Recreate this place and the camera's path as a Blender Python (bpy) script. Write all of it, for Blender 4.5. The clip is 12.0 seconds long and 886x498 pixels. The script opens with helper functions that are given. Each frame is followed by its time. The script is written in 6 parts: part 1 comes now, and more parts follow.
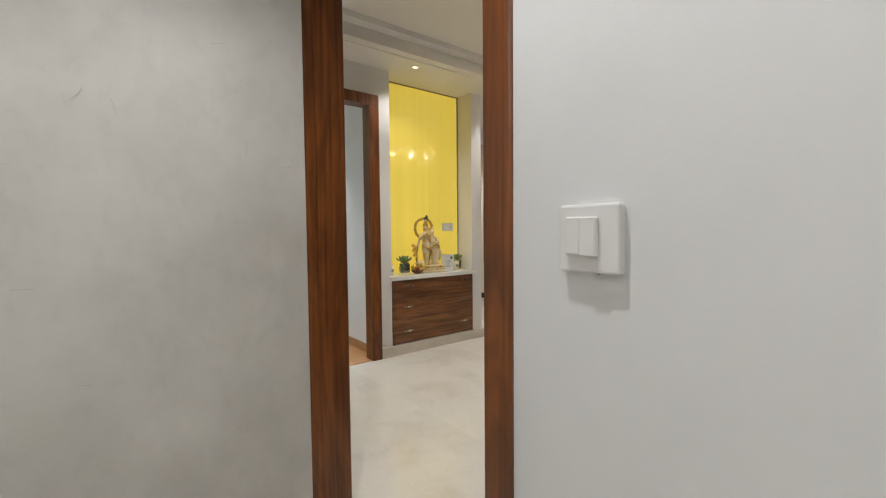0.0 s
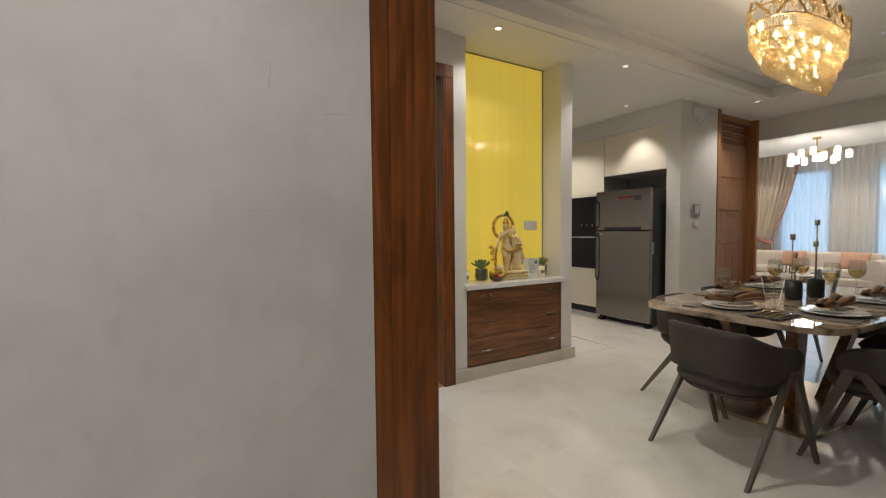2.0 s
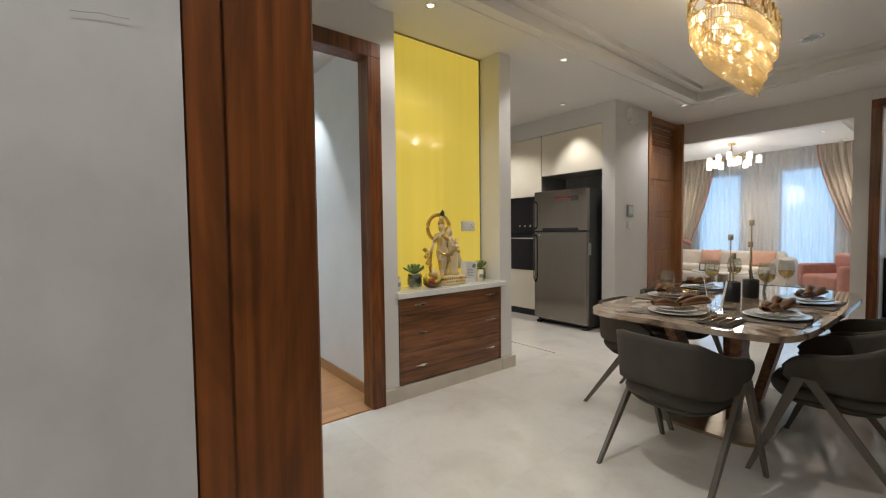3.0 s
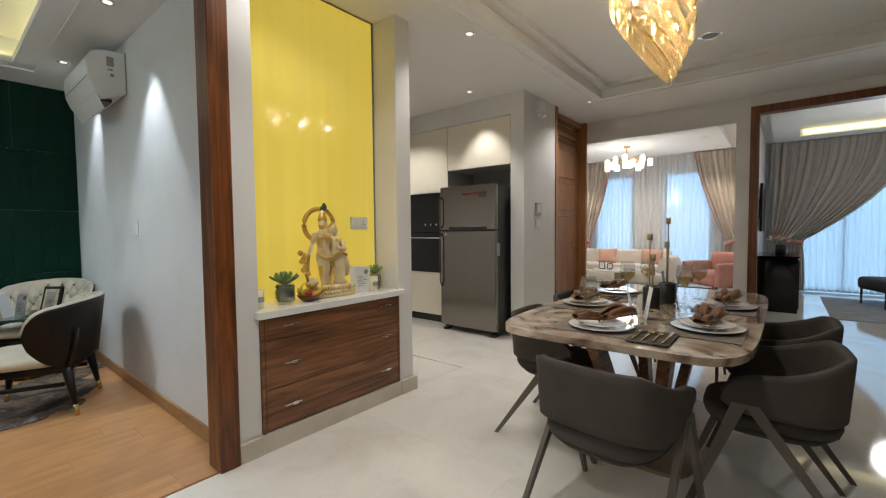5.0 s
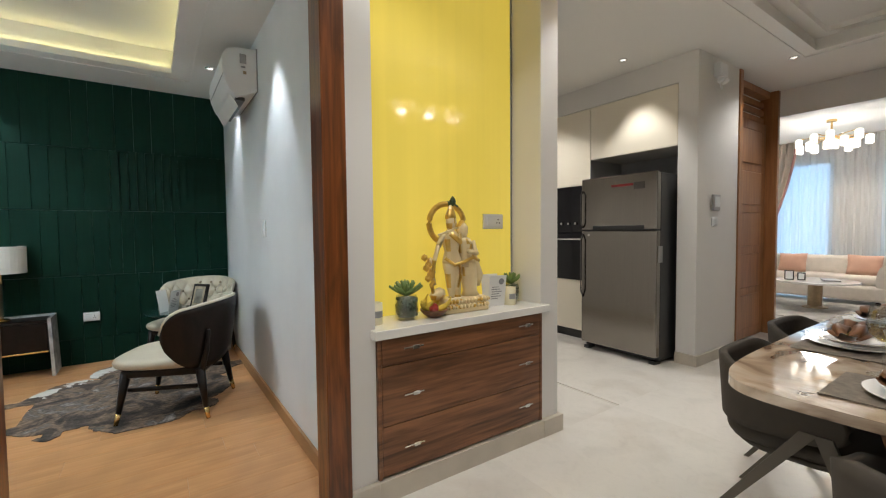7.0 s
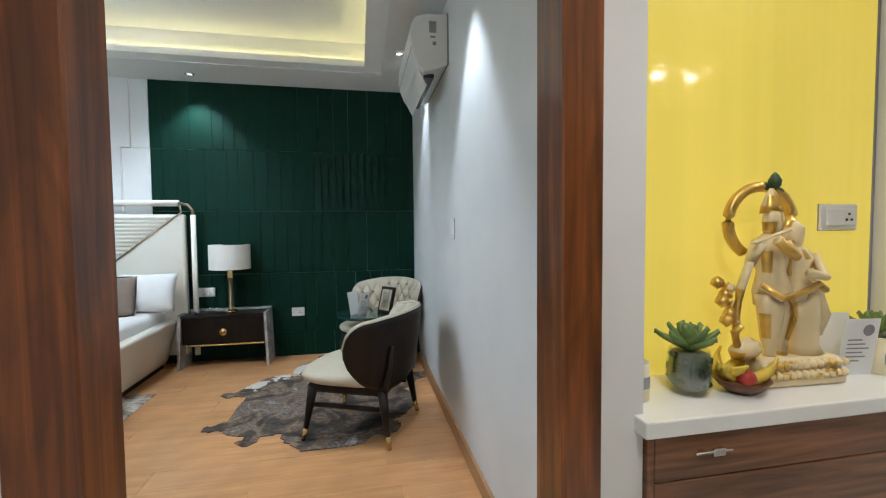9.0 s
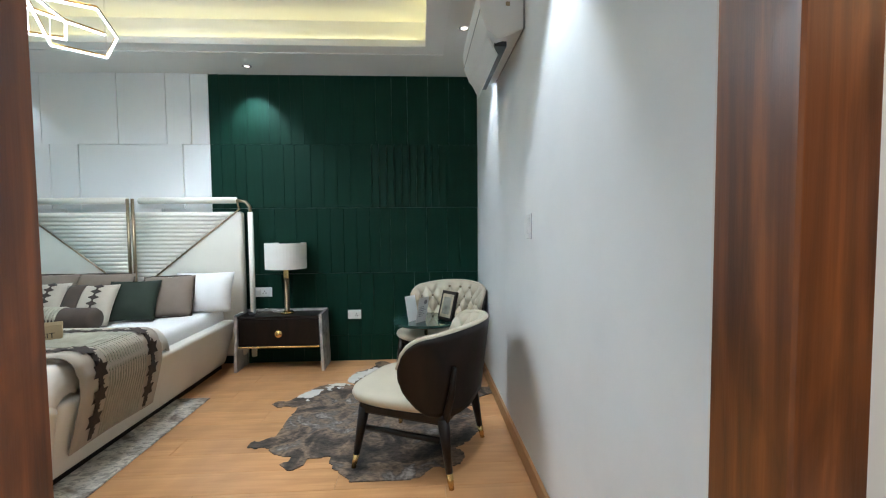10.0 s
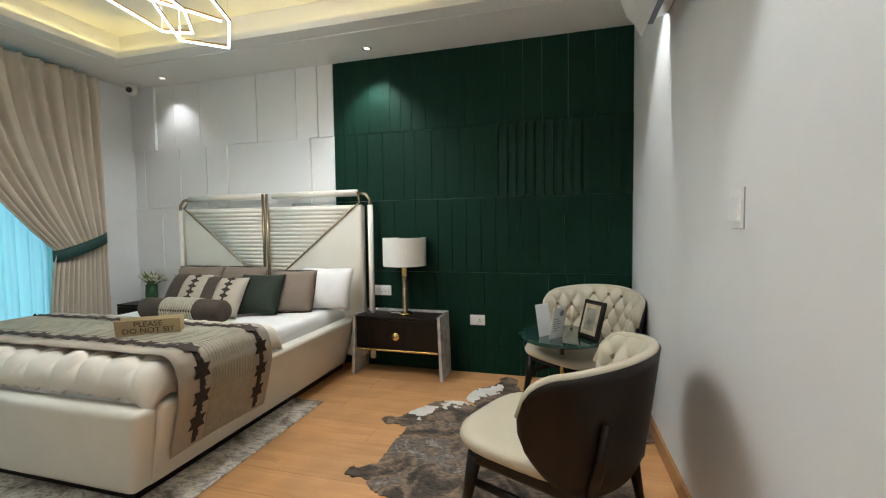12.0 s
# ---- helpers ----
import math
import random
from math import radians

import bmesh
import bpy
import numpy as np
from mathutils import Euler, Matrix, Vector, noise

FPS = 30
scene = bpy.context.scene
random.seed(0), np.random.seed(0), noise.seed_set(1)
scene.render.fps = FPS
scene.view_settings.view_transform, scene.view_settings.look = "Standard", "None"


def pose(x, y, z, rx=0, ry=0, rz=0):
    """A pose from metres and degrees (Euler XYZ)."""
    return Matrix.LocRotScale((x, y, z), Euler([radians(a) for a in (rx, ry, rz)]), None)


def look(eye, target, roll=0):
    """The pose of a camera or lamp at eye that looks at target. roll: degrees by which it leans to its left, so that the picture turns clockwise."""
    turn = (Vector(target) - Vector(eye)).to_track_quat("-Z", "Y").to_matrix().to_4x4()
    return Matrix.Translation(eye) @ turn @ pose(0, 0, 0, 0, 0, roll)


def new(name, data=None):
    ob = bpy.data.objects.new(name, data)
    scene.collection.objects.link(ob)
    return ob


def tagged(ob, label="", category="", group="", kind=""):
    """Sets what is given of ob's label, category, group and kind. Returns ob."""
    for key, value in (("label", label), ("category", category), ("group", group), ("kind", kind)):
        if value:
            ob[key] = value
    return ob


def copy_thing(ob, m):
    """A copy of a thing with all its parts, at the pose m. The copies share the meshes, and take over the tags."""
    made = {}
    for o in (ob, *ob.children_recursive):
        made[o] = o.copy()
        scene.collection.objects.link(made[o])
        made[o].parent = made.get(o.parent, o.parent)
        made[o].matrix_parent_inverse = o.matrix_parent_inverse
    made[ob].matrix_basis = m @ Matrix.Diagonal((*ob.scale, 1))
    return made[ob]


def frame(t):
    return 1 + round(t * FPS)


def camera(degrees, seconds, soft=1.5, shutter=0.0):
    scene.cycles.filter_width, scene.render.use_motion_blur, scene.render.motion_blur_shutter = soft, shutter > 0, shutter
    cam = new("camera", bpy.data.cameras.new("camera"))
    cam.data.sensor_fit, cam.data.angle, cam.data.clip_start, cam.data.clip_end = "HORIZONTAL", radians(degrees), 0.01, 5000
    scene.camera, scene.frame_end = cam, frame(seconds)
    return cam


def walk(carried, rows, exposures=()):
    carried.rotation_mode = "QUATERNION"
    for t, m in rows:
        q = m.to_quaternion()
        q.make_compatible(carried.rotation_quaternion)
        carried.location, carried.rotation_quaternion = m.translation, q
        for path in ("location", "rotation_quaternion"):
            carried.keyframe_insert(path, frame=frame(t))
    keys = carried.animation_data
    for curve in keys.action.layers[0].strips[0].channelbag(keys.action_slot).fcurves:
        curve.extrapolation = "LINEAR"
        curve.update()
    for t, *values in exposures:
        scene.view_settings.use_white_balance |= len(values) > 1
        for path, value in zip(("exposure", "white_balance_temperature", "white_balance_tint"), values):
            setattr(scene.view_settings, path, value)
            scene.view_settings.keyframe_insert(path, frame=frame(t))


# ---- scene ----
cam = camera(93.17, 12.0, 1.15)
ROWS = [
    (0.0, -0.142, -0.119, 1.275, -38.10, -2.56, 0.54),
    (0.5, -0.094, 0.065, 1.276, -31.76, -2.66, 0.58),
    (1.0, -0.022, 0.279, 1.291, -29.15, -2.72, 0.57),
    (1.5, 0.033, 0.436, 1.253, -28.77, -2.39, 0.62),
    (2.0, 0.109, 0.612, 1.266, -30.47, -2.48, 0.53),
    (2.5, 0.225, 0.743, 1.267, -34.20, -2.40, 0.64),
    (3.0, 0.375, 0.889, 1.266, -38.68, -2.41, 0.68),
    (3.5, 0.533, 0.979, 1.267, -43.32, -2.38, 0.72),
    (5.5, 1.026, 1.374, 1.254, -51.21, -2.64, 0.50),
    (6.0, 1.153, 1.509, 1.255, -47.47, -2.65, 0.63),
    (6.5, 1.226, 1.647, 1.250, -41.53, -2.46, 0.64),
    (7.0, 1.232, 1.793, 1.254, -34.67, -2.39, 0.58),
    (7.5, 1.262, 1.987, 1.271, -27.37, -2.46, 0.49),
    (9.5, 1.365, 2.807, 1.282, -7.07, -2.67, 0.55),
    (10.0, 1.365, 3.017, 1.281, -3.06, -2.77, 0.51),
    (10.5, 1.366, 3.222, 1.278, 1.46, -2.74, 0.54),
    (11.0, 1.363, 3.375, 1.265, 6.34, -2.76, 0.55),
    (11.5, 1.393, 3.539, 1.241, 11.56, -2.55, 0.42),
    (12.0, 1.378, 3.629, 1.242, 15.41, -2.89, 0.78),
]
walk(cam, [(t, pose(x, y, z, 90 + pitch, roll, yaw)) for t, x, y, z, yaw, pitch, roll in ROWS],
     [(0.0, -0.08, 6250, 9), (0.5, -0.1, 6250, 10), (1.0, -0.19, 6550, 11), (1.5, -0.31, 6600, 11), (2.0, -0.38, 6450, 10), (3.0, -0.26, 6150, 10), (5.5, -0.18, 6100, 9), (6.5, -0.15, 6130, 9), (7.5, -0.04, 6050, 9), (9.5, 0.06, 5750, 8), (10.5, 0.22, 6150, 10), (11.0, 0.06, 6350, 11), (12.0, -0.02, 6800, 12)])

# ---- world and light ----
world = bpy.data.worlds.new("world")
scene.world = world
world.use_nodes = True
wn = world.node_tree.nodes
sky = wn.new("ShaderNodeTexSky")
sky.sky_type, sky.sun_disc, sky.sun_elevation, sky.sun_rotation = "NISHITA", False, radians(40), radians(-60)
wn["Background"].inputs[1].default_value = 0.08
world.node_tree.links.new(sky.outputs[0], wn["Background"].inputs[0])


def kelvin_rgb(k):
    return {3000: (1.0, 0.72, 0.45), 3500: (1.0, 0.79, 0.57), 4000: (1.0, 0.86, 0.70), 5000: (1.0, 0.94, 0.86), 5500: (1.0, 0.965, 0.93), 6500: (0.90, 0.96, 1.0), 9000: (0.50, 0.75, 1.0)}[k]


def area_lamp(name, m, w, h, watts, k, spread=180):
    d = bpy.data.lights.new(name, "AREA")
    d.shape, d.size, d.size_y, d.energy, d.color, d.spread = "RECTANGLE", w, h, watts, kelvin_rgb(k), radians(spread)
    o = new(name, d)
    o.matrix_world = m
    return o


def spot_lamp(name, x, y, z, watts, k, cone=70, blend=0.6, tx=None, ty=None):
    d = bpy.data.lights.new(name, "SPOT")
    d.energy, d.color, d.spot_size, d.spot_blend, d.shadow_soft_size = watts, kelvin_rgb(k), radians(cone), blend, 0.03
    o = new(name, d)
    d.shadow_soft_size = 0.6 if cone > 160 else 0.03
    o.matrix_world = look((x, y, z), (tx if tx is not None else x, (ty if ty is not None else y) + 0.001, 0))
    return o


def point_lamp(name, x, y, z, watts, k, r=0.1):
    d = bpy.data.lights.new(name, "POINT")
    d.energy, d.color, d.shadow_soft_size = watts, kelvin_rgb(k), r
    o = new(name, d)
    o.location = (x, y, z)
    return o


# daylight at the window openings
area_lamp("daylight_living", pose(11.83, 2.98, 1.28, 0, 90, 0), 2.4, 0.92, 7, 9000)
area_lamp("daylight_living", pose(11.83, 4.58, 1.28, 0, 90, 0), 2.4, 0.92, 7, 9000)
area_lamp("daylight_tv_room", pose(11.83, -0.05, 1.28, 0, 90, 0), 2.4, 2.65, 24, 9000)
area_lamp("daylight_bedroom", pose(-3.05, 5.38, 1.25, 0, -90, 0), 2.4, 1.9, 8, 6500)
# entry room: unseen fill added behind the viewer, then the down light
point_lamp("entry_bulb", -1.6, -1.2, 2.6, 34, 5500, 0.2)
spot_lamp("entry_down_bulb", -0.1, 0.42, 2.83, 72, 5500, 128, 0.6)
# dining down lights; the spot at (1.6, 2.2) is added fill without a fitting
for x, y, w in ((3.75, 3.25, 55), (2.2, 3.2, 24), (6.22, 3.1, 40), (1.6, 2.2, 75)):
    spot_lamp("down_bulb", x, y, 2.835, w, 5000, 130)
for x in (3.38, 3.71, 4.04):
    point_lamp("chandelier_bulb", x, 1.89, 2.50, 4.2, 4000, 0.03)
# kitchen: one down light, then an unseen spot added to brighten it
spot_lamp("kitchen_bulb", 4.97, 4.12, 2.835, 60, 5000, 80)
spot_lamp("kitchen_bulb", 4.6, 5.2, 2.835, 70, 5000, 120)
# living room lamps, and a fill added in the TV room where no lamp hangs
point_lamp("living_bulb", 9.5, 3.7, 2.1, 46, 5000, 0.25)
for y in (2.3, 3.8, 5.3):
    spot_lamp("living_down_bulb", 10.75, y, 2.80, 62, 4000, 120, 0.7)
point_lamp("tv_room_bulb", 9.2, 0.0, 2.0, 30, 5000, 0.25)
# bedroom
for x, y, watts, cone in ((-0.16, 6.92, 60, 92), (-2.35, 6.94, 13, 92), (1.70, 6.135, 52, 70), (1.70, 4.66, 72, 62)):
    spot_lamp("bedroom_bulb", x, y, 2.725, watts, 6500, cone, 0.5)
spot_lamp("pendant_bulb", -0.62, 5.45, 2.44, 110, 6500, 164, 0.35)
point_lamp("pendant_glow", -0.62, 5.45, 2.62, 10, 6500, 0.05)

# ---- materials ----
def mat(name, col, rough=0.5, metal=0.0, var=0.06, scale=6.0, bump=0.0, bscale=60.0, coat=0.0, spec=0.5, stretch=(1, 1, 1), emit=None, power=0.0, rnd=0.0, trans=0.0):
    m = bpy.data.materials.new(name)
    m.use_nodes = True
    nt = m.node_tree
    b = nt.nodes["Principled BSDF"]
    b.inputs["Roughness"].default_value, b.inputs["Metallic"].default_value = rough, metal
    b.inputs["Coat Weight"].default_value, b.inputs["Specular IOR Level"].default_value = coat, spec
    b.inputs["Transmission Weight"].default_value = trans
    tc = nt.nodes.new("ShaderNodeTexCoord")
    mp = nt.nodes.new("ShaderNodeMapping")
    mp.inputs["Scale"].default_value = stretch
    nt.links.new(tc.outputs["Object"], mp.inputs["Vector"])
    n = nt.nodes.new("ShaderNodeTexNoise")
    n.inputs["Scale"].default_value, n.inputs["Detail"].default_value = scale, 6
    nt.links.new(mp.outputs[0], n.inputs["Vector"])
    r = nt.nodes.new("ShaderNodeValToRGB")
    r.color_ramp.elements[0].position, r.color_ramp.elements[1].position = 0.3, 0.7
    r.color_ramp.elements[0].color = (*[max(0, c * (1 - var)) for c in col], 1)
    r.color_ramp.elements[1].color = (*[min(1, c * (1 + var)) for c in col], 1)
    nt.links.new(n.outputs["Fac"], r.inputs["Fac"])
    out = r.outputs["Color"]
    if rnd:
        oi = nt.nodes.new("ShaderNodeObjectInfo")
        hs = nt.nodes.new("ShaderNodeHueSaturation")
        mr = nt.nodes.new("ShaderNodeMapRange")
        mr.inputs["To Min"].default_value, mr.inputs["To Max"].default_value = 1 - rnd, 1 + rnd
        nt.links.new(oi.outputs["Random"], mr.inputs["Value"])
        nt.links.new(mr.outputs[0], hs.inputs["Value"])
        nt.links.new(out, hs.inputs["Color"])
        out = hs.outputs[0]
    nt.links.new(out, b.inputs["Base Color"])
    if bump:
        n2 = nt.nodes.new("ShaderNodeTexNoise")
        n2.inputs["Scale"].default_value, n2.inputs["Detail"].default_value = bscale, 4
        nt.links.new(mp.outputs[0], n2.inputs["Vector"])
        bp = nt.nodes.new("ShaderNodeBump")
        bp.inputs["Strength"].default_value, bp.inputs["Distance"].default_value = bump, 0.01
        nt.links.new(n2.outputs["Fac"], bp.inputs["Height"])
        nt.links.new(bp.outputs[0], b.inputs["Normal"])
    if emit:
        b.inputs["Emission Color"].default_value, b.inputs["Emission Strength"].default_value = (*emit, 1), power
    return m


def ramp(m, *stops):
    """Sets the colour stops of a material's main ramp."""
    cr = [n for n in m.node_tree.nodes if n.type == "VALTORGB"][0].color_ramp
    while len(cr.elements) < len(stops):
        cr.elements.new(0.5)
    for e, (p, c) in zip(cr.elements, stops):
        e.position, e.color = p, (*c, 1)
    return m


def warp(m, amount):
    [n for n in m.node_tree.nodes if n.type == "TEX_NOISE"][0].inputs["Distortion"].default_value = amount
    return m


def speckle(m, scale, amount, stretch=(1, 1, 1), lo=0.35, hi=0.65, distort=0.0):
    """Multiplies a second, finer noise into a material's colour."""
    nt = m.node_tree
    b = nt.nodes["Principled BSDF"]
    src = b.inputs["Base Color"].links[0].from_socket
    tc, mp, n, mr, mx = (nt.nodes.new("ShaderNode" + k) for k in ("TexCoord", "Mapping", "TexNoise", "MapRange", "VectorMath"))
    mp.inputs["Scale"].default_value = stretch
    n.inputs["Scale"].default_value, n.inputs["Detail"].default_value, n.inputs["Distortion"].default_value = scale, 8, distort
    for key, value in (("From Min", lo), ("From Max", hi), ("To Min", 1 - amount), ("To Max", 1 + amount * 0.4)):
        mr.inputs[key].default_value = value
    mx.operation = "MULTIPLY"
    nt.links.new(tc.outputs["Object"], mp.inputs["Vector"])
    nt.links.new(mp.outputs[0], n.inputs["Vector"])
    nt.links.new(n.outputs["Fac"], mr.inputs["Value"])
    nt.links.new(src, mx.inputs[0])
    nt.links.new(mr.outputs[0], mx.inputs[1])
    nt.links.new(mx.outputs[0], b.inputs["Base Color"])
    return m


def wood(name, dark, light, stretch, rough=0.35, scale=5.0, coat=0.15, rnd=0.0):
    m = mat(name, light, rough, scale=scale, stretch=stretch, bump=0.05, bscale=30, coat=coat, rnd=rnd)
    return warp(ramp(m, (0.32, dark), (0.5, [(a + b) / 2 for a, b in zip(dark, light)]), (0.66, light)), 1.2)


M_WALL = mat("white_wall_paint", (0.74, 0.72, 0.69), 0.55, var=0.03, scale=1.5, bump=0.04, bscale=90)
M_WALL_COOL = mat("pale_wall_paint", (0.76, 0.77, 0.77), 0.5, var=0.02, scale=1.5, bump=0.04, bscale=90)
M_PLASTER = ramp(mat("worn_plaster", (0.55, 0.53, 0.49), 0.5, scale=2.2, bump=0.2, bscale=9), (0.28, (0.46, 0.445, 0.41)), (0.42, (0.52, 0.505, 0.47)), (0.55, (0.56, 0.545, 0.51)), (0.74, (0.61, 0.595, 0.56)))
M_CEIL = mat("ceiling_paint", (0.80, 0.78, 0.74), 0.6, var=0.02, scale=1.0)
M_MARBLE = warp(ramp(mat("cream_marble", (0.7, 0.66, 0.6), 0.08, scale=1.3, coat=0.3), (0.26, (0.66, 0.61, 0.54)), (0.44, (0.77, 0.735, 0.675)), (0.7, (0.82, 0.785, 0.725))), 0.8)
M_OAK = wood("oak_floor_planks", (0.42, 0.215, 0.09), (0.56, 0.31, 0.14), (1, 0.12, 1), 0.32, 7.0, 0.1, 0.05)
M_OAKX = wood("oak_boards", (0.53, 0.265, 0.105), (0.70, 0.385, 0.175), (0.35, 5, 5), 0.30, 3.0, 0.1, 0.06)
M_FRAME = wood("stained_door_wood", (0.098, 0.027, 0.0054), (0.225, 0.070, 0.015), (11, 11, 0.4), 0.34, 2.6, 0.12)
M_WALNUT = wood("walnut_veneer", (0.098, 0.039, 0.0145), (0.265, 0.112, 0.046), (0.7, 6, 9), 0.38, 2.2, 0.1)
M_DOOR = wood("brown_door_wood", (0.25, 0.105, 0.036), (0.38, 0.172, 0.064), (8, 8, 0.6), 0.4, 2.0, 0.1)
M_YELLOW = mat("backlit_yellow_panel", (0.45, 0.36, 0.08), 0.07, var=0.06, scale=1.2, stretch=(5, 1, 0.15), emit=(1.0, 0.725, 0.09), power=0.52)
M_GREEN = mat("dark_green_panel", (0.0042, 0.029, 0.018), 0.62, var=0.1, scale=3, rnd=0.03, spec=0.12)
M_PANELW = mat("white_panel", (0.76, 0.76, 0.76), 0.45, var=0.02, scale=3, rnd=0.02)
M_BASE = mat("beige_stone_skirting", (0.60, 0.54, 0.45), 0.3, var=0.08, scale=5)
M_BASEW = wood("oak_skirting", (0.33, 0.17, 0.07), (0.42, 0.23, 0.10), (1, 0.2, 1), 0.4)
M_CREAM = mat("cream_lacquer", (0.84, 0.77, 0.63), 0.05, var=0.01, scale=2, coat=0.5)
M_BLACK = mat("black_glass", (0.01, 0.01, 0.012), 0.06, var=0.1)
M_STEEL = mat("brushed_steel", (0.29, 0.27, 0.245), 0.15, 1.0, var=0.05, scale=8, stretch=(1, 30, 0.3), bump=0.01)
M_SKYGLOW = mat("bright_sky_backdrop", (0.6, 0.75, 0.95), 0.9, var=0.02, scale=0.3, emit=(0.40, 0.68, 1.0), power=1.7)
speckle(speckle(M_PLASTER, 3.5, 0.07, (1.3, 1, 1), 0.25, 0.55, 0.4), 26.0, 0.045, (1, 1, 0.7), 0.25, 0.5)
speckle(speckle(M_MARBLE, 4.0, 0.06, (1, 1, 1), 0.25, 0.45, 0.8), 22.0, 0.03, (1, 1, 1), 0.3, 0.5, 1.0)
speckle(M_FRAME, 1.6, 0.35, (5, 5, 0.8), 0.36, 0.56, 2.5)
speckle(M_WALNUT, 30.0, 0.25, (0.15, 1, 3), 0.35, 0.6)
speckle(M_OAKX, 2.0, 0.14, (1, 1, 1), 0.3, 0.6, 1.0)
speckle(M_WALL_COOL, 3.0, 0.03, (1, 1, 1), 0.3, 0.6)
speckle(M_GREEN, 50.0, 0.15, (1, 1, 0.1), 0.3, 0.6)
speckle(M_YELLOW, 3.0, 0.06, (6, 1, 0.1), 0.3, 0.6)

# ---- building blocks ----
def add_box(bm, x0, x1, y0, y1, z0, z1, bev=0.0, seg=1):
    b = bmesh.new()
    bmesh.ops.create_cube(b, size=1)
    for v in b.verts:
        v.co = ((x0 + x1) / 2 + v.co.x * (x1 - x0), (y0 + y1) / 2 + v.co.y * (y1 - y0), (z0 + z1) / 2 + v.co.z * (z1 - z0))
    if bev:
        bmesh.ops.bevel(b, geom=b.edges[:], offset=bev, segments=seg, affect="EDGES", profile=0.5)
    join(bm, b)
    return bm


def join(bm, other, m=None):
    """Adds the mesh other to bm, moved by m, and frees it."""
    me = bpy.data.meshes.new("tmp")
    if m is not None:
        other.transform(m)
    other.to_mesh(me)
    other.free()
    bm.from_mesh(me)
    bpy.data.meshes.remove(me)
    return bm


def mesh_of(name, bm, material, smooth=False):
    me = bpy.data.meshes.new(name)
    bm.normal_update()
    bm.to_mesh(me)
    bm.free()
    me.materials.append(material)
    if smooth:
        for p in me.polygons:
            p.use_smooth = True
    return me


def part(name, bm, material, parent=None, label="", smooth=False):
    ob = new(name, mesh_of(name, bm, material, smooth))
    ob.parent = parent
    if label:
        tagged(ob, label)
    return ob


def setting(name, boxes, material, label, category, bev=0.0):
    bm = bmesh.new()
    for b in boxes:
        add_box(bm, *b, bev)
    return tagged(part(name, bm, material), label, category, kind="structure")


# ---- the large structure ----
H = 2.85       # dining ceiling
HL = 2.93      # living room ceiling
HB = 2.74      # bedroom ceiling
YD = 3.51      # dining side of the wall with the bedroom door
setting("floor", [(-3.2, 11.9, -3.2, YD, -0.12, -0.012), (3.29, 11.9, YD, 6.6, -0.12, -0.012)], M_MARBLE, "polished cream marble floor of the dining area", "floor")
setting("floor_bedroom", [(-3.2, 2.0, YD, 7.2, -0.12, -0.012)], M_OAK, "honey oak plank floor of the bedroom", "floor")
# entry room
setting("wall_entry_north", [(-3.1, 0.457, 1.52, 1.66, 0, H)], M_PLASTER, "unpainted grey plaster wall with trowel stains", "wall")
setting("wall_entry_east", [(0.462, 0.63, -3.1, 0.432, 0, H), (0.462, 0.63, 0.432, 1.616, 2.58, H), (0.457, 0.63, 1.616, YD, 0, H)], M_WALL_COOL, "smooth white painted wall beside the doorway", "wall")
setting("wall_entry_outer", [(-3.2, -3.1, -3.2, 3.6, 0, H), (-3.1, 11.9, -3.2, -3.1, 0, HL)], M_WALL, "plain white wall", "wall")
# north side of the dining area
setting("wall_bedroom_door", [(-3.2, 0.70, YD, 3.63, 0, H), (0.70, 1.914, YD, 3.63, 2.58, H)], M_WALL, "white wall above the bedroom door", "wall")
setting("wall_niche", [(1.914, 2.05, 3.525, 3.78, 0, H), (3.14, 3.29, 3.525, 6.5, 0, H), (2.05, 3.14, 3.78, 3.88, 0, H)], M_WALL, "white pilasters and back of the prayer niche", "wall")
setting("niche_plinth", [(2.05, 3.14, 3.50, 3.78, 0, 0.105)], M_BASE, "beige stone plinth under the niche cabinet", "plinth")
setting("baseboard", [(1.914, 2.05, 3.495, 3.525, 0, 0.105), (3.14, 3.315, 3.495, 3.525, 0, 0.105), (3.29, 3.315, 3.525, 6.5, 0, 0.105)], M_BASE, "beige stone skirting", "skirting", 0.003)
# kitchen and main door
setting("wall_kitchen_pier", [(5.26, 6.10, 3.60, 3.775, 0, H), (5.9, 6.10, 3.775, 6.5, 0, H)], M_WALL, "white pier between kitchen and main door", "wall")
setting("baseboard_pier", [(5.235, 6.10, 3.575, 3.60, 0, 0.1), (5.235, 5.26, 3.60, 3.775, 0, 0.1)], M_BASE, "beige stone skirting of the pier", "skirting", 0.003)
setting("wall_kitchen_north", [(3.29, 6.1, 6.5, 6.6, 0, H)], M_WALL, "white kitchen end wall", "wall")
setting("wall_main_door", [(6.10, 7.42, 3.80, 3.9, 0, H)], M_WALL, "white wall behind the main door", "wall")
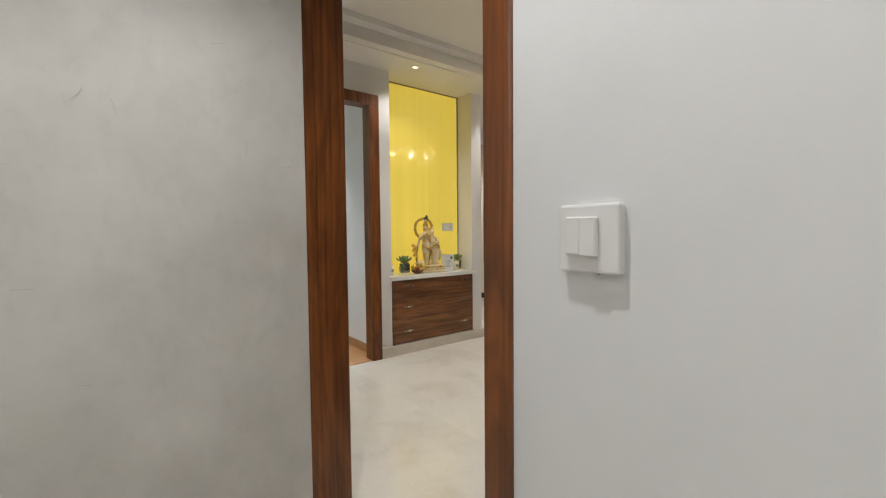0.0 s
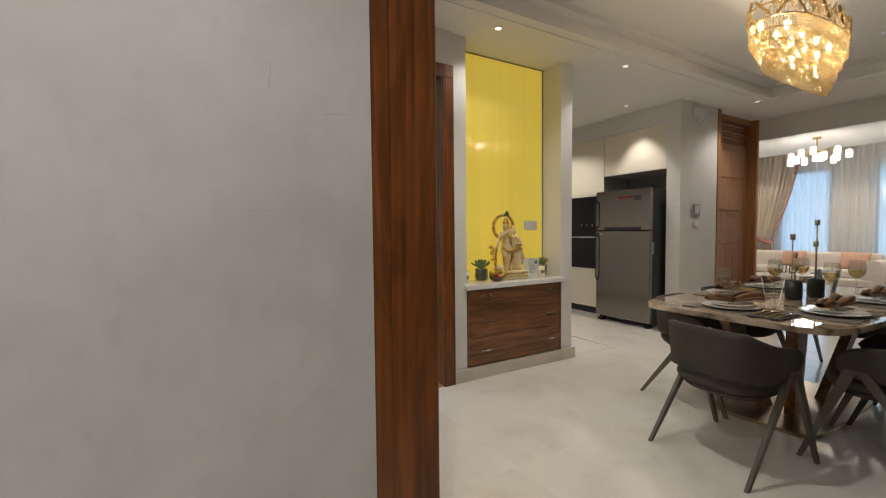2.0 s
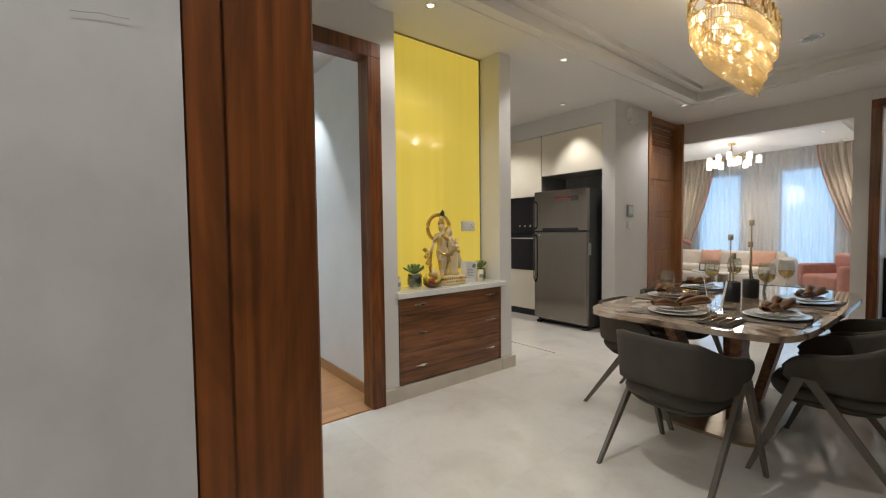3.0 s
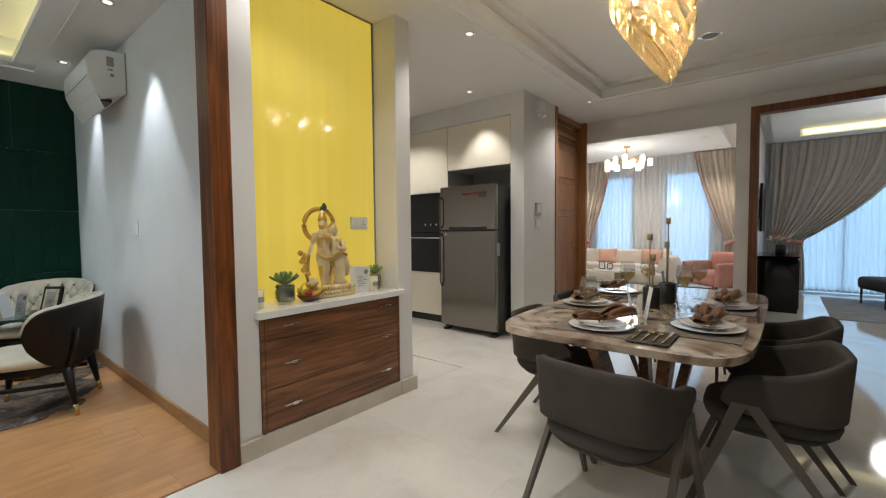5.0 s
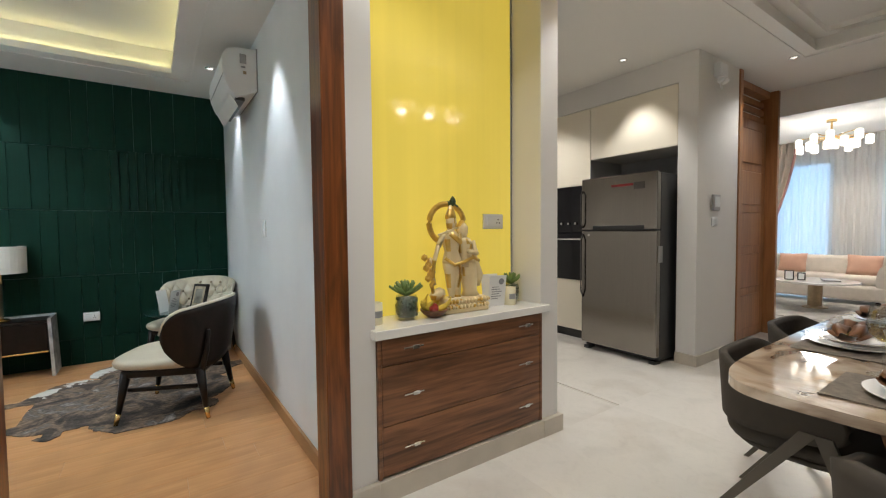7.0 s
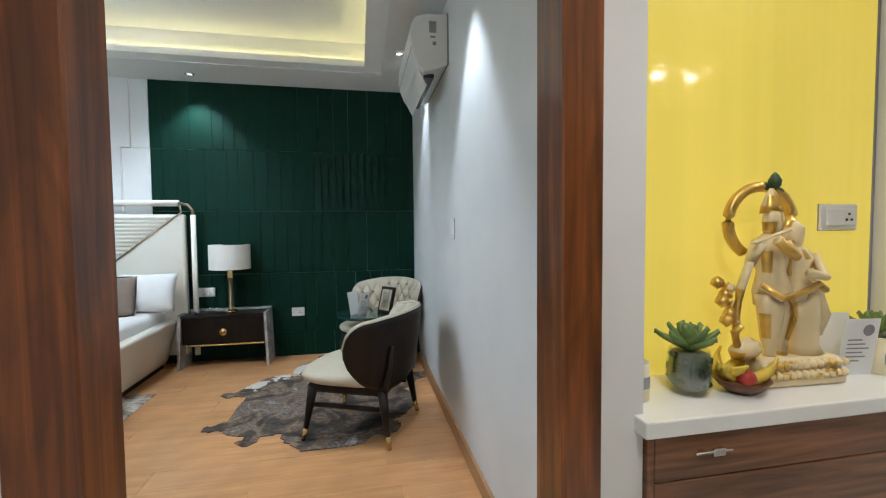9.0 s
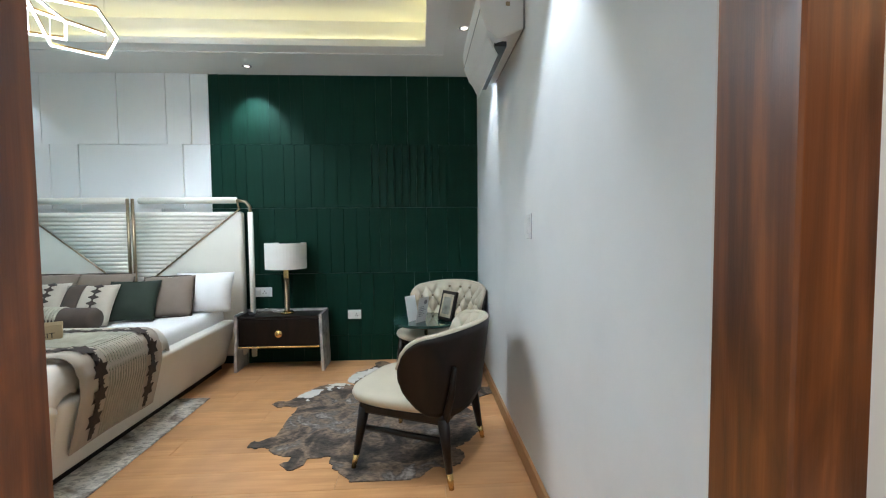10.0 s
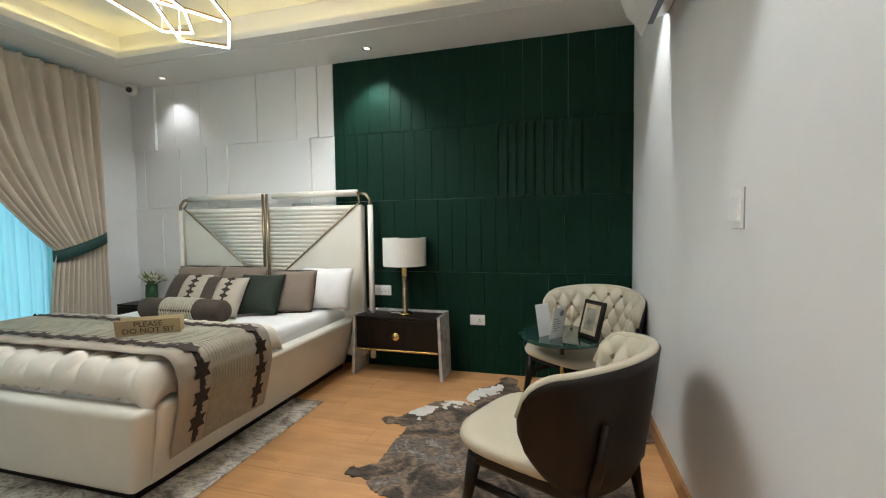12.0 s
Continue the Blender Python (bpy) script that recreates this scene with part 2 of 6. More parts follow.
# east wall of the dining area
setting("wall_east", [(7.30, 7.42, 1.611, 1.754, 0, HL), (7.30, 7.42, 1.754, 3.80, 2.55, HL), (7.30, 7.42, 0.1, 1.609, 2.715, HL), (7.30, 7.42, -3.1, 0.1, 0, HL)], M_WALL, "white wall with a wide opening to the living room", "wall")
setting("wall_living", [(7.30, 11.9, 6.1, 6.2, 0, HL), (7.42, 11.75, 1.60, 1.75, 0, HL), (7.30, 7.42, 3.80, 6.1, 0, HL)], M_WALL, "cream wall of the living room", "wall")
setting("wall_windows", [(11.75, 11.9, -3.1, 6.1, 2.52, HL), (11.75, 11.9, 3.46, 4.12, 0, 2.52), (11.75, 11.9, 5.05, 6.1, 0, 2.52), (11.75, 11.9, 1.3, 2.5, 0, 2.52), (11.75, 11.9, -3.1, -1.4, 0, 2.52)], M_WALL, "window wall of the living room", "wall")
# ceilings
setting("ceiling", [(0.457, 0.95, -3.1, YD, H, H + 0.4), (0.95, 6.18, 3.04, 3.9, H, H + 0.4), (6.18, 7.42, -3.1, 3.9, H, H + 0.4), (0.95, 6.18, -3.1, -0.6, H, H + 0.4), (0.95, 6.18, -0.6, 3.04, H + 0.14, H + 0.4), (3.14, 6.1, 3.9, 6.6, H, H + 0.4)], M_CEIL, "white false ceiling with a recessed tray", "ceiling")
setting("ceiling_entry", [(-3.2, 0.457, -3.2, 1.6, H, H + 0.2)], M_CEIL, "white entry room ceiling", "ceiling")
setting("ceiling_living", [(7.42, 11.9, -3.2, 6.2, HL, HL + 0.2)], M_CEIL, "white living room ceiling", "ceiling")
# bedroom
YG = 7.12
setting("wall_bedroom_east", [(1.925, 2.05, 3.63, YG, 0, H)], M_WALL_COOL, "smooth pale bedroom wall", "wall")
setting("wall_bedroom_north", [(-3.1, 2.05, YG, YG + 0.15, 0, H)], M_WALL_COOL, "wall behind the bed", "wall")
setting("wall_bedroom_west", [(-3.1, -2.98, 3.6, YG, 2.5, H), (-3.1, -2.98, 6.35, YG, 0, 2.5), (-3.1, -2.98, 3.6, 4.4, 0, 2.5)], M_WALL_COOL, "bedroom wall with the window", "wall")
TX0, TX1, TY0, TY1 = -2.38, 1.51, 4.1, 6.54
setting("ceiling_bedroom", [(-3.1, TX0, 3.6, YG, HB, H + 0.3), (TX1, 2.05, 3.6, YG, HB, H + 0.3), (TX0, TX1, TY1, YG, HB, H + 0.3), (TX0, TX1, 3.6, TY0, HB, H + 0.3), (TX0, TX1, TY0, TY1, H + 0.12, H + 0.3)], M_CEIL, "white bedroom ceiling with a lit tray", "ceiling")
setting("baseboard_bedroom", [(1.905, 1.925, 3.63, YG, 0, 0.085)], M_BASEW, "oak skirting along the bedroom wall", "skirting", 0.003)
setting("backdrop", [(14.5, 14.6, -6, 9, -2, 6), (-6.1, -6.0, 1, 9, -2, 6)], M_SKYGLOW, "bright hazy sky outside the windows", "sky")


def door_frame(name, along, a0, a1, d0, d1, top, w=0.1, label="", w0=None):
    """Two posts and a head round an opening that runs along x or y; a0, a1: its outer edges; d0, d1: the depth."""
    root = tagged(new(name), label, "door frame", kind="structure")
    for nm, u0, u1, z0, z1 in (("post", a0, a0 + (w0 or w), 0, top - w), ("post", a1 - w, a1, 0, top - w), ("head", a0, a1, top - w, top)):
        bm = bmesh.new()
        if along == "x":
            add_box(bm, u0, u1, d0, d1, z0, z1, 0.004)
        else:
            add_box(bm, d0, d1, u0, u1, z0, z1, 0.004)
        part(nm, bm, M_FRAME, root)
    return root


door_frame("door_1", "x", 0.70, 1.914, 3.49, 3.635, 2.58, 0.104, "dark stained wooden bedroom door frame", 0.134)
ENTRY = door_frame("door_2", "y", 0.432, 1.616, 0.452, 0.64, 2.58, 0.076, "dark stained wooden entry door frame")
bm = bmesh.new()
add_box(bm, 0.458, 0.505, 1.526, 1.5405, 0, 2.504, 0.003)
part("door_stop", bm, M_FRAME, ENTRY)
door_frame("door_3", "y", 0.1, 1.61, 7.28, 7.44, 2.715, 0.09, "dark stained wooden frame of the TV room door")

# ---- shapes ----
def tube(bm, pts, r, seg=8, closed=False, r1=None):
    """A round bar along pts; r1: the radius at its end."""
    pts = [Vector(p) for p in pts]
    n = len(pts)
    rings = []
    for i, p in enumerate(pts):
        a = pts[(i - 1) % n] if closed or i else p
        b = pts[(i + 1) % n] if closed or i < n - 1 else p
        q = (b - a).to_track_quat("Z", "Y")
        rr = r if r1 is None else r + (r1 - r) * i / (n - 1)
        rings.append([bm.verts.new(p + q @ Vector((rr * math.cos(t), rr * math.sin(t), 0))) for t in (2 * math.pi * k / seg for k in range(seg))])
    for i in range(n if closed else n - 1):
        a, b = rings[i], rings[(i + 1) % n]
        for k in range(seg):
            bm.faces.new((a[k], a[(k + 1) % seg], b[(k + 1) % seg], b[k]))
    if not closed:
        bm.faces.new(rings[0][::-1])
        bm.faces.new(rings[-1])
    return bm


def lathe(bm, profile, seg=20, cx=0, cy=0, cz=0):
    """Turns (radius, height) pairs round an upright axis."""
    rings = []
    for r, z in profile:
        rings.append([bm.verts.new((cx + r * math.cos(t), cy + r * math.sin(t), cz + z)) for t in (2 * math.pi * k / seg for k in range(seg))])
    for a, b in zip(rings, rings[1:]):
        for k in range(seg):
            bm.faces.new((a[k], a[(k + 1) % seg], b[(k + 1) % seg], b[k]))
    bm.faces.new(rings[0][::-1])
    bm.faces.new(rings[-1])
    return bm


def prism(bm, pts, z0, z1):
    a = [bm.verts.new((x, y, z0)) for x, y in pts]
    b = [bm.verts.new((x, y, z1)) for x, y in pts]
    n = len(pts)
    bm.faces.new(a[::-1])
    bm.faces.new(b)
    for i in range(n):
        bm.faces.new((a[i], a[(i + 1) % n], b[(i + 1) % n], b[i]))
    return bm


def surf(bm, nu, nv, f, thick=0.0):
    """A sheet f(u, v), u and v from 0 to 1; thick: a closed sheet of that thickness."""
    g = [[Vector(f(i / nu, j / nv)) for j in range(nv + 1)] for i in range(nu + 1)]
    def lay(off):
        vs = []
        for i in range(nu + 1):
            row = []
            for j in range(nv + 1):
                du = g[min(i + 1, nu)][j] - g[max(i - 1, 0)][j]
                dv = g[i][min(j + 1, nv)] - g[i][max(j - 1, 0)]
                nrm = du.cross(dv)
                nrm = nrm.normalized() if nrm.length > 1e-9 else Vector((0, 0, 1))
                row.append(bm.verts.new(g[i][j] + nrm * off))
            vs.append(row)
        return vs
    a = lay(thick / 2)
    for i in range(nu):
        for j in range(nv):
            bm.faces.new((a[i][j], a[i + 1][j], a[i + 1][j + 1], a[i][j + 1]))
    if thick:
        b = lay(-thick / 2)
        for i in range(nu):
            for j in range(nv):
                bm.faces.new((b[i][j], b[i][j + 1], b[i + 1][j + 1], b[i + 1][j]))
        rim = [(i, 0) for i in range(nu)] + [(nu, j) for j in range(nv)] + [(i, nv) for i in range(nu, 0, -1)] + [(0, j) for j in range(nv, 0, -1)]
        for k in range(len(rim)):
            p, q = rim[k], rim[(k + 1) % len(rim)]
            bm.faces.new((a[q[0]][q[1]], a[p[0]][p[1]], b[p[0]][p[1]], b[q[0]][q[1]]))
    return bm


def superround(w, d, e=4.0, n=40, cx=0, cy=0):
    out = []
    for k in range(n):
        t = 2 * math.pi * k / n
        c, s = math.cos(t), math.sin(t)
        out.append((cx + w / 2 * math.copysign(abs(c) ** (2 / e), c), cy + d / 2 * math.copysign(abs(s) ** (2 / e), s)))
    return out


def cushion_disc(bm, w, d, z0, z1, e=3.5, n=36, rings=5):
    """A padded slab with a rounded outline and rounded edges."""
    prof = [(0.90, z0), (0.97, z0 + (z1 - z0) * 0.2), (1.0, z0 + (z1 - z0) * 0.5), (0.975, z0 + (z1 - z0) * 0.8), (0.9, z0 + (z1 - z0) * 0.95), (0.6, z1), (0.2, z1 + 0.004)]
    loops = [[bm.verts.new((x, y, z)) for x, y in superround(w * s, d * s, e, n)] for s, z in prof]
    for a, b in zip(loops, loops[1:]):
        for k in range(n):
            bm.faces.new((a[k], a[(k + 1) % n], b[(k + 1) % n], b[k]))
    bm.faces.new(loops[0][::-1])
    bm.faces.new(loops[-1])
    return bm


def pillow_mesh(w, h, t, n=14, seed=0):
    """An upright pillow: width along x, height along z, thickness along y."""
    bm = bmesh.new()
    for side in (1, -1):
        g = []
        for i in range(n + 1):
            row = []
            for j in range(n + 1):
                u, v = 2 * i / n - 1, 2 * j / n - 1
                puff = max(0.0, (1 - abs(u) ** 2.6) * (1 - abs(v) ** 2.6)) ** 0.55
                pin = 1 - 0.06 * (1 - abs(v)) ** 1.0 * abs(u) ** 6
                pin2 = 1 - 0.06 * (1 - abs(u)) * abs(v) ** 6
                wr = 0.006 * noise.noise(Vector((u * 2.5 + seed, v * 2.5, side + seed)))
                row.append(bm.verts.new((u * w / 2 * pin, side * (t / 2 * puff + wr * puff), v * h / 2 * pin2)))
            g.append(row)
        for i in range(n):
            for j in range(n):
                f = (g[i][j], g[i + 1][j], g[i + 1][j + 1], g[i][j + 1])
                bm.faces.new(f if side < 0 else f[::-1])
    bmesh.ops.remove_doubles(bm, verts=bm.verts[:], dist=1e-4)
    return bm


def box(x0, x1, y0, y1, z0, z1, bev=0.0, seg=1):
    return add_box(bmesh.new(), x0, x1, y0, y1, z0, z1, bev, seg)


def thing(name, m, label, category, group=""):
    ob = new(name)
    ob.matrix_world = m
    return tagged(ob, label, category, group)


def lettering(text, size, material, parent, m, name="lettering"):
    cu = bpy.data.curves.new("text", "FONT")
    cu.body, cu.size, cu.align_x, cu.align_y, cu.extrude = text, size, "CENTER", "CENTER", 0.0004
    tmp = bpy.data.objects.new("text", cu)
    scene.collection.objects.link(tmp)
    me = bpy.data.meshes.new_from_object(tmp)
    bpy.data.objects.remove(tmp)
    me.materials.clear()
    me.materials.append(material)
    ob = new(name, me)
    ob.parent = parent
    ob.matrix_local = m
    return ob


def sheer_material(name, col, clear):
    m = bpy.data.materials.new(name)
    m.use_nodes = True
    nt = m.node_tree
    out = nt.nodes["Material Output"]
    nt.nodes.remove(nt.nodes["Principled BSDF"])
    tr, tl, df = nt.nodes.new("ShaderNodeBsdfTransparent"), nt.nodes.new("ShaderNodeBsdfTranslucent"), nt.nodes.new("ShaderNodeBsdfDiffuse")
    m1, m2 = nt.nodes.new("ShaderNodeMixShader"), nt.nodes.new("ShaderNodeMixShader")
    tl.inputs[0].default_value = df.inputs[0].default_value = (*col, 1)
    m1.inputs[0].default_value, m2.inputs[0].default_value = 0.45, clear
    nt.links.new(tl.outputs[0], m1.inputs[1])
    nt.links.new(df.outputs[0], m1.inputs[2])
    nt.links.new(m1.outputs[0], m2.inputs[1])
    nt.links.new(tr.outputs[0], m2.inputs[2])
    nt.links.new(m2.outputs[0], out.inputs[0])
    return m


def glow(name, col, power, base=(0.8, 0.8, 0.8)):
    return mat(name, base, 0.4, var=0.01, emit=col, power=power)


M_PLASTIC = mat("white_plastic", (0.78, 0.78, 0.77), 0.35, var=0.02)
M_GREYP = mat("grey_plastic", (0.30, 0.30, 0.30), 0.4)
M_DARK = mat("dark_plastic", (0.02, 0.02, 0.022), 0.35)
M_CHROME = mat("polished_chrome", (0.75, 0.74, 0.72), 0.15, 1.0, var=0.02)
M_BRASS = mat("brushed_brass", (0.72, 0.50, 0.20), 0.25, 1.0, var=0.08, scale=20)
M_BRONZE = mat("aged_bronze", (0.36, 0.28, 0.18), 0.32, 1.0, var=0.1, scale=20)
M_TAUPE = mat("taupe_upholstery", (0.053, 0.043, 0.033), 0.75, var=0.12, scale=14, bump=0.25, bscale=500)
M_TAUPELEG = mat("taupe_lacquered_wood", (0.11, 0.092, 0.07), 0.45, var=0.1, scale=6)
M_CREAMLEATHER = mat("cream_leather", (0.55, 0.49, 0.375), 0.42, var=0.05, scale=6, bump=0.08, bscale=220)
M_WHITELEATHER = mat("off_white_leather", (0.73, 0.70, 0.62), 0.4, var=0.03, scale=4, bump=0.05, bscale=260)
M_ESPRESSO = wood("espresso_wood", (0.005, 0.003, 0.0022), (0.013, 0.0075, 0.005), (3, 3, 1), 0.36, 4.0, 0.0)
M_ESPRESSO.node_tree.nodes["Principled BSDF"].inputs["Specular IOR Level"].default_value = 0.3
M_TABLE = warp(ramp(mat("brown_veined_marble", (0.5, 0.4, 0.3), 0.05, scale=3.2, coat=0.4), (0.30, (0.10, 0.065, 0.045)), (0.42, (0.34, 0.25, 0.175)), (0.54, (0.52, 0.42, 0.32)), (0.72, (0.66, 0.58, 0.47))), 2.2)
M_GREENMARBLE = warp(ramp(mat("green_marble", (0.02, 0.06, 0.05), 0.05, scale=5, coat=0.4), (0.3, (0.008, 0.03, 0.024)), (0.62, (0.02, 0.06, 0.05)), (0.8, (0.10, 0.17, 0.15))), 2)
M_GREYMARBLE = warp(ramp(mat("grey_veined_marble", (0.5, 0.5, 0.5), 0.2, scale=7), (0.3, (0.30, 0.30, 0.31)), (0.5, (0.50, 0.49, 0.48)), (0.75, (0.62, 0.61, 0.6))), 1.5)
M_WHITESTONE = mat("white_quartz", (0.80, 0.79, 0.75), 0.15, var=0.03, scale=8, coat=0.2)
M_PORCELAIN = mat("white_porcelain", (0.78, 0.77, 0.75), 0.12, var=0.02, coat=0.3)
M_NAPKIN = mat("brown_satin", (0.17, 0.075, 0.03), 0.35, var=0.3, scale=12)
M_MAT = mat("woven_taupe_mat", (0.20, 0.17, 0.14), 0.8, var=0.2, scale=40, bump=0.3, bscale=300)
M_MATDARK = mat("dark_woven_mat", (0.06, 0.055, 0.05), 0.7, var=0.4, scale=60, bump=0.3, bscale=200)
def thin_glass(name, tint):
    m = bpy.data.materials.new(name)
    m.use_nodes = True
    nt = m.node_tree
    out = nt.nodes["Material Output"]
    nt.nodes.remove(nt.nodes["Principled BSDF"])
    tr, gl, mx = (nt.nodes.new("ShaderNode" + k) for k in ("BsdfTransparent", "BsdfGlossy", "MixShader"))
    tr.inputs["Color"].default_value, gl.inputs["Roughness"].default_value, mx.inputs[0].default_value = (*tint, 1), 0.02, 0.15
    nt.links.new(tr.outputs[0], mx.inputs[1])
    nt.links.new(gl.outputs[0], mx.inputs[2])
    nt.links.new(mx.outputs[0], out.inputs[0])
    return m


M_GLASS = thin_glass("clear_glass", (0.95, 0.96, 0.95))
M_WINE = thin_glass("pale_wine", (0.93, 0.80, 0.48))
M_PAPER = mat("white_paper", (0.78, 0.78, 0.77), 0.6, var=0.02)
M_INK = mat("grey_print", (0.25, 0.25, 0.26), 0.6)
M_NAVY = mat("navy_card", (0.02, 0.035, 0.06), 0.5)
M_LED = glow("cool_led", (0.9, 0.96, 1.0), 5.0)
M_LAMPFACE = glow("down_light_lens", (1.0, 0.92, 0.8), 1.6)
M_CRYSTALGLOW = glow("chandelier_bulbs", (1.0, 0.82, 0.58), 22.0)
M_SHADEGLOW = glow("lit_opal_glass", (1.0, 0.88, 0.7), 1.7)
M_DRAPE = mat("beige_satin_drape", (0.58, 0.51, 0.42), 0.5, var=0.05, scale=8, bump=0.06, bscale=200)
M_DRAPEGREY = mat("grey_beige_drape", (0.50, 0.46, 0.41), 0.55, var=0.05, scale=8, bump=0.06, bscale=200)
M_PINK = mat("dusty_pink_velvet", (0.45, 0.21, 0.17), 0.6, var=0.1, scale=8)
M_CREAMFAB = mat("cream_boucle", (0.66, 0.60, 0.53), 0.85, var=0.06, scale=10, bump=0.3, bscale=160)
M_SHEER = sheer_material("white_sheer_voile", (0.86, 0.86, 0.85), 0.34)
# the aqua of the outdoor light is put into the cloth colour
M_BED_SHEER = sheer_material("aqua_lit_sheer_voile", (0.32, 0.85, 0.83), 0.30)
M_LEAF = mat("succulent_leaf", (0.16, 0.24, 0.075), 0.45, var=0.25, scale=14)
M_LEAFDARK = mat("dark_leaf", (0.04, 0.075, 0.035), 0.5, var=0.3, scale=20)
M_PETAL = mat("cream_petal", (0.75, 0.72, 0.60), 0.6, var=0.08, scale=20)
M_BANANA = mat("banana_skin", (0.62, 0.44, 0.05), 0.45, var=0.2, scale=9)
M_STATUE = mat("cream_marble_figure", (0.72, 0.58, 0.33), 0.35, var=0.1, scale=8)
M_GOLD = mat("gold_paint", (0.65, 0.42, 0.10), 0.3, 0.7, var=0.2, scale=20)


def wall_plate(name, m, w, h, label, category, switches=1, material=None, socket=False):
    """A plate on a wall: local x across, z up, facing -y."""
    root = thing(name, m, label, category)
    part("plate", box(-w / 2, w / 2, -0.012, 0, -h / 2, h / 2, 0.003, 2), material or M_PLASTIC, root)
    # thin grey outline in place of the plate's shadow line
    part("back_box", box(-w / 2 - 0.0012, w / 2 + 0.0012, -0.004, 0, -h / 2 - 0.002, h / 2 + 0.0012), M_GREYP, root)
    cell = w * 0.86 / max(1, switches)
    for i in range(switches):
        cx = -w * 0.43 + cell * (i + 0.5)
        part("rocker", box(cx - cell * 0.45, cx + cell * 0.45, -0.021, -0.012, -h * 0.32, h * 0.32, 0.002), material or M_PLASTIC, root)
    if socket:
        for sx, sz in ((0, 0.12), (-0.07, -0.1), (0.07, -0.1)):
            bm = bmesh.new()
            lathe(bm, [(0.0045, 0), (0.0045, 0.002)], 10)
            bm.transform(pose(w * 0.18 + sx * w, -0.0212, sz * h, 90, 0, 0))
            part("socket_hole", bm, M_DARK, root)
    return root


def down_light(x, y, z, r=0.04, label="small chrome recessed ceiling spotlight", lens=None):
    root = thing("ceiling_spotlight", pose(x, y, z), label, "ceiling light", "ceiling spotlights")
    bm = bmesh.new()
    lathe(bm, [(r, 0.004), (r * 1.02, -0.004), (r * 0.8, -0.006), (r * 0.72, -0.002), (r * 0.7, 0.004)], 24)
    part("ring", bm, M_CHROME, root, smooth=True)
    bm = bmesh.new()
    lathe(bm, [(r * 0.62, -0.003), (r * 0.5, -0.0065), (r * 0.2, -0.008)], 20)
    part("lens", bm, lens or M_LAMPFACE, root)
    return root

# ---- prayer niche ----
def niche_cabinet():
    root = thing("drawer_cabinet", pose(0, 0, 0), "walnut veneer three-drawer cabinet built into the niche", "cabinet")
    part("body", box(2.055, 3.135, 3.53, 3.775, 0.107, 0.766), M_WALNUT, root)
    for x0, x1 in ((2.053, 2.072), (3.118, 3.137)):
        part("side_stile", box(x0, x1, 3.510, 3.53, 0.107, 0.766, 0.002), M_WALNUT, root)
    for z0, z1, zh in ((0.117, 0.350, 0.237), (0.354, 0.632, 0.486), (0.636, 0.762, 0.708)):
        d = part("drawer_front", box(2.075, 3.115, 3.512, 3.53, z0, z1, 0.002), M_WALNUT, root)
        for hx in (2.235, 2.985):
            bm = bmesh.new()
            add_box(bm, hx - 0.055, hx + 0.055, 3.492, 3.500, zh - 0.004, zh + 0.004, 0.002)
            for s in (-0.03, 0.03):
                add_box(bm, hx + s - 0.006, hx + s + 0.006, 3.498, 3.512, zh - 0.004, zh + 0.004)
            add_box(bm, hx - 0.006, hx + 0.03, 3.489, 3.500, zh - 0.010, zh + 0.010, 0.002)
            part("handle", bm, M_CHROME, d, "brushed nickel bar handle")
    return root


niche_cabinet()
tagged(part("stone_top", box(2.025, 3.17, 3.478, 3.778, 0.768, 0.812, 0.005, 2), M_WHITESTONE), "white quartz slab on the niche cabinet", "worktop")
onyx = thing("backlit_onyx", pose(0, 0, 0), "glossy backlit yellow onyx filling the niche", "light panel")
part("onyx_sheet", box(2.053, 3.120, 3.762, 3.778, 0.814, H - 0.012), M_YELLOW, onyx)
# grey sliver standing in for the soft shadow in the niche corner
part("edge_strip", box(3.1205, 3.137, 3.764, 3.778, 0.814, H - 0.012), M_GREYP, onyx)
part("top_strip", box(2.053, 3.137, 3.755, 3.776, H - 0.0115, H - 0.001), M_BRONZE, onyx)
wall_plate("wall_socket", pose(2.967, 3.762, 1.313), 0.155, 0.088, "white switch and socket plate on the yellow panel", "socket", 1, M_PLASTIC, True)


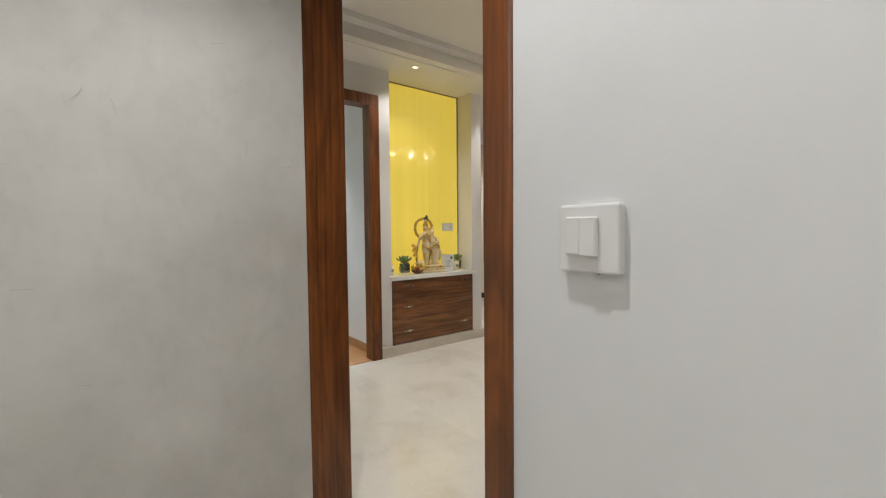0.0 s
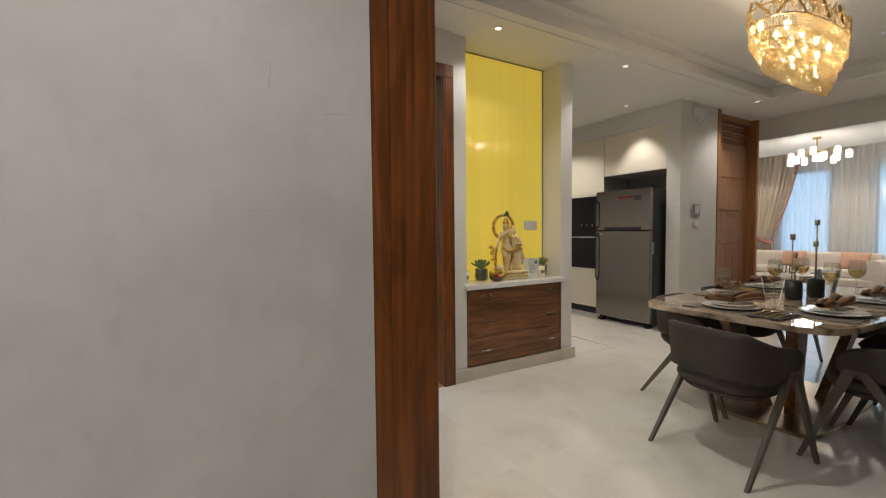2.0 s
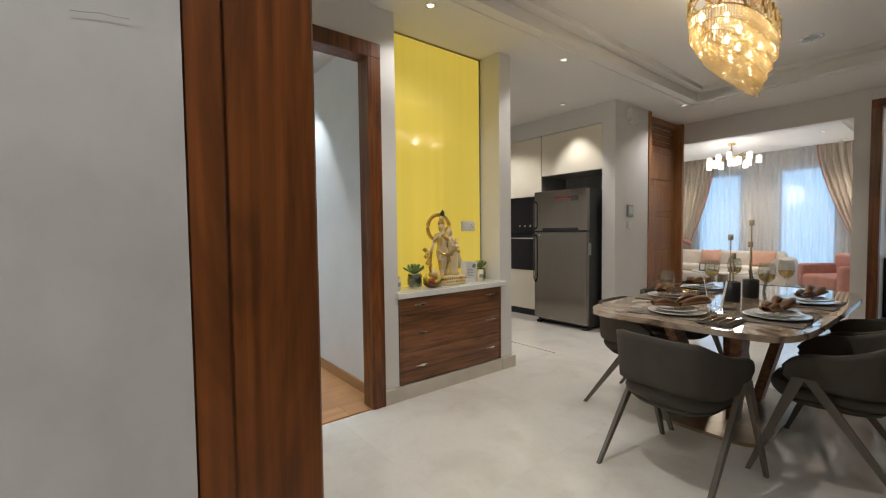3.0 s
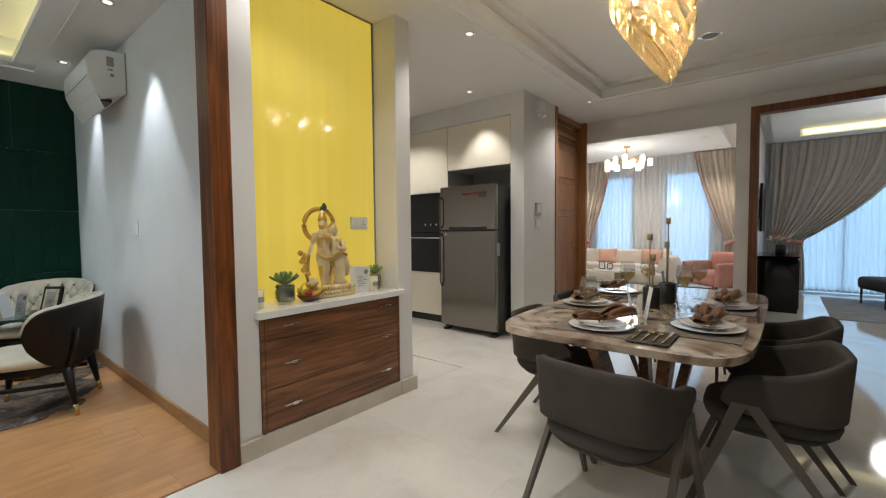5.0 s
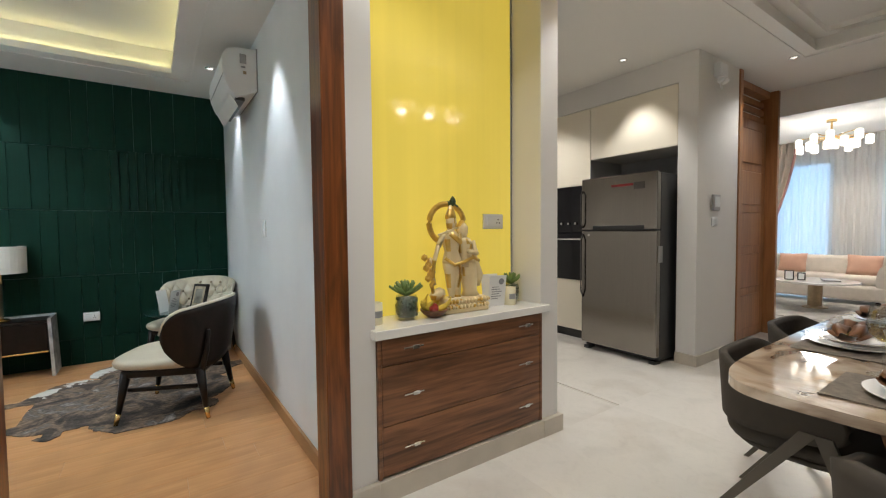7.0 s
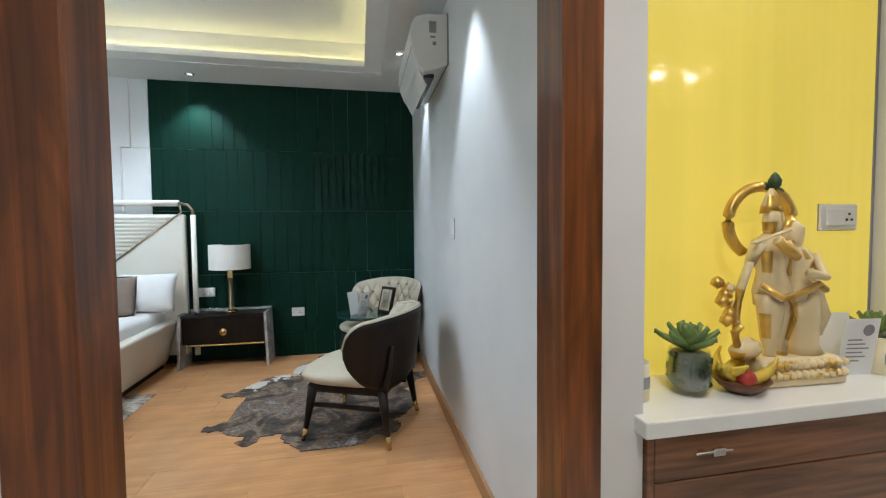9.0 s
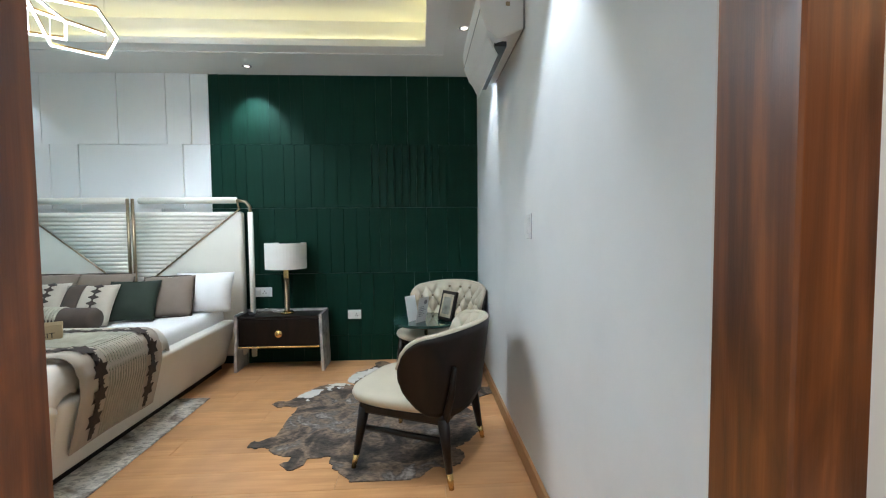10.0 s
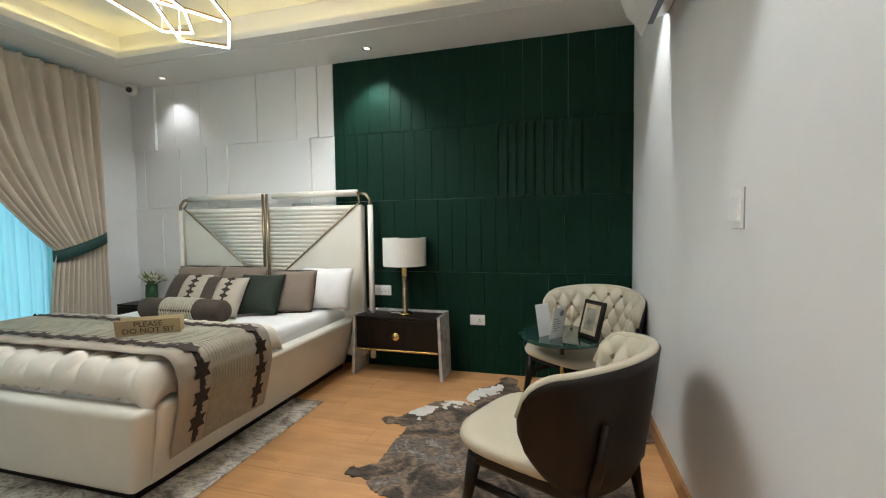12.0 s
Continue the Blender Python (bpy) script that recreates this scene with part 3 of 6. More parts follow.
def statue():
    """An ornament of two draped forms before a ring, kept as one plain mesh on a carved base."""
    bm = bmesh.new()
    add_box(bm, -0.15, 0.15, -0.06, 0.06, 0, 0.03, 0.008, 2)
    add_box(bm, -0.14, 0.14, -0.052, 0.052, 0.03, 0.082, 0.01, 2)
    for row, z in ((0, 0.022), (1, 0.05)):
        for i in range(13):
            lathe(bm, [(0.001, 0), (0.012, 0.008), (0.012, 0.020), (0.001, 0.028)], 8, -0.138 + i * 0.023 + 0.008 * row, -0.058 + 0.006 * row, z)

    def blob(x, z0, z1, prof, y=0.0, lean=0.0, deep=0.75, rough=0.004):
        b = bmesh.new()
        lathe(b, [(max(0.002, r), z0 + (z1 - z0) * t) for t, r in prof], 18)
        for v in b.verts:
            fold = 1 + 0.05 * math.sin(7 * math.atan2(v.co.y, v.co.x))
            v.co = Vector((v.co.x * fold + x + lean * (v.co.z - z0), v.co.y * deep * fold + y, v.co.z))
            v.co += rough * Vector((noise.noise(v.co * 35), noise.noise(v.co * 35 + Vector((5, 0, 0))), 0))
        join(bm, b)

    head = [(0, 0.012), (0.15, 0.026), (0.45, 0.031), (0.75, 0.028), (1, 0.006)]
    leg = [(0, 0.020), (0.06, 0.016), (0.3, 0.026), (0.7, 0.036), (1, 0.044)]
    torso = [(0, 0.050), (0.2, 0.056), (0.45, 0.040), (0.75, 0.054), (0.92, 0.036), (1.0, 0.014)]
    # taller form
    blob(-0.072, 0.082, 0.27, leg, -0.012, -0.02)
    blob(-0.025, 0.082, 0.27, leg, -0.004, -0.14)
    blob(-0.060, 0.235, 0.455, torso, 0.0, -0.04)
    blob(-0.068, 0.445, 0.535, head, -0.006)
    blob(-0.066, 0.510, 0.585, [(0, 0.033), (0.3, 0.030), (0.7, 0.018), (1, 0.006)], 0.0)
    # second form with a long robe
    blob(0.062, 0.082, 0.27, [(0, 0.056), (0.15, 0.044), (0.6, 0.050), (1, 0.052)], 0.0, -0.10)
    blob(0.030, 0.245, 0.415, torso, 0.004, -0.04)
    blob(0.014, 0.405, 0.490, head, 0.0)
    blob(0.018, 0.430, 0.505, [(0, 0.034), (0.5, 0.037), (1, 0.008)], 0.014)
    # cape falling to one side
    blob(0.120, 0.13, 0.40, [(0, 0.016), (0.25, 0.050), (0.65, 0.036), (1, 0.012)], 0.012, -0.26)
    # arms raised to one side, with a thin rod
    tube(bm, [(-0.115, 0.0, 0.425), (-0.165, -0.03, 0.365), (-0.155, -0.055, 0.425)], 0.015, 8)
    tube(bm, [(-0.020, -0.02, 0.42), (-0.050, -0.065, 0.385), (-0.110, -0.062, 0.432)], 0.014, 8)
    tube(bm, [(-0.185, -0.062, 0.425), (-0.06, -0.055, 0.462)], 0.005, 6)
    tube(bm, [(0.075, -0.01, 0.385), (0.070, -0.05, 0.32), (0.005, -0.06, 0.335)], 0.014, 8)
    # swag, scarf and tassel
    tube(bm, [(-0.125, -0.03, 0.30), (-0.08, -0.055, 0.262), (-0.02, -0.055, 0.275), (0.05, -0.05, 0.30), (0.10, -0.03, 0.28)], 0.010, 8)
    tube(bm, [(-0.05, -0.055, 0.27), (-0.045, -0.058, 0.20), (-0.055, -0.05, 0.14)], 0.013, 8, r1=0.005)
    tube(bm, [(-0.165, -0.03, 0.37), (-0.185, -0.02, 0.29), (-0.19, -0.01, 0.20), (-0.175, 0.0, 0.16)], 0.012, 8)
    for k in range(7):
        lathe(bm, [(0.002, 0), (0.020, 0.014), (0.016, 0.030), (0.002, 0.04)], 8, -0.215 + 0.016 * (k % 3), -0.005 + 0.006 * k, 0.175 + 0.018 * k)
    # small crouching animal form
    blob(-0.175, 0.082, 0.145, [(0, 0.030), (0.4, 0.046), (0.8, 0.034), (1, 0.006)], -0.02, 0.3)
    tube(bm, [(-0.195, -0.025, 0.12), (-0.212, -0.03, 0.165), (-0.196, -0.035, 0.185)], 0.012, 8)
    # ring
    tube(bm, [(-0.072 + 0.113 * math.cos(t), 0.03, 0.485 + 0.108 * math.sin(t)) for t in (math.pi * (-0.32 + 1.64 * k / 26) for k in range(27))], 0.016, 8)
    lathe(bm, [(0.004, 0), (0.016, 0.014), (0.018, 0.03), (0.010, 0.046), (0.002, 0.055)], 10, -0.045, 0.01, 0.580)
    ob = part("statue", bm, M_STATUE, smooth=True)
    ob.matrix_world = pose(2.632, 3.645, 0.812, 0, 0, -2)
    # gold on the ring, the crown, the swags and the scarf; a green tuft on top
    ob.data.materials.append(M_GOLD)
    ob.data.materials.append(M_LEAFDARK)
    for p in ob.data.polygons:
        c = p.center
        ring = math.hypot(c.x + 0.072, c.z - 0.485)
        if c.z > 0.583 and abs(c.x + 0.045) < 0.03 and c.y < 0.028:
            p.material_index = 2
        elif (c.y > 0.012 and 0.092 < ring < 0.135 and c.z > 0.36) or (c.x < -0.19 and 0.17 < c.z < 0.34) or (0.515 < c.z < 0.545 and abs(c.x + 0.066) < 0.045) or (c.y < -0.046 and 0.13 < c.z < 0.31 and abs(c.x) < 0.11) or noise.noise(c * 26) > 0.24:
            p.material_index = 1
    return tagged(ob, "cream and gold painted marble figurine on a carved base", "statue")


statue()


def succulent(x, y, r, h, leaves, seed, label):
    rng = random.Random(seed)
    root = thing("potted_succulent", pose(x, y, 0.812), label, "plant", "succulents in glass jars")
    bm = bmesh.new()
    lathe(bm, [(r * 0.8, 0), (r, 0.012), (r * 1.05, h * 0.5), (r * 0.95, h * 0.9), (r * 0.9, h), (r * 0.87, h), (r * 0.9, h * 0.88), (r * 1.0, h * 0.5), (r * 0.94, 0.016), (r * 0.5, 0.012)], 24)
    part("glass_jar", bm, M_GLASS, root, smooth=True)
    bm = bmesh.new()
    lathe(bm, [(r * 0.7, 0.014), (r * 0.88, 0.03), (r * 0.93, h * 0.5), (r * 0.85, h * 0.9), (r * 0.2, h * 0.95)], 20)
    for i in range(60):
        a, q, z = rng.uniform(0, 6.28), r * 0.84, rng.uniform(0.02, h * 0.85)
        b = bmesh.new()
        bmesh.ops.create_icosphere(b, subdivisions=1, radius=r * 0.17)
        join(bm, b, pose(q * math.cos(a), q * math.sin(a), z + r * 0.1, rng.uniform(0, 90), rng.uniform(0, 90), 0) @ Matrix.Diagonal((1, 0.7, 1.2, 1)))
    part("pebbles", bm, M_LEAFDARK, root, "dark green pebbles and moss", True)
    for i in range(leaves):
        a = i * 2.4
        ring = i / leaves
        l, up = r * (1.75 - 0.6 * ring), 14 + 64 * ring
        bm = bmesh.new()
        def f(u, v):
            w = r * 0.30 * (1 - (2 * abs(v - 0.38)) ** 2 * 0.9) * (1 if v < 0.9 else (1 - v) * 10)
            s = 2 * u - 1
            return (l * v, w * s, 0.012 * (s * s) + 0.015 * v * v)
        surf(bm, 4, 6, f, 0.006)
        bm.transform(pose(0, 0, h * 0.95, 0, -up, math.degrees(a)))
        part("leaf", bm, M_LEAF, root, smooth=True)


succulent(2.275, 3.63, 0.058, 0.125, 22, 1, "green succulent rosette in a glass jar of dark pebbles")
succulent(3.055, 3.69, 0.048, 0.12, 18, 2, "small green succulent in a dark pebble-filled glass jar")


def fruit_bowl():
    root = thing("fruit_bowl", pose(2.42, 3.60, 0.812), "small wooden bowl heaped with yellow bananas and a red apple", "bowl")
    bm = bmesh.new()
    lathe(bm, [(0.03, 0), (0.055, 0.015), (0.075, 0.04), (0.071, 0.042), (0.05, 0.02), (0.02, 0.012)], 24)
    part("bowl", bm, M_WALNUT, root, smooth=True)
    for i, (rz, tilt, dy) in enumerate(((20, 12, 0.02), (35, 26, 0.0), (-5, 5, -0.03), (70, 34, 0.01))):
        bm = bmesh.new()
        pts = [(0.085 * math.cos(t), 0, 0.075 * math.sin(t)) for t in (math.radians(200 + 150 * k / 9) for k in range(10))]
        rings = [0.004, 0.011, 0.016, 0.018, 0.0185, 0.018, 0.016, 0.012, 0.006, 0.004]
        tube(bm, pts, 0.016, 8)
        bm.verts.ensure_lookup_table()
        for k in range(10):
            c = Vector(pts[k])
            for v in list(bm.verts)[k * 8:(k + 1) * 8]:
                v.co = c + (v.co - c) * (rings[k] / 0.016)
        bm.transform(pose(0.0, dy, 0.115, tilt, 0, rz))
        part("banana", bm, M_BANANA, root, smooth=True)
    bm = bmesh.new()
    bmesh.ops.create_icosphere(bm, subdivisions=2, radius=0.026)
    bm.transform(Matrix.Translation((-0.03, -0.045, 0.055)))
    part("apple", bm, mat("apple_skin", (0.35, 0.03, 0.02), 0.3), root, smooth=True)


fruit_bowl()


def candle_jar(x, y, r, h):
    root = thing("candle_jar", pose(x, y, 0.812), "pale wax candle in a short glass with a printed label", "candle", "candles in the niche")
    bm = bmesh.new()
    lathe(bm, [(r * 0.95, 0), (r, 0.005), (r, h), (r * 0.94, h), (r * 0.93, h * 0.86), (r * 0.1, h * 0.85)], 24)
    part("glass", bm, mat("candle_wax", (0.72, 0.66, 0.46), 0.35, var=0.04), root, smooth=True)
    bm = bmesh.new()
    surf(bm, 8, 1, lambda u, v: (r * 1.02 * math.sin((u - 0.5) * 1.6), -r * 1.02 * math.cos((u - 0.5) * 1.6), h * (0.35 + 0.3 * v)), 0.001)
    part("label", bm, M_GREYP, root)


candle_jar(2.095, 3.62, 0.036, 0.105)
candle_jar(2.985, 3.63, 0.036, 0.105)


def tent_card(name, m, w, h, d, label, dot=True, bars=6, face=None):
    """A folded card standing as a tent; it faces -y."""
    root = thing(name, m, label, "card")
    lean = math.degrees(math.atan2(d / 2, h))
    for s in (-1, 1):
        bm = box(-w / 2, w / 2, -0.001, 0.001, 0, h)
        bm.transform(pose(0, s * d / 2, 0, -s * lean, 0, 0))
        part("panel", bm, face or M_PAPER, root)
    m2 = pose(0, -d / 2 - 0.0014, 0, lean, 0, 0)
    if dot:
        bm = bmesh.new()
        lathe(bm, [(w * 0.16, 0), (w * 0.16, 0.0008)], 20)
        bm.transform(m2 @ pose(w * 0.2, -0.0002, h * 0.8, 90, 0, 0))
        part("emblem", bm, M_INK, root)
    for i in range(bars):
        bm = box(-w * 0.35, w * (0.05 + 0.28 * ((i * 7) % 5) / 5), -0.0012, 0, h * (0.62 - i * 0.075), h * (0.64 - i * 0.075))
        bm.transform(m2)
        part("text_bar", bm, M_INK, root)
    return root


tent_card("brochure_card", pose(2.885, 3.66, 0.812, 0, 0, -8), 0.115, 0.185, 0.05, "white folded brochure card with a dark round emblem")

# ---- fittings of walls and ceiling ----
sw = thing("light_switch", pose(0.462, 0.259, 1.26, 0, 0, -90), "large white switch plate with two rockers on the entry wall", "switch")
part("plate", box(-0.053, 0.053, -0.02, 0, -0.054, 0.054, 0.004, 2), M_PLASTIC, sw)
part("rocker", box(-0.036, -0.0085, -0.028, -0.02, -0.026, 0.034, 0.002), M_PLASTIC, sw)
part("rocker", box(-0.0075, 0.020, -0.032, -0.02, -0.028, 0.034, 0.002), M_PLASTIC, sw)
part("stand_off", box(-0.014, 0.014, -0.012, 0, -0.058, -0.053), M_PLASTIC, sw)



def thermostat():
    root = thing("thermostat", pose(5.60, 3.60, 1.50), "grey wall thermostat with a pale screen", "thermostat")
    part("case", box(-0.07, 0.07, -0.026, 0, -0.075, 0.075, 0.008, 2), M_GREYP, root)
    part("screen", box(-0.048, 0.048, -0.0285, -0.025, -0.04, 0.055, 0.001), mat("pale_lcd", (0.62, 0.66, 0.66), 0.2), root)


thermostat()
wall_plate("switch_plate", pose(5.595, 3.60, 1.32), 0.10, 0.085, "small white switch plate under the thermostat", "switch", 1)


def emergency_light():
    root = thing("emergency_light", pose(5.60, 3.60, 2.70), "white emergency lamp with a dangling cable", "wall lamp")
    part("case", box(-0.075, 0.085, -0.07, 0, -0.05, 0.075, 0.015, 2), M_PLASTIC, root)
    for sx in (-0.04, 0.05):
        bm = bmesh.new()
        lathe(bm, [(0.02, 0), (0.034, 0.02), (0.034, 0.03), (0.01, 0.032)], 16)
        bm.transform(pose(sx, -0.045, -0.06, 150, 0, 0))
        part("lamp_head", bm, M_PLASTIC, root, smooth=True)
    bm = bmesh.new()
    tube(bm, [(0.03, -0.01, -0.05), (0.06, -0.015, -0.12), (0.10, -0.01, -0.13), (0.11, -0.004, -0.10)], 0.005, 6)
    part("cable", bm, M_PLASTIC, root)


emergency_light()
for x, y in ((3.75, 3.28), (4.92, 4.12), (6.22, 3.2), (2.2, 3.28)):
    down_light(x, y, H)
down_light(5.45, 1.82, H + 0.14, 0.095, "large round chrome-rimmed ceiling lamp in the tray", M_GREYP)
# stepped moulding round the dining tray
setting("trim_tray", [(0.955, 6.165, 3.025, 3.06, H - 0.012, H + 0.03), (6.165, 6.2, -0.59, 3.06, H - 0.012, H + 0.03), (0.955, 6.08, 2.94, 3.05, H + 0.095, H + 0.15), (6.08, 6.19, -0.59, 3.05, H + 0.095, H + 0.15),
                      (0.95, 6.3, 3.135, 3.147, H - 0.010, H + 0.01), (6.29, 6.302, -0.6, 3.147, H - 0.010, H + 0.01)], M_CEIL, "stepped white moulding round the ceiling tray", "moulding")


# ---- fridge and kitchen ----
M_GREYMETAL = mat("dark_steel", (0.16, 0.155, 0.15), 0.25, 1.0)


def fridge():
    root = thing("fridge", pose(0, 0, 0), "brushed steel two-door fridge standing in the cupboard niche", "fridge")
    part("body", box(5.05, 5.72, 3.815, 4.615, 0.03, 1.775, 0.008), M_DARK, root)
    for z0, z1 in ((0.07, 1.245), (1.255, 1.785)):
        d = part("door", box(4.975, 5.048, 3.81, 4.62, z0, z1, 0.012, 2), M_STEEL, root)
        bm = bmesh.new()
        if z0 < 1:
            zs = (0.55, 0.62, 0.9, 1.15, 1.21)
        else:
            zs = (1.28, 1.32, 1.45, 1.62, 1.66)
        tube(bm, [(4.972 - (0.0 if k in (0, 4) else 0.034), 4.598, z) for k, z in enumerate(zs)], 0.0085, 8)
        part("handle", bm, M_GREYMETAL, d, smooth=True)
    part("door_gap", box(4.985, 5.05, 3.82, 4.61, 1.244, 1.256), M_DARK, root)
    part("grip_recess", box(4.968, 4.99, 3.93, 4.48, 1.258, 1.296, 0.004), M_DARK, root)
    part("sticker", box(4.9735, 4.976, 4.04, 4.27, 1.672, 1.694), mat("red_sticker", (0.24, 0.02, 0.02), 0.4), root, "red product sticker")
    part("energy_label", box(4.9735, 4.976, 3.93, 4.035, 1.635, 1.70), M_GREYMETAL, root, "grey printed label")
    part("lock", box(4.972, 4.978, 4.52, 4.545, 1.19, 1.215, 0.003), M_CHROME, root)
    part("hinge", box(5.0, 5.06, 3.80, 3.812, 0.95, 1.1), M_GREYP, root)
    for y in (3.86, 4.57):
        part("foot", box(5.0, 5.1, y - 0.03, y + 0.03, 0, 0.03), M_DARK, root)


fridge()


def cupboard(y0, y1, z0, z1, label):
    root = thing("kitchen_cupboard", pose(0, 0, 0), label, "cupboard", "cream kitchen cupboards")
    part("carcass", box(5.28, 5.895, y0 + 0.001, y1 - 0.001, z0, z1), M_CREAM, root)
    part("door", box(5.26, 5.279, y0 + 0.002, y1 - 0.002, z0 + 0.002, z1 - 0.002, 0.0015), M_CREAM, root)


cupboard(3.777, 4.718, 2.03, 2.60, "glossy cream cupboard above the fridge")
cupboard(5.55, 6.49, 2.03, 2.60, "glossy cream high cupboard")
cupboard(4.722, 5.55, 1.76, 2.60, "glossy cream cupboard over the oven")
cupboard(4.722, 5.55, 0.095, 0.675, "glossy cream cupboard under the oven")
cupboard(5.55, 6.49, 0.095, 2.03, "tall glossy cream larder cupboard")
setting("kitchen_bulkhead", [(5.262, 5.9, 3.776, 6.5, 2.606, H)], M_WALL, "cream bulkhead above the cupboards", "bulkhead")
setting("kitchen_kickboard", [(5.275, 5.9, 4.722, 6.49, 0, 0.095)], M_BLACK, "black kickboard", "kickboard")
setting("fridge_niche", [(5.262, 5.895, 4.7185, 4.7215, 0, 2.03), (5.85, 5.898, 3.78, 4.718, 0, 2.03)], M_GREYP, "dark lining of the fridge niche", "niche")


def oven_tower():
    root = thing("built_in_oven", pose(0, 0, 0), "black glass built-in oven with round knobs", "oven")
    part("body", box(5.28, 5.89, 4.725, 5.545, 0.678, 1.757), M_DARK, root)
    for z0, z1 in ((0.68, 1.22), (1.225, 1.755)):
        d = part("glass_door", box(5.248, 5.278, 4.727, 5.543, z0, z1, 0.003), M_BLACK, root)
    for k in range(4):
        bm = bmesh.new()
        lathe(bm, [(0.016, 0), (0.016, 0.02), (0.012, 0.024)], 16)
        bm.transform(pose(5.25, 4.80 + 0.1 * k, 1.33, 0, -90, 0))
        part("knob", bm, M_CHROME, root, smooth=True)
    for k in range(2):
        bm = bmesh.new()
        lathe(bm, [(0.014, 0), (0.014, 0.01), (0.01, 0.012)], 16)
        bm.transform(pose(5.25, 4.80, 1.60 + 0.09 * k, 0, -90, 0))
        part("button", bm, M_CHROME, root, smooth=True)
    bm = bmesh.new()
    tube(bm, [(5.248, 4.78, 1.15), (5.205, 4.80, 1.15), (5.205, 5.46, 1.15), (5.248, 5.48, 1.15)], 0.011, 8)
    part("handle", bm, M_CHROME, root, smooth=True)


oven_tower()


def main_door():
    fr = tagged(new("door_4"), "brown wooden frame of the tall main door", "door frame", kind="structure")
    part("post", box(6.10, 6.17, 3.585, 3.80, 0, H - 0.003, 0.004), M_DOOR, fr)
    part("post", box(7.24, 7.298, 3.62, 3.80, 0, H - 0.003, 0.004), M_DOOR, fr)
    part("head", box(6.17, 7.24, 3.70, 3.80, H - 0.08, H - 0.003, 0.004), M_DOOR, fr)
    for k in range(3):
        part("slat", box(6.17, 7.24, 3.76, 3.80, H - 0.36 + k * 0.09, H - 0.30 + k * 0.09, 0.004), M_DOOR, fr)
    d = thing("main_door", pose(0, 0, 0), "closed brown wooden main door with raised panels", "door")
    part("leaf", box(6.172, 7.238, 3.735, 3.775, 0.01, H - 0.38), M_DOOR, d)
    n = 5
    for i in range(n):
        z0 = 0.12 + i * 0.465
        for x0, x1 in ((6.30, 7.12),):
            part("panel", box(x0, x1, 3.722, 3.736, z0, z0 + 0.385, 0.012), M_DOOR, d)
    lk = part("lock_plate", box(6.215, 6.265, 3.715, 3.735, 1.0, 1.30, 0.006), M_DARK, d)
    bm = bmesh.new()
    tube(bm, [(6.24, 3.72, 1.10), (6.24, 3.67, 1.10), (6.34, 3.665, 1.10)], 0.011, 8)
    part("handle", bm, M_CHROME, lk, smooth=True)


main_door()


# ---- dining table and chairs ----
def dining_chair():
    root = thing("dining_chair", pose(0, 0, 0), "taupe upholstered dining chair with a curved wraparound back", "chair", "chairs round the dining table")
    bm = bmesh.new()
    cushion_disc(bm, 0.46, 0.49, 0.405, 0.48, 3.2)
    part("seat", bm, M_TAUPE, root, smooth=True)
    bm = bmesh.new()
    loops = [[bm.verts.new((x, y, z)) for x, y in superround(0.44 * s, 0.46 * s, 3, 30)] for s, z in ((0.6, 0.365), (0.85, 0.375), (1.0, 0.407))]
    for a, b in zip(loops, loops[1:]):
        for k in range(30):
            bm.faces.new((a[k], a[(k + 1) % 30], b[(k + 1) % 30], b[k]))
    bm.faces.new(loops[0][::-1])
    bm.faces.new(loops[-1])
    part("seat_shell", bm, M_TAUPE, root, smooth=True)
    bm = bmesh.new()
    def f(u, v):
        s = 2 * u - 1
        th = s * radians(114)
        side = max(0.0, (abs(s) - 0.30) / 0.70)
        top = 0.738 - 0.125 * side ** 1.25
        bot = 0.492 - 0.012 * math.sin(math.pi * min(1, side * 1.2))
        if abs(s) > 0.84:
            k = (abs(s) - 0.84) / 0.16
            mid, half = (top + bot) / 2, (top - bot) / 2 * math.sqrt(max(0.0, 1 - k * k * 0.94))
            top, bot = mid + half, mid - half
        flare = 0.97 + 0.06 * v
        sx, cy = math.sin(th), math.cos(th)
        return (0.256 * flare * math.copysign(abs(sx) ** 0.52, sx), -0.262 * flare * math.copysign(abs(cy) ** 0.62, cy) + 0.015, bot + (top - bot) * v)
    surf(bm, 64, 8, f, 0.030)
    part("backrest", bm, M_TAUPE, root, smooth=True)
    for s in (-1, 1):
        for fy, wy in ((0.30, 0.10), (-0.30, 0.02)):
            bm = bmesh.new()
            a, b = Vector((s * 0.258, 0.085 + (0.02 if fy > 0 else -0.02), 0.53)), Vector((s * 0.272, fy, 0.0))
            for c, w, d in ((a, 0.024, 0.052), (b, 0.018, 0.024)):
                for dx, dy in ((-1, -1), (1, -1), (1, 1), (-1, 1)):
                    bm.verts.new((c.x + dx * w / 2, c.y + dy * d / 2, c.z))
            v = list(bm.verts)
            bm.faces.new(v[3::-1])
            bm.faces.new(v[4:8])
            for k in range(4):
                bm.faces.new((v[k], v[(k + 1) % 4], v[4 + (k + 1) % 4], v[4 + k]))
            part("leg", bm, M_TAUPELEG, root)
    return root


chair = dining_chair()
chair.matrix_world = pose(2.68, 1.80, 0, 0, 0, -97)
for x, y, rz in ((3.37, 2.33, 182), (4.15, 2.40, 178), (3.26, 1.30, 4), (3.96, 1.28, 2), (4.86, 1.90, 90)):
    copy_thing(chair, pose(x, y, 0, 0, 0, rz))


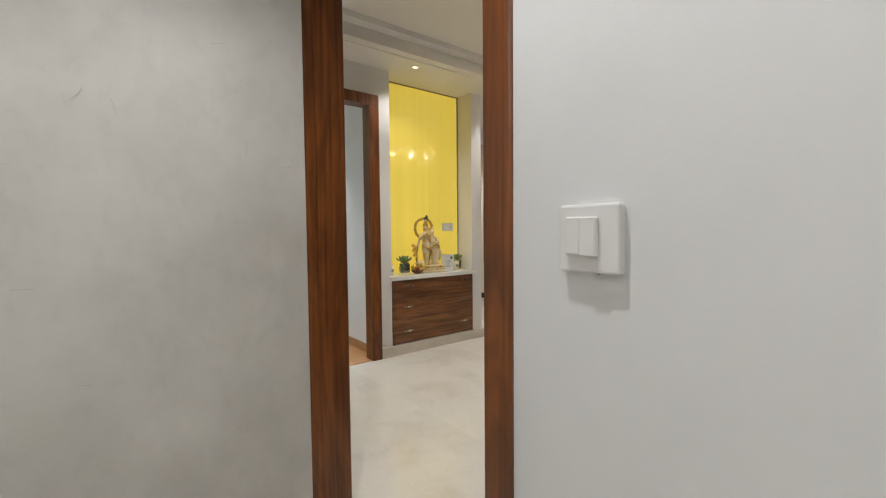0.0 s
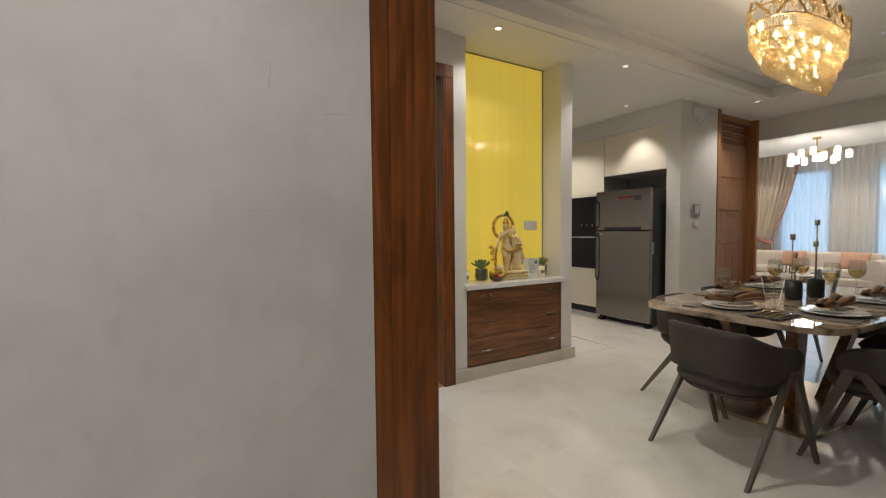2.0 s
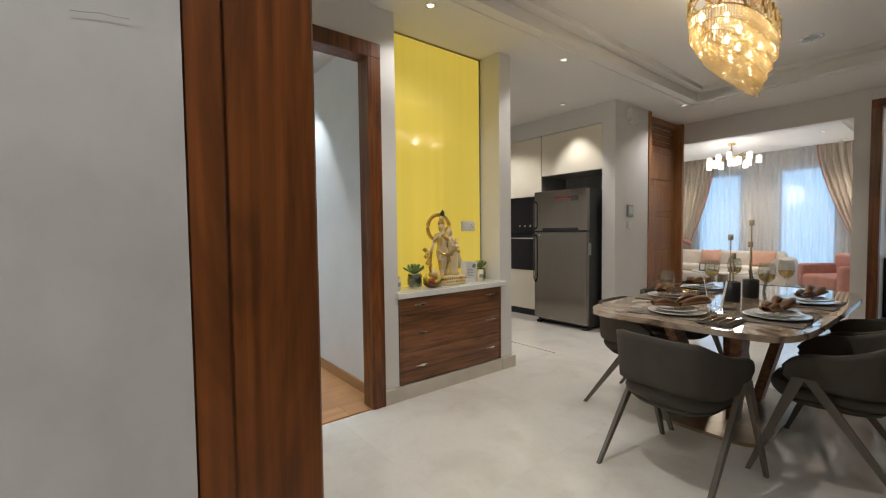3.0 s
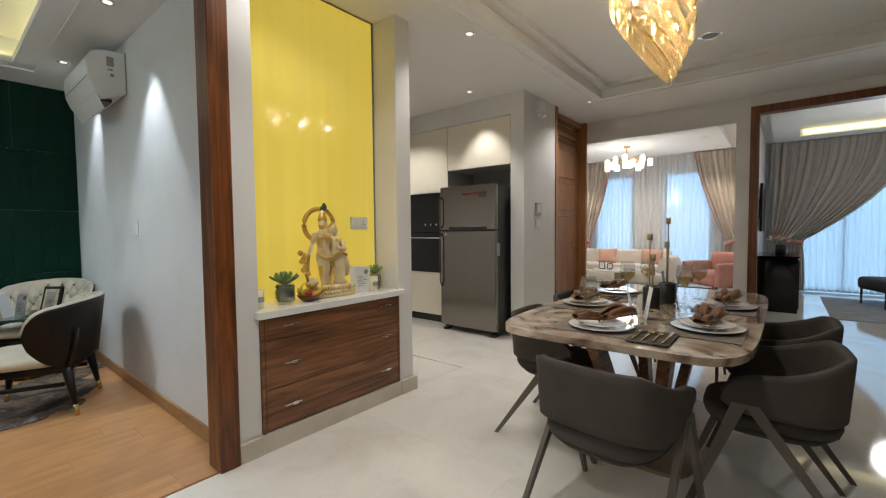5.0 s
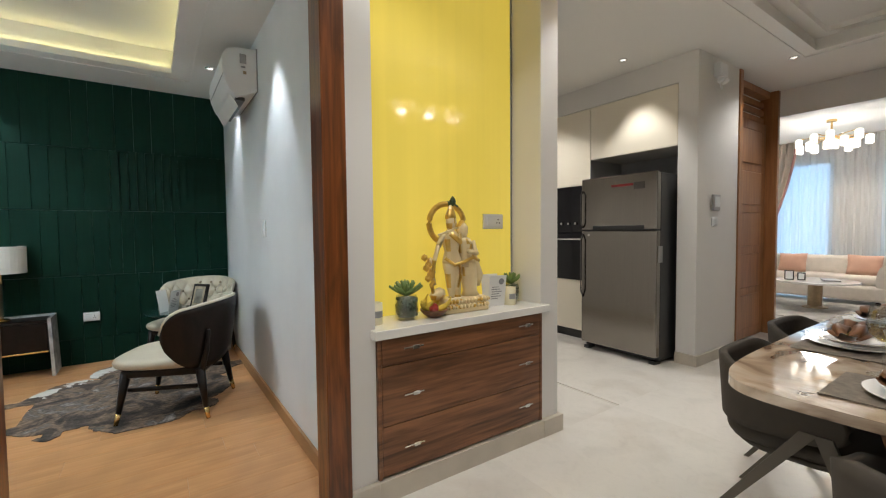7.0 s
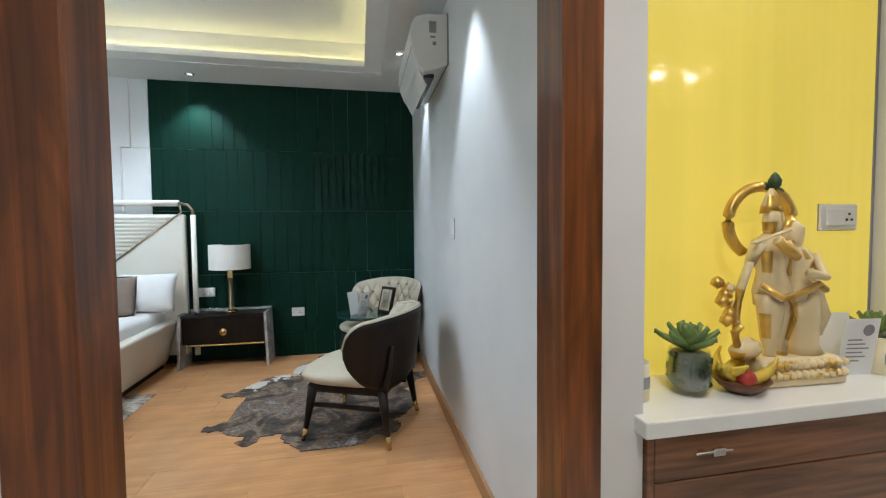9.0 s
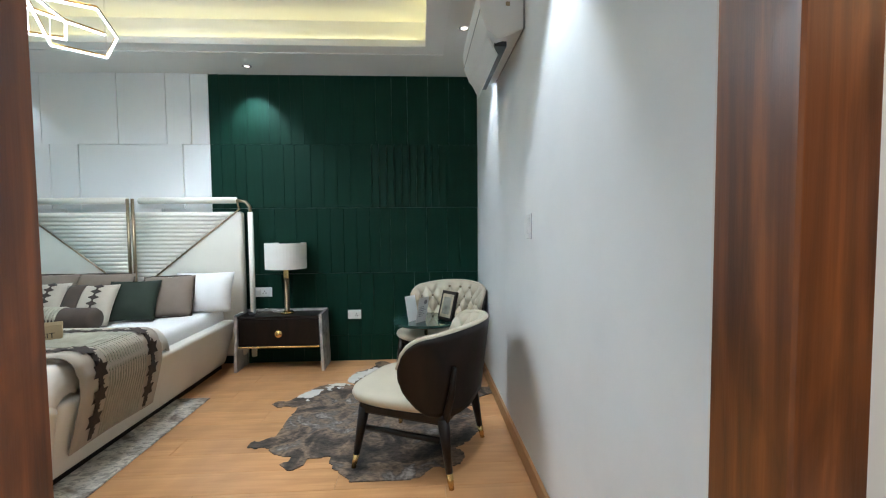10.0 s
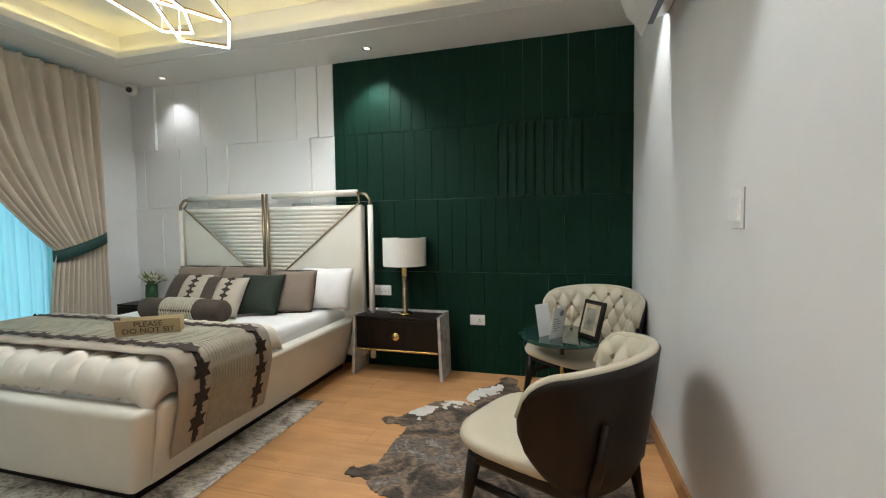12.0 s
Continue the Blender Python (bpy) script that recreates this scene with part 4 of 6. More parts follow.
def dining_table():
    root = thing("dining_table", pose(3.77, 1.89, 0), "rectangular dining table with a glossy brown marble top", "table")
    bm = bmesh.new()
    out = []
    for x, y in superround(2.10, 1.13, 7.5, 96):
        out.append((x, y * (1 - 0.03 * (x / 1.05) ** 2)))
    prism(bm, out, 0.732, 0.764)
    bmesh.ops.bevel(bm, geom=[e for e in bm.edges if abs(e.verts[0].co.z - e.verts[1].co.z) < 1e-6], offset=0.008, segments=2, affect="EDGES")
    part("tabletop", bm, M_TABLE, root)
    part("under_frame", box(-0.75, 0.75, -0.3, 0.3, 0.70, 0.731, 0.01), M_BRONZE, root)
    bm = bmesh.new()
    prism(bm, superround(1.15, 0.62, 6, 40), 0, 0.022)
    part("base_plate", bm, M_BRONZE, root)
    for sx in (-1, 1):
        for sy in (-1, 1):
            bm = bmesh.new()
            a, b = Vector((sx * 0.55, sy * 0.20, 0.70)), Vector((sx * 0.25, sy * 0.08, 0.022))
            for c, w in ((a, 0.15), (b, 0.10)):
                for dx, dy in ((-1, -1), (1, -1), (1, 1), (-1, 1)):
                    bm.verts.new((c.x + dx * w / 2, c.y + dy * 0.03, c.z))
            v = list(bm.verts)
            bm.faces.new(v[0:4])
            bm.faces.new(v[7:3:-1])
            for k in range(4):
                bm.faces.new((v[k], v[4 + k], v[4 + (k + 1) % 4], v[(k + 1) % 4]))
            part("leg", bm, M_WALNUT, root)


dining_table()
ZT = 0.766


def place_mat(m, w=0.44, d=0.31, material=None, label="grey-brown woven placemat on the dining table"):
    tagged(part("placemat", box(-w / 2, w / 2, -d / 2, d / 2, 0, 0.003, 0.001), material or M_MAT), label, "placemat", "placemats").matrix_world = m


def plate_stack():
    root = thing("plate_stack", pose(0, 0, 0), "white porcelain plate stacked on a larger charger plate", "plates", "plates on the dining table")
    for nm, r, z in (("charger_plate", 0.155, 0.0), ("dinner_plate", 0.118, 0.014)):
        bm = bmesh.new()
        lathe(bm, [(r * 0.55, z), (r * 0.7, z + 0.003), (r * 0.98, z + 0.014), (r, z + 0.017), (r * 0.97, z + 0.018), (r * 0.7, z + 0.009), (r * 0.1, z + 0.007)], 36)
        part(nm, bm, M_PORCELAIN, root, smooth=True)
    return root


def napkin(long=0.24, seed=0):
    root = thing("napkin", pose(0, 0, 0), "brown satin napkin gathered in a gold ring on the plate", "napkin", "brown satin napkins")
    for s in (-1, 1):
        bm = bmesh.new()
        def f(u, v):
            a = (2 * u - 1) * 3.05
            r = (0.012 + (0.050 if s > 0 else 0.036) * math.sin(math.pi * min(1, 0.15 + v * 0.72))) * (1 + 0.16 * math.sin(5 * a + seed + 2 * v))
            r += 0.010 * noise.noise(Vector((a * 1.5, v * 4, seed + s)))
            return (s * (0.01 + (long / 2) * (1.0 if s > 0 else 0.75) * v), r * math.sin(a), 0.020 + 0.014 * v + r * (0.55 - 0.45 * math.cos(a)))
        surf(bm, 26, 8, f, 0.002)
        part("fold", bm, M_NAPKIN, root, smooth=True)
    bm = bmesh.new()
    tube(bm, [(0, 0.02 * math.cos(t), 0.024 + 0.02 * math.sin(t)) for t in (6.283 * k / 14 for k in range(14))], 0.005, 6, True)
    part("napkin_ring", bm, M_BRASS, root, smooth=True)
    return root


def wine_glass():
    root = thing("wine_glass", pose(0, 0, 0), "clear wine glass half filled with pale wine", "glass", "wine glasses")
    bm = bmesh.new()
    lathe(bm, [(0.036, 0), (0.034, 0.003), (0.006, 0.008), (0.004, 0.02), (0.004, 0.085), (0.012, 0.098), (0.034, 0.12), (0.041, 0.15), (0.038, 0.18), (0.033, 0.205), (0.0318, 0.205), (0.0365, 0.18), (0.0395, 0.15), (0.0325, 0.1215), (0.010, 0.101), (0.001, 0.099)], 24)
    part("glass", bm, M_GLASS, root, smooth=True)
    bm = bmesh.new()
    lathe(bm, [(0.002, 0.1005), (0.010, 0.1025), (0.032, 0.1225), (0.0385, 0.146), (0.0385, 0.1465)], 24)
    part("wine", bm, M_WINE, root, smooth=True)
    return root


def cutlery(m, kind):
    ob = thing(kind, m, "gold-coloured %s lying on a dark mat" % kind, "cutlery", "gold cutlery")
    bm = bmesh.new()
    tube(bm, [(0, -0.10, 0.004), (0, 0.02, 0.005), (0, 0.04, 0.006)], 0.0035, 6)
    part("grip", bm, M_BRASS, ob, smooth=True)
    bm = bmesh.new()
    if kind == "fork":
        for k in range(4):
            add_box(bm, -0.011 + k * 0.0066, -0.0085 + k * 0.0066, 0.055, 0.095, 0.005, 0.007)
        add_box(bm, -0.011, 0.0138, 0.038, 0.056, 0.005, 0.007)
    elif kind == "spoon":
        surf(bm, 10, 6, lambda u, v: ((0.016 * math.sqrt(max(0, 1 - (2 * v - 1) ** 2))) * (2 * u - 1), 0.04 + 0.055 * v, 0.008 - 0.005 * math.sin(math.pi * v) * math.sin(math.pi * u)), 0.0015)
    else:
        add_box(bm, -0.008, 0.006, 0.03, 0.125, 0.004, 0.006, 0.001)
    part("head" if kind != "knife" else "blade", bm, M_BRASS if kind != "knife" else M_CHROME, ob, smooth=kind == "spoon")


plates = plate_stack()
nap = napkin(0.36)
gl = wine_glass()
SEATS = [(2.985, 1.95, -90), (3.24, 1.535, 0), (3.95, 1.525, 0), (3.58, 2.235, 180), (4.20, 2.245, 180)]
for i, (x, y, rz) in enumerate(SEATS):
    m = pose(x, y, ZT, 0, 0, rz)
    place_mat(m)
    mp = m @ pose(0, 0, 0.004)
    if i == 0:
        plates.matrix_world = mp
    else:
        copy_thing(plates, mp)
    mn = m @ pose(0, 0, 0.016, 0, 0, (55, -4, -6, 5, -8)[i])
    if i == 0:
        nap.matrix_world = mn
    else:
        copy_thing(nap, mn)
for x, y in ((3.19, 2.09), (3.97, 2.10), (4.30, 2.05), (3.86, 1.73), (4.26, 1.71)):
    if gl.location.length == 0:
        gl.matrix_world = pose(x, y, ZT) @ Matrix.Scale(1.12, 4)
    else:
        copy_thing(gl, pose(x, y, ZT) @ Matrix.Scale(1.12, 4))
for x, y, rz in ((2.915, 1.70, -90), (3.90, 2.26, 180)):
    m = pose(x, y, ZT, 0, 0, rz)
    place_mat(m @ pose(0, 0, 0.004), 0.17, 0.25, M_MATDARK, "small dark woven cutlery mat")
    for k, nm in enumerate(("spoon", "spoon", "fork", "knife")):
        cutlery(m @ pose(-0.06 + 0.04 * k, 0.0, 0.008), nm)
tent_card("menu_card", pose(3.32, 1.86, ZT, 0, 0, 22), 0.10, 0.175, 0.06, "white folded menu card standing on the table", False, 5)
tent_card("menu_card", pose(4.36, 1.90, ZT, 0, 0, 5), 0.12, 0.17, 0.06, "navy folded menu card standing on the table", False, 0, M_NAVY)


def candle_stick(x, y, zs):
    root = thing("candle_holder", pose(x, y, ZT), "gold candle stems rising from a black cup", "candle holder", "candle holders on the table")
    bm = bmesh.new()
    lathe(bm, [(0.045, 0), (0.05, 0.004), (0.05, 0.13), (0.044, 0.132), (0.043, 0.02), (0.01, 0.015)], 24)
    part("cup", bm, M_DARK, root, smooth=True)
    for dx, dy, h in zs:
        bm = bmesh.new()
        tube(bm, [(dx, dy, 0.02), (dx, dy, h - 0.04)], 0.0045, 8)
        st = part("stem", bm, M_BRONZE, root, smooth=True)
        bm = bmesh.new()
        lathe(bm, [(0.014, h - 0.04), (0.016, h - 0.036), (0.016, h), (0.012, h), (0.012, h - 0.02), (0.002, h - 0.02)], 12, dx, dy)
        part("candle_socket", bm, M_BRONZE, st, smooth=True)


candle_stick(3.70, 1.885, ((0.0, 0.012, 0.455), (-0.015, -0.01, 0.33), (0.02, 0.0, 0.24)))
candle_stick(3.95, 1.845, ((0.0, 0.0, 0.555), (0.018, 0.01, 0.40)))


# ---- chandelier ----
def crystal_material():
    m = bpy.data.materials.new("amber_crystal_beads")
    m.use_nodes = True
    nt = m.node_tree
    out = nt.nodes["Material Output"]
    nt.nodes.remove(nt.nodes["Principled BSDF"])
    gl, tl, tr = (nt.nodes.new("ShaderNodeBsdf" + k) for k in ("Glossy", "Translucent", "Transparent"))
    m1, m2 = nt.nodes.new("ShaderNodeMixShader"), nt.nodes.new("ShaderNodeMixShader")
    gl.inputs["Color"].default_value, gl.inputs["Roughness"].default_value = (1.0, 0.90, 0.68, 1), 0.10
    tl.inputs["Color"].default_value = (0.97, 0.85, 0.60, 1)
    tr.inputs["Color"].default_value = (1.0, 0.94, 0.78, 1)
    m1.inputs[0].default_value, m2.inputs[0].default_value = 0.34, 0.34
    nt.links.new(gl.outputs[0], m1.inputs[1])
    nt.links.new(tl.outputs[0], m1.inputs[2])
    nt.links.new(m1.outputs[0], m2.inputs[1])
    nt.links.new(tr.outputs[0], m2.inputs[2])
    nt.links.new(m2.outputs[0], out.inputs[0])
    return m


M_BEAD = crystal_material()


def oval(a, b, n, e=2.7):
    return superround(2 * a, 2 * b, e, n)


def even_oval(a, b, step):
    # points at even steps along the outline
    p = oval(a, b, 400)
    out, run = [], 0.0
    for (x0, y0), (x1, y1) in zip(p, p[1:] + p[:1]):
        run += math.hypot(x1 - x0, y1 - y0)
        if run >= step:
            out.append((x1, y1, math.atan2(y1 - y0, x1 - x0)))
            run = 0.0
    return out


def bead_strands(places, z, h, beads, r, seg=5):
    # strands of faceted beads hanging from z down by h
    prof = []
    for k in range(beads):
        z0, z1 = -h * k / beads, -h * (k + 1) / beads
        prof += [(r * 0.25, z0), (r, z0 * 0.6 + z1 * 0.4), (r * 0.85, z0 * 0.3 + z1 * 0.7)]
    prof.append((r * 0.2, -h))
    verts, faces = [], []
    for x, y, a in places:
        o = len(verts)
        for q, dz in prof:
            verts += [(x + q * math.cos(a + 2 * math.pi * k / seg), y + q * math.sin(a + 2 * math.pi * k / seg), z + dz) for k in range(seg)]
        for i in range(len(prof) - 1):
            for k in range(seg):
                faces.append((o + i * seg + k, o + i * seg + (k + 1) % seg, o + (i + 1) * seg + (k + 1) % seg, o + (i + 1) * seg + k))
    me = bpy.data.meshes.new("crystal_fringe")
    me.from_pydata(verts, [], faces)
    me.materials.append(M_BEAD)
    return me


def chandelier():
    root = thing("chandelier", pose(3.71, 1.89, 0), "long stepped crystal chandelier of amber bead strands, lit from within", "chandelier")
    zt = H + 0.14
    part("ceiling_plate", box(-0.40, 0.40, -0.06, 0.06, zt - 0.025, zt, 0.006), M_CHROME, root)
    for sx in (-0.3, 0.3):
        bm = bmesh.new()
        tube(bm, [(sx, 0, zt - 0.025), (sx, 0, 2.66)], 0.006, 8)
        part("hanging_rod", bm, M_BRASS, root, smooth=True)
    # tiers that keep their length and narrow towards a ridge
    tiers = [(0.50, 0.180, 2.575, 0.115), (0.50, 0.142, 2.505, 0.105), (0.50, 0.104, 2.44, 0.10), (0.495, 0.066, 2.38, 0.095), (0.49, 0.028, 2.325, 0.080)]
    for a, b, z, h in tiers:
        bm = bmesh.new()
        tube(bm, [(x, y, z) for x, y in oval(a, b, 60)], 0.005, 6, True)
        t_ob = part("tier_frame", bm, M_BRASS, root)
        c = new("crystal_fringe", bead_strands(even_oval(a, b, 0.0135), z - 0.004, h, 6, 0.0056))
        c.parent = t_ob
        tagged(c, "amber crystal bead strands", kind="stuff")
    # crown of crossed crystal rods
    bm = bmesh.new()
    tube(bm, [(x, y, 2.66) for x, y in oval(0.50, 0.18, 60)], 0.005, 6, True)
    crown = part("crown_frame", bm, M_BRASS, root)
    for k, (x, y, a) in enumerate(even_oval(0.505, 0.188, 0.034)):
        q = bmesh.new()
        bmesh.ops.create_cone(q, cap_ends=True, segments=4, radius1=0.008, radius2=0.008, depth=0.135)
        q.transform(pose(x, y, 2.635 + 0.018 * math.sin(k * 2.4), 0, 0, math.degrees(a)) @ pose(0, 0, 0, 0, 38 if k % 2 else -38, 0))
        part("crystal_rod", q, M_BEAD if k % 3 else M_BRASS, crown)
    # fine bead chains from the plate to the crown
    ch = new("bead_chain", bead_strands([(x, y, a) for x, y, a in even_oval(0.36, 0.05, 0.06)], zt - 0.02, 0.30, 12, 0.004, 4))
    ch.parent = root
    tagged(ch, "thin hanging crystal chains", kind="stuff")
    for k in range(9):
        bm = bmesh.new()
        lathe(bm, [(0.004, -0.03), (0.014, -0.01), (0.016, 0.01), (0.008, 0.03)], 10, -0.44 + 0.11 * k, 0.05 * (-1) ** k, 2.55)
        part("bulb", bm, M_CRYSTALGLOW, root, smooth=True)


chandelier()


# ---- marks on the bare plaster ----
PLASTER = bpy.data.objects["wall_entry_north"]
mrng = random.Random(5)
M_CRACK = mat("plaster_crack", (0.40, 0.39, 0.36), 0.8)
for k in range(26):
    bm = bmesh.new()
    x, z = mrng.uniform(-1.3, 0.42), mrng.uniform(0.7, 2.0)
    a = mrng.choice((90, 85, 100, 10, -5, 60))
    p = []
    for i in range(5):
        p.append((x, 1.5148, z))
        x += 0.014 * math.cos(radians(a)) * mrng.uniform(0.4, 1.4) + mrng.uniform(-0.005, 0.005)
        z += 0.014 * math.sin(radians(a)) * mrng.uniform(0.4, 1.4) + mrng.uniform(-0.003, 0.003)
    tube(bm, p, 0.0005, 4)
    part("scratch", bm, M_CRACK, PLASTER)

# ---- curtains ----
def drape(name, along, fixed, edge, sign, top_w, tie_w, bot_w, z_top, z_tie, folds, material, label, tie=None, z0=0.02, thing_group="curtains", depth=0.045, sag=1.6, trim=None):
    """A curtain gathered by a tieback. It hangs at the depth fixed, from its straight edge across by sign; along: 'y'."""
    root = thing(name, pose(0, 0, 0), label, "curtain", thing_group)
    def width(z):
        if z >= z_tie:
            t = (z - z_tie) / (z_top - z_tie)
            return tie_w + (top_w - tie_w) * t ** (1 / sag) if sag < 1 else tie_w + (top_w - tie_w) * (1 - (1 - t) ** sag)
        t = (z_tie - z) / (z_tie - z0)
        return tie_w + (bot_w - tie_w) * min(1, t * 1.6) ** 0.7
    def f(u, v):
        z = z_top + (z0 - z_top) * v
        w = width(z)
        squeeze = min(1.0, w / top_w + 0.25)
        k = 2 * math.pi * folds * (u + 0.02 * math.sin(7 * u))
        d = depth * squeeze * (math.sin(k) + 0.3 * math.sin(2.3 * k + 1.3 + 2 * v))
        if v < 0.05:
            d *= 0.55
        return (fixed + d, edge + sign * w * u, z)
    bm = bmesh.new()
    surf(bm, folds * 10, 40, f, 0.004)
    part("fabric", bm, material, root, smooth=True)
    if trim:
        bm = bmesh.new()
        room = -0.012 if fixed > 0 else 0.012
        surf(bm, 3, 60, lambda u, v: Vector(f(0.965 + 0.035 * u, v)) + Vector((room, 0, 0)), 0.004)
        part("edge_trim", bm, trim, root, "dusty pink edging", True)
    if tie:
        bm = bmesh.new()
        n = 24
        def g(u, v):
            a = u * 2 * math.pi
            s = 0.5 - 0.5 * math.cos(a)
            y = edge + sign * (tie_w * 1.04) * s
            return (fixed - (0.09 if fixed > 0 else -0.09) * math.sin(a), y, z_tie + 0.16 * (1 - s) * 1.0 - 0.04 + (v - 0.5) * 0.10)
        surf(bm, n, 2, g, 0.006)
        part("tieback", bm, tie, root, "stitched fabric tieback", True)
    return root


def sheer(name, fixed, y0, y1, z1, material, label, folds):
    bm = bmesh.new()
    def f(u, v):
        k = 2 * math.pi * folds * u
        return (fixed + 0.028 * math.sin(k) + 0.012 * math.sin(2.7 * k + v), y0 + (y1 - y0) * u, 0.02 + (z1 - 0.02) * v)
    surf(bm, folds * 8, 6, f)
    ob = tagged(part(name, bm, material, smooth=True), label, "sheer curtain")
    return ob


sheer("sheer_curtain", 11.66, 1.80, 6.0, 2.90, M_SHEER, "white translucent sheer across the living room windows", 46)
sheer("sheer_curtain", 11.66, -1.6, 1.55, 2.90, M_SHEER, "white translucent sheer across the TV room window", 38)
sheer("sheer_curtain", -2.93, 4.2, 6.5, 2.66, M_BED_SHEER, "translucent sheer behind the bedroom drape, coloured by the aqua light outside", 26)
drape("curtain", "y", 11.50, 1.86, 1, 0.95, 0.36, 0.42, 2.90, 0.95, 8, M_DRAPE, "cream satin drape tied back with dusty pink fabric", M_PINK, sag=1.5, trim=M_PINK)
drape("curtain", "y", 11.50, 5.45, -1, 0.85, 0.36, 0.38, 2.90, 0.95, 8, M_DRAPE, "cream satin drape tied back beside the living room window", M_PINK, sag=1.5, trim=M_PINK)
drape("curtain", "y", 11.50, 1.50, -1, 1.95, 0.50, 0.55, 2.90, 0.98, 15, M_DRAPEGREY, "grey-beige pleated drape swept to one side and tied", M_PINK, sag=2.0)
drape("curtain", "y", -2.80, 6.64, -1, 1.25, 0.42, 0.50, 2.69, 1.08, 11, M_DRAPE, "beige satin drape tied back with a dark green band", mat("green_velvet", (0.010, 0.05, 0.045), 0.7), sag=1.9)
# tie hook
hook = thing("curtain_hook", pose(-2.98, 6.66, 1.24), "small dark metal curtain hook on the bedroom wall", "hook")
bm = bmesh.new()
lathe(bm, [(0.012, 0), (0.012, 0.06), (0.026, 0.065), (0.028, 0.08), (0.02, 0.09)], 14)
bm.transform(pose(0, 0, 0, 0, 90, 0))
part("knob", bm, M_DARK, hook, smooth=True)


def window(name, x, y0, y1, z0, z1, mullions):
    root = tagged(new(name), "tall window with a slim dark frame", "window", kind="structure")
    for a, b, c, d in ((y0, y0 + 0.05, z0, z1), (y1 - 0.05, y1, z0, z1), (y0 + 0.05, y1 - 0.05, z0, z0 + 0.05), (y0 + 0.05, y1 - 0.05, z1 - 0.05, z1)):
        part("window_frame", box(x - 0.03, x + 0.03, a, b, c, d, 0.003), M_GREYP, root)
    for k in range(mullions):
        y = y0 + (y1 - y0) * (k + 1) / (mullions + 1)
        part("mullion", box(x - 0.025, x + 0.025, y - 0.02, y + 0.02, z0 + 0.05, z1 - 0.05, 0.003), M_GREYP, root)
    pane = part("pane", box(x - 0.003, x + 0.003, y0 + 0.05, y1 - 0.05, z0 + 0.05, z1 - 0.05), M_GLASS, root)
    pane.visible_shadow = False


window("window_1", 11.79, 2.5, 3.46, 0, 2.52, 0)
window("window_2", 11.79, 4.12, 5.05, 0, 2.52, 0)
window("window_3", 11.79, -1.4, 1.3, 0, 2.52, 2)
window("window_4", -3.03, 4.4, 6.35, 0, 2.5, 2)


# ---- living room ----
def sofa():
    root = thing("sofa", pose(11.0, 4.40, 0, 0, 0, 90), "long cream sofa with rounded ends under the windows", "sofa")
    part("base", box(-1.25, 1.25, -0.42, 0.42, 0.06, 0.30, 0.05, 3), M_CREAMFAB, root, smooth=True)
    for k in (-0.6, 0.6):
        part("seat_cushion", box(k - 0.59, k + 0.59, -0.40, 0.30, 0.30, 0.45, 0.05, 3), M_CREAMFAB, root, smooth=True)
    part("backrest", box(-1.2, 1.2, -0.42, -0.20, 0.30, 0.76, 0.07, 3), M_CREAMFAB, root, smooth=True)
    for s in (-1, 1):
        bm = bmesh.new()
        prism(bm, superround(0.30, 0.62, 3.0, 28), -0.40, 0.46)
        bm.transform(pose(s * 1.22, 0, 0.34, 90, 0, 0))
        part("armrest", bm, M_CREAMFAB, root, smooth=False)
    for x, y in ((-1.1, -0.35), (1.1, -0.35), (-1.1, 0.35), (1.1, 0.35)):
        part("foot", box(x - 0.03, x + 0.03, y - 0.03, y + 0.03, 0, 0.06), M_ESPRESSO, root)


so = sofa()
for i, (y, c, rz) in enumerate(((4.52, M_PINK, 82), (3.55, M_PINK, 98))):
    b = pillow_mesh(0.44, 0.36, 0.15, 10, i)
    p = tagged(part("cushion", b, mat("peach_cushion", (0.60, 0.36, 0.26), 0.7) if c == M_PINK else c, smooth=True), "square peach throw cushion on the cream sofa" if c == M_PINK else "square cream throw cushion on the cream sofa", "cushion", "sofa cushions")
    p.matrix_world = pose(11.08, y, 0.61, 0, 16, 0) @ pose(0, 0, 0, 0, 0, rz)


def coffee_table():
    root = thing("coffee_table", pose(9.75, 3.86, 0), "round white-topped coffee table on a thick pedestal", "table")
    bm = bmesh.new()
    lathe(bm, [(0.50, 0.40), (0.52, 0.405), (0.52, 0.43), (0.50, 0.435)], 40)
    part("tabletop", bm, M_WHITESTONE, root, smooth=False)
    bm = bmesh.new()
    lathe(bm, [(0.16, 0), (0.16, 0.02), (0.09, 0.04), (0.09, 0.40)], 24)
    part("pedestal", bm, M_BRONZE, root)
    return root


coffee_table()
for x, y, w, h in ((9.5, 4.12, 0.12, 0.15), (9.55, 3.98, 0.10, 0.12)):
    fr = thing("picture_frame", pose(x, y, 0.436, -10, 0, -75), "small black picture frame on the coffee table", "frame", "frames on the coffee table")
    part("border", box(-w / 2, w / 2, -0.008, 0.008, 0.0, h, 0.003), M_DARK, fr)
    part("picture", box(-w / 2 + 0.015, w / 2 - 0.015, -0.0095, -0.006, 0.015, h - 0.015), M_PAPER, fr)
bk = thing("book", pose(9.75, 3.68, 0.436, 0, 0, 20), "flat dark book on the coffee table", "book")
part("cover", box(-0.15, 0.15, -0.1, 0.1, 0, 0.025, 0.002), M_GREYP, bk)


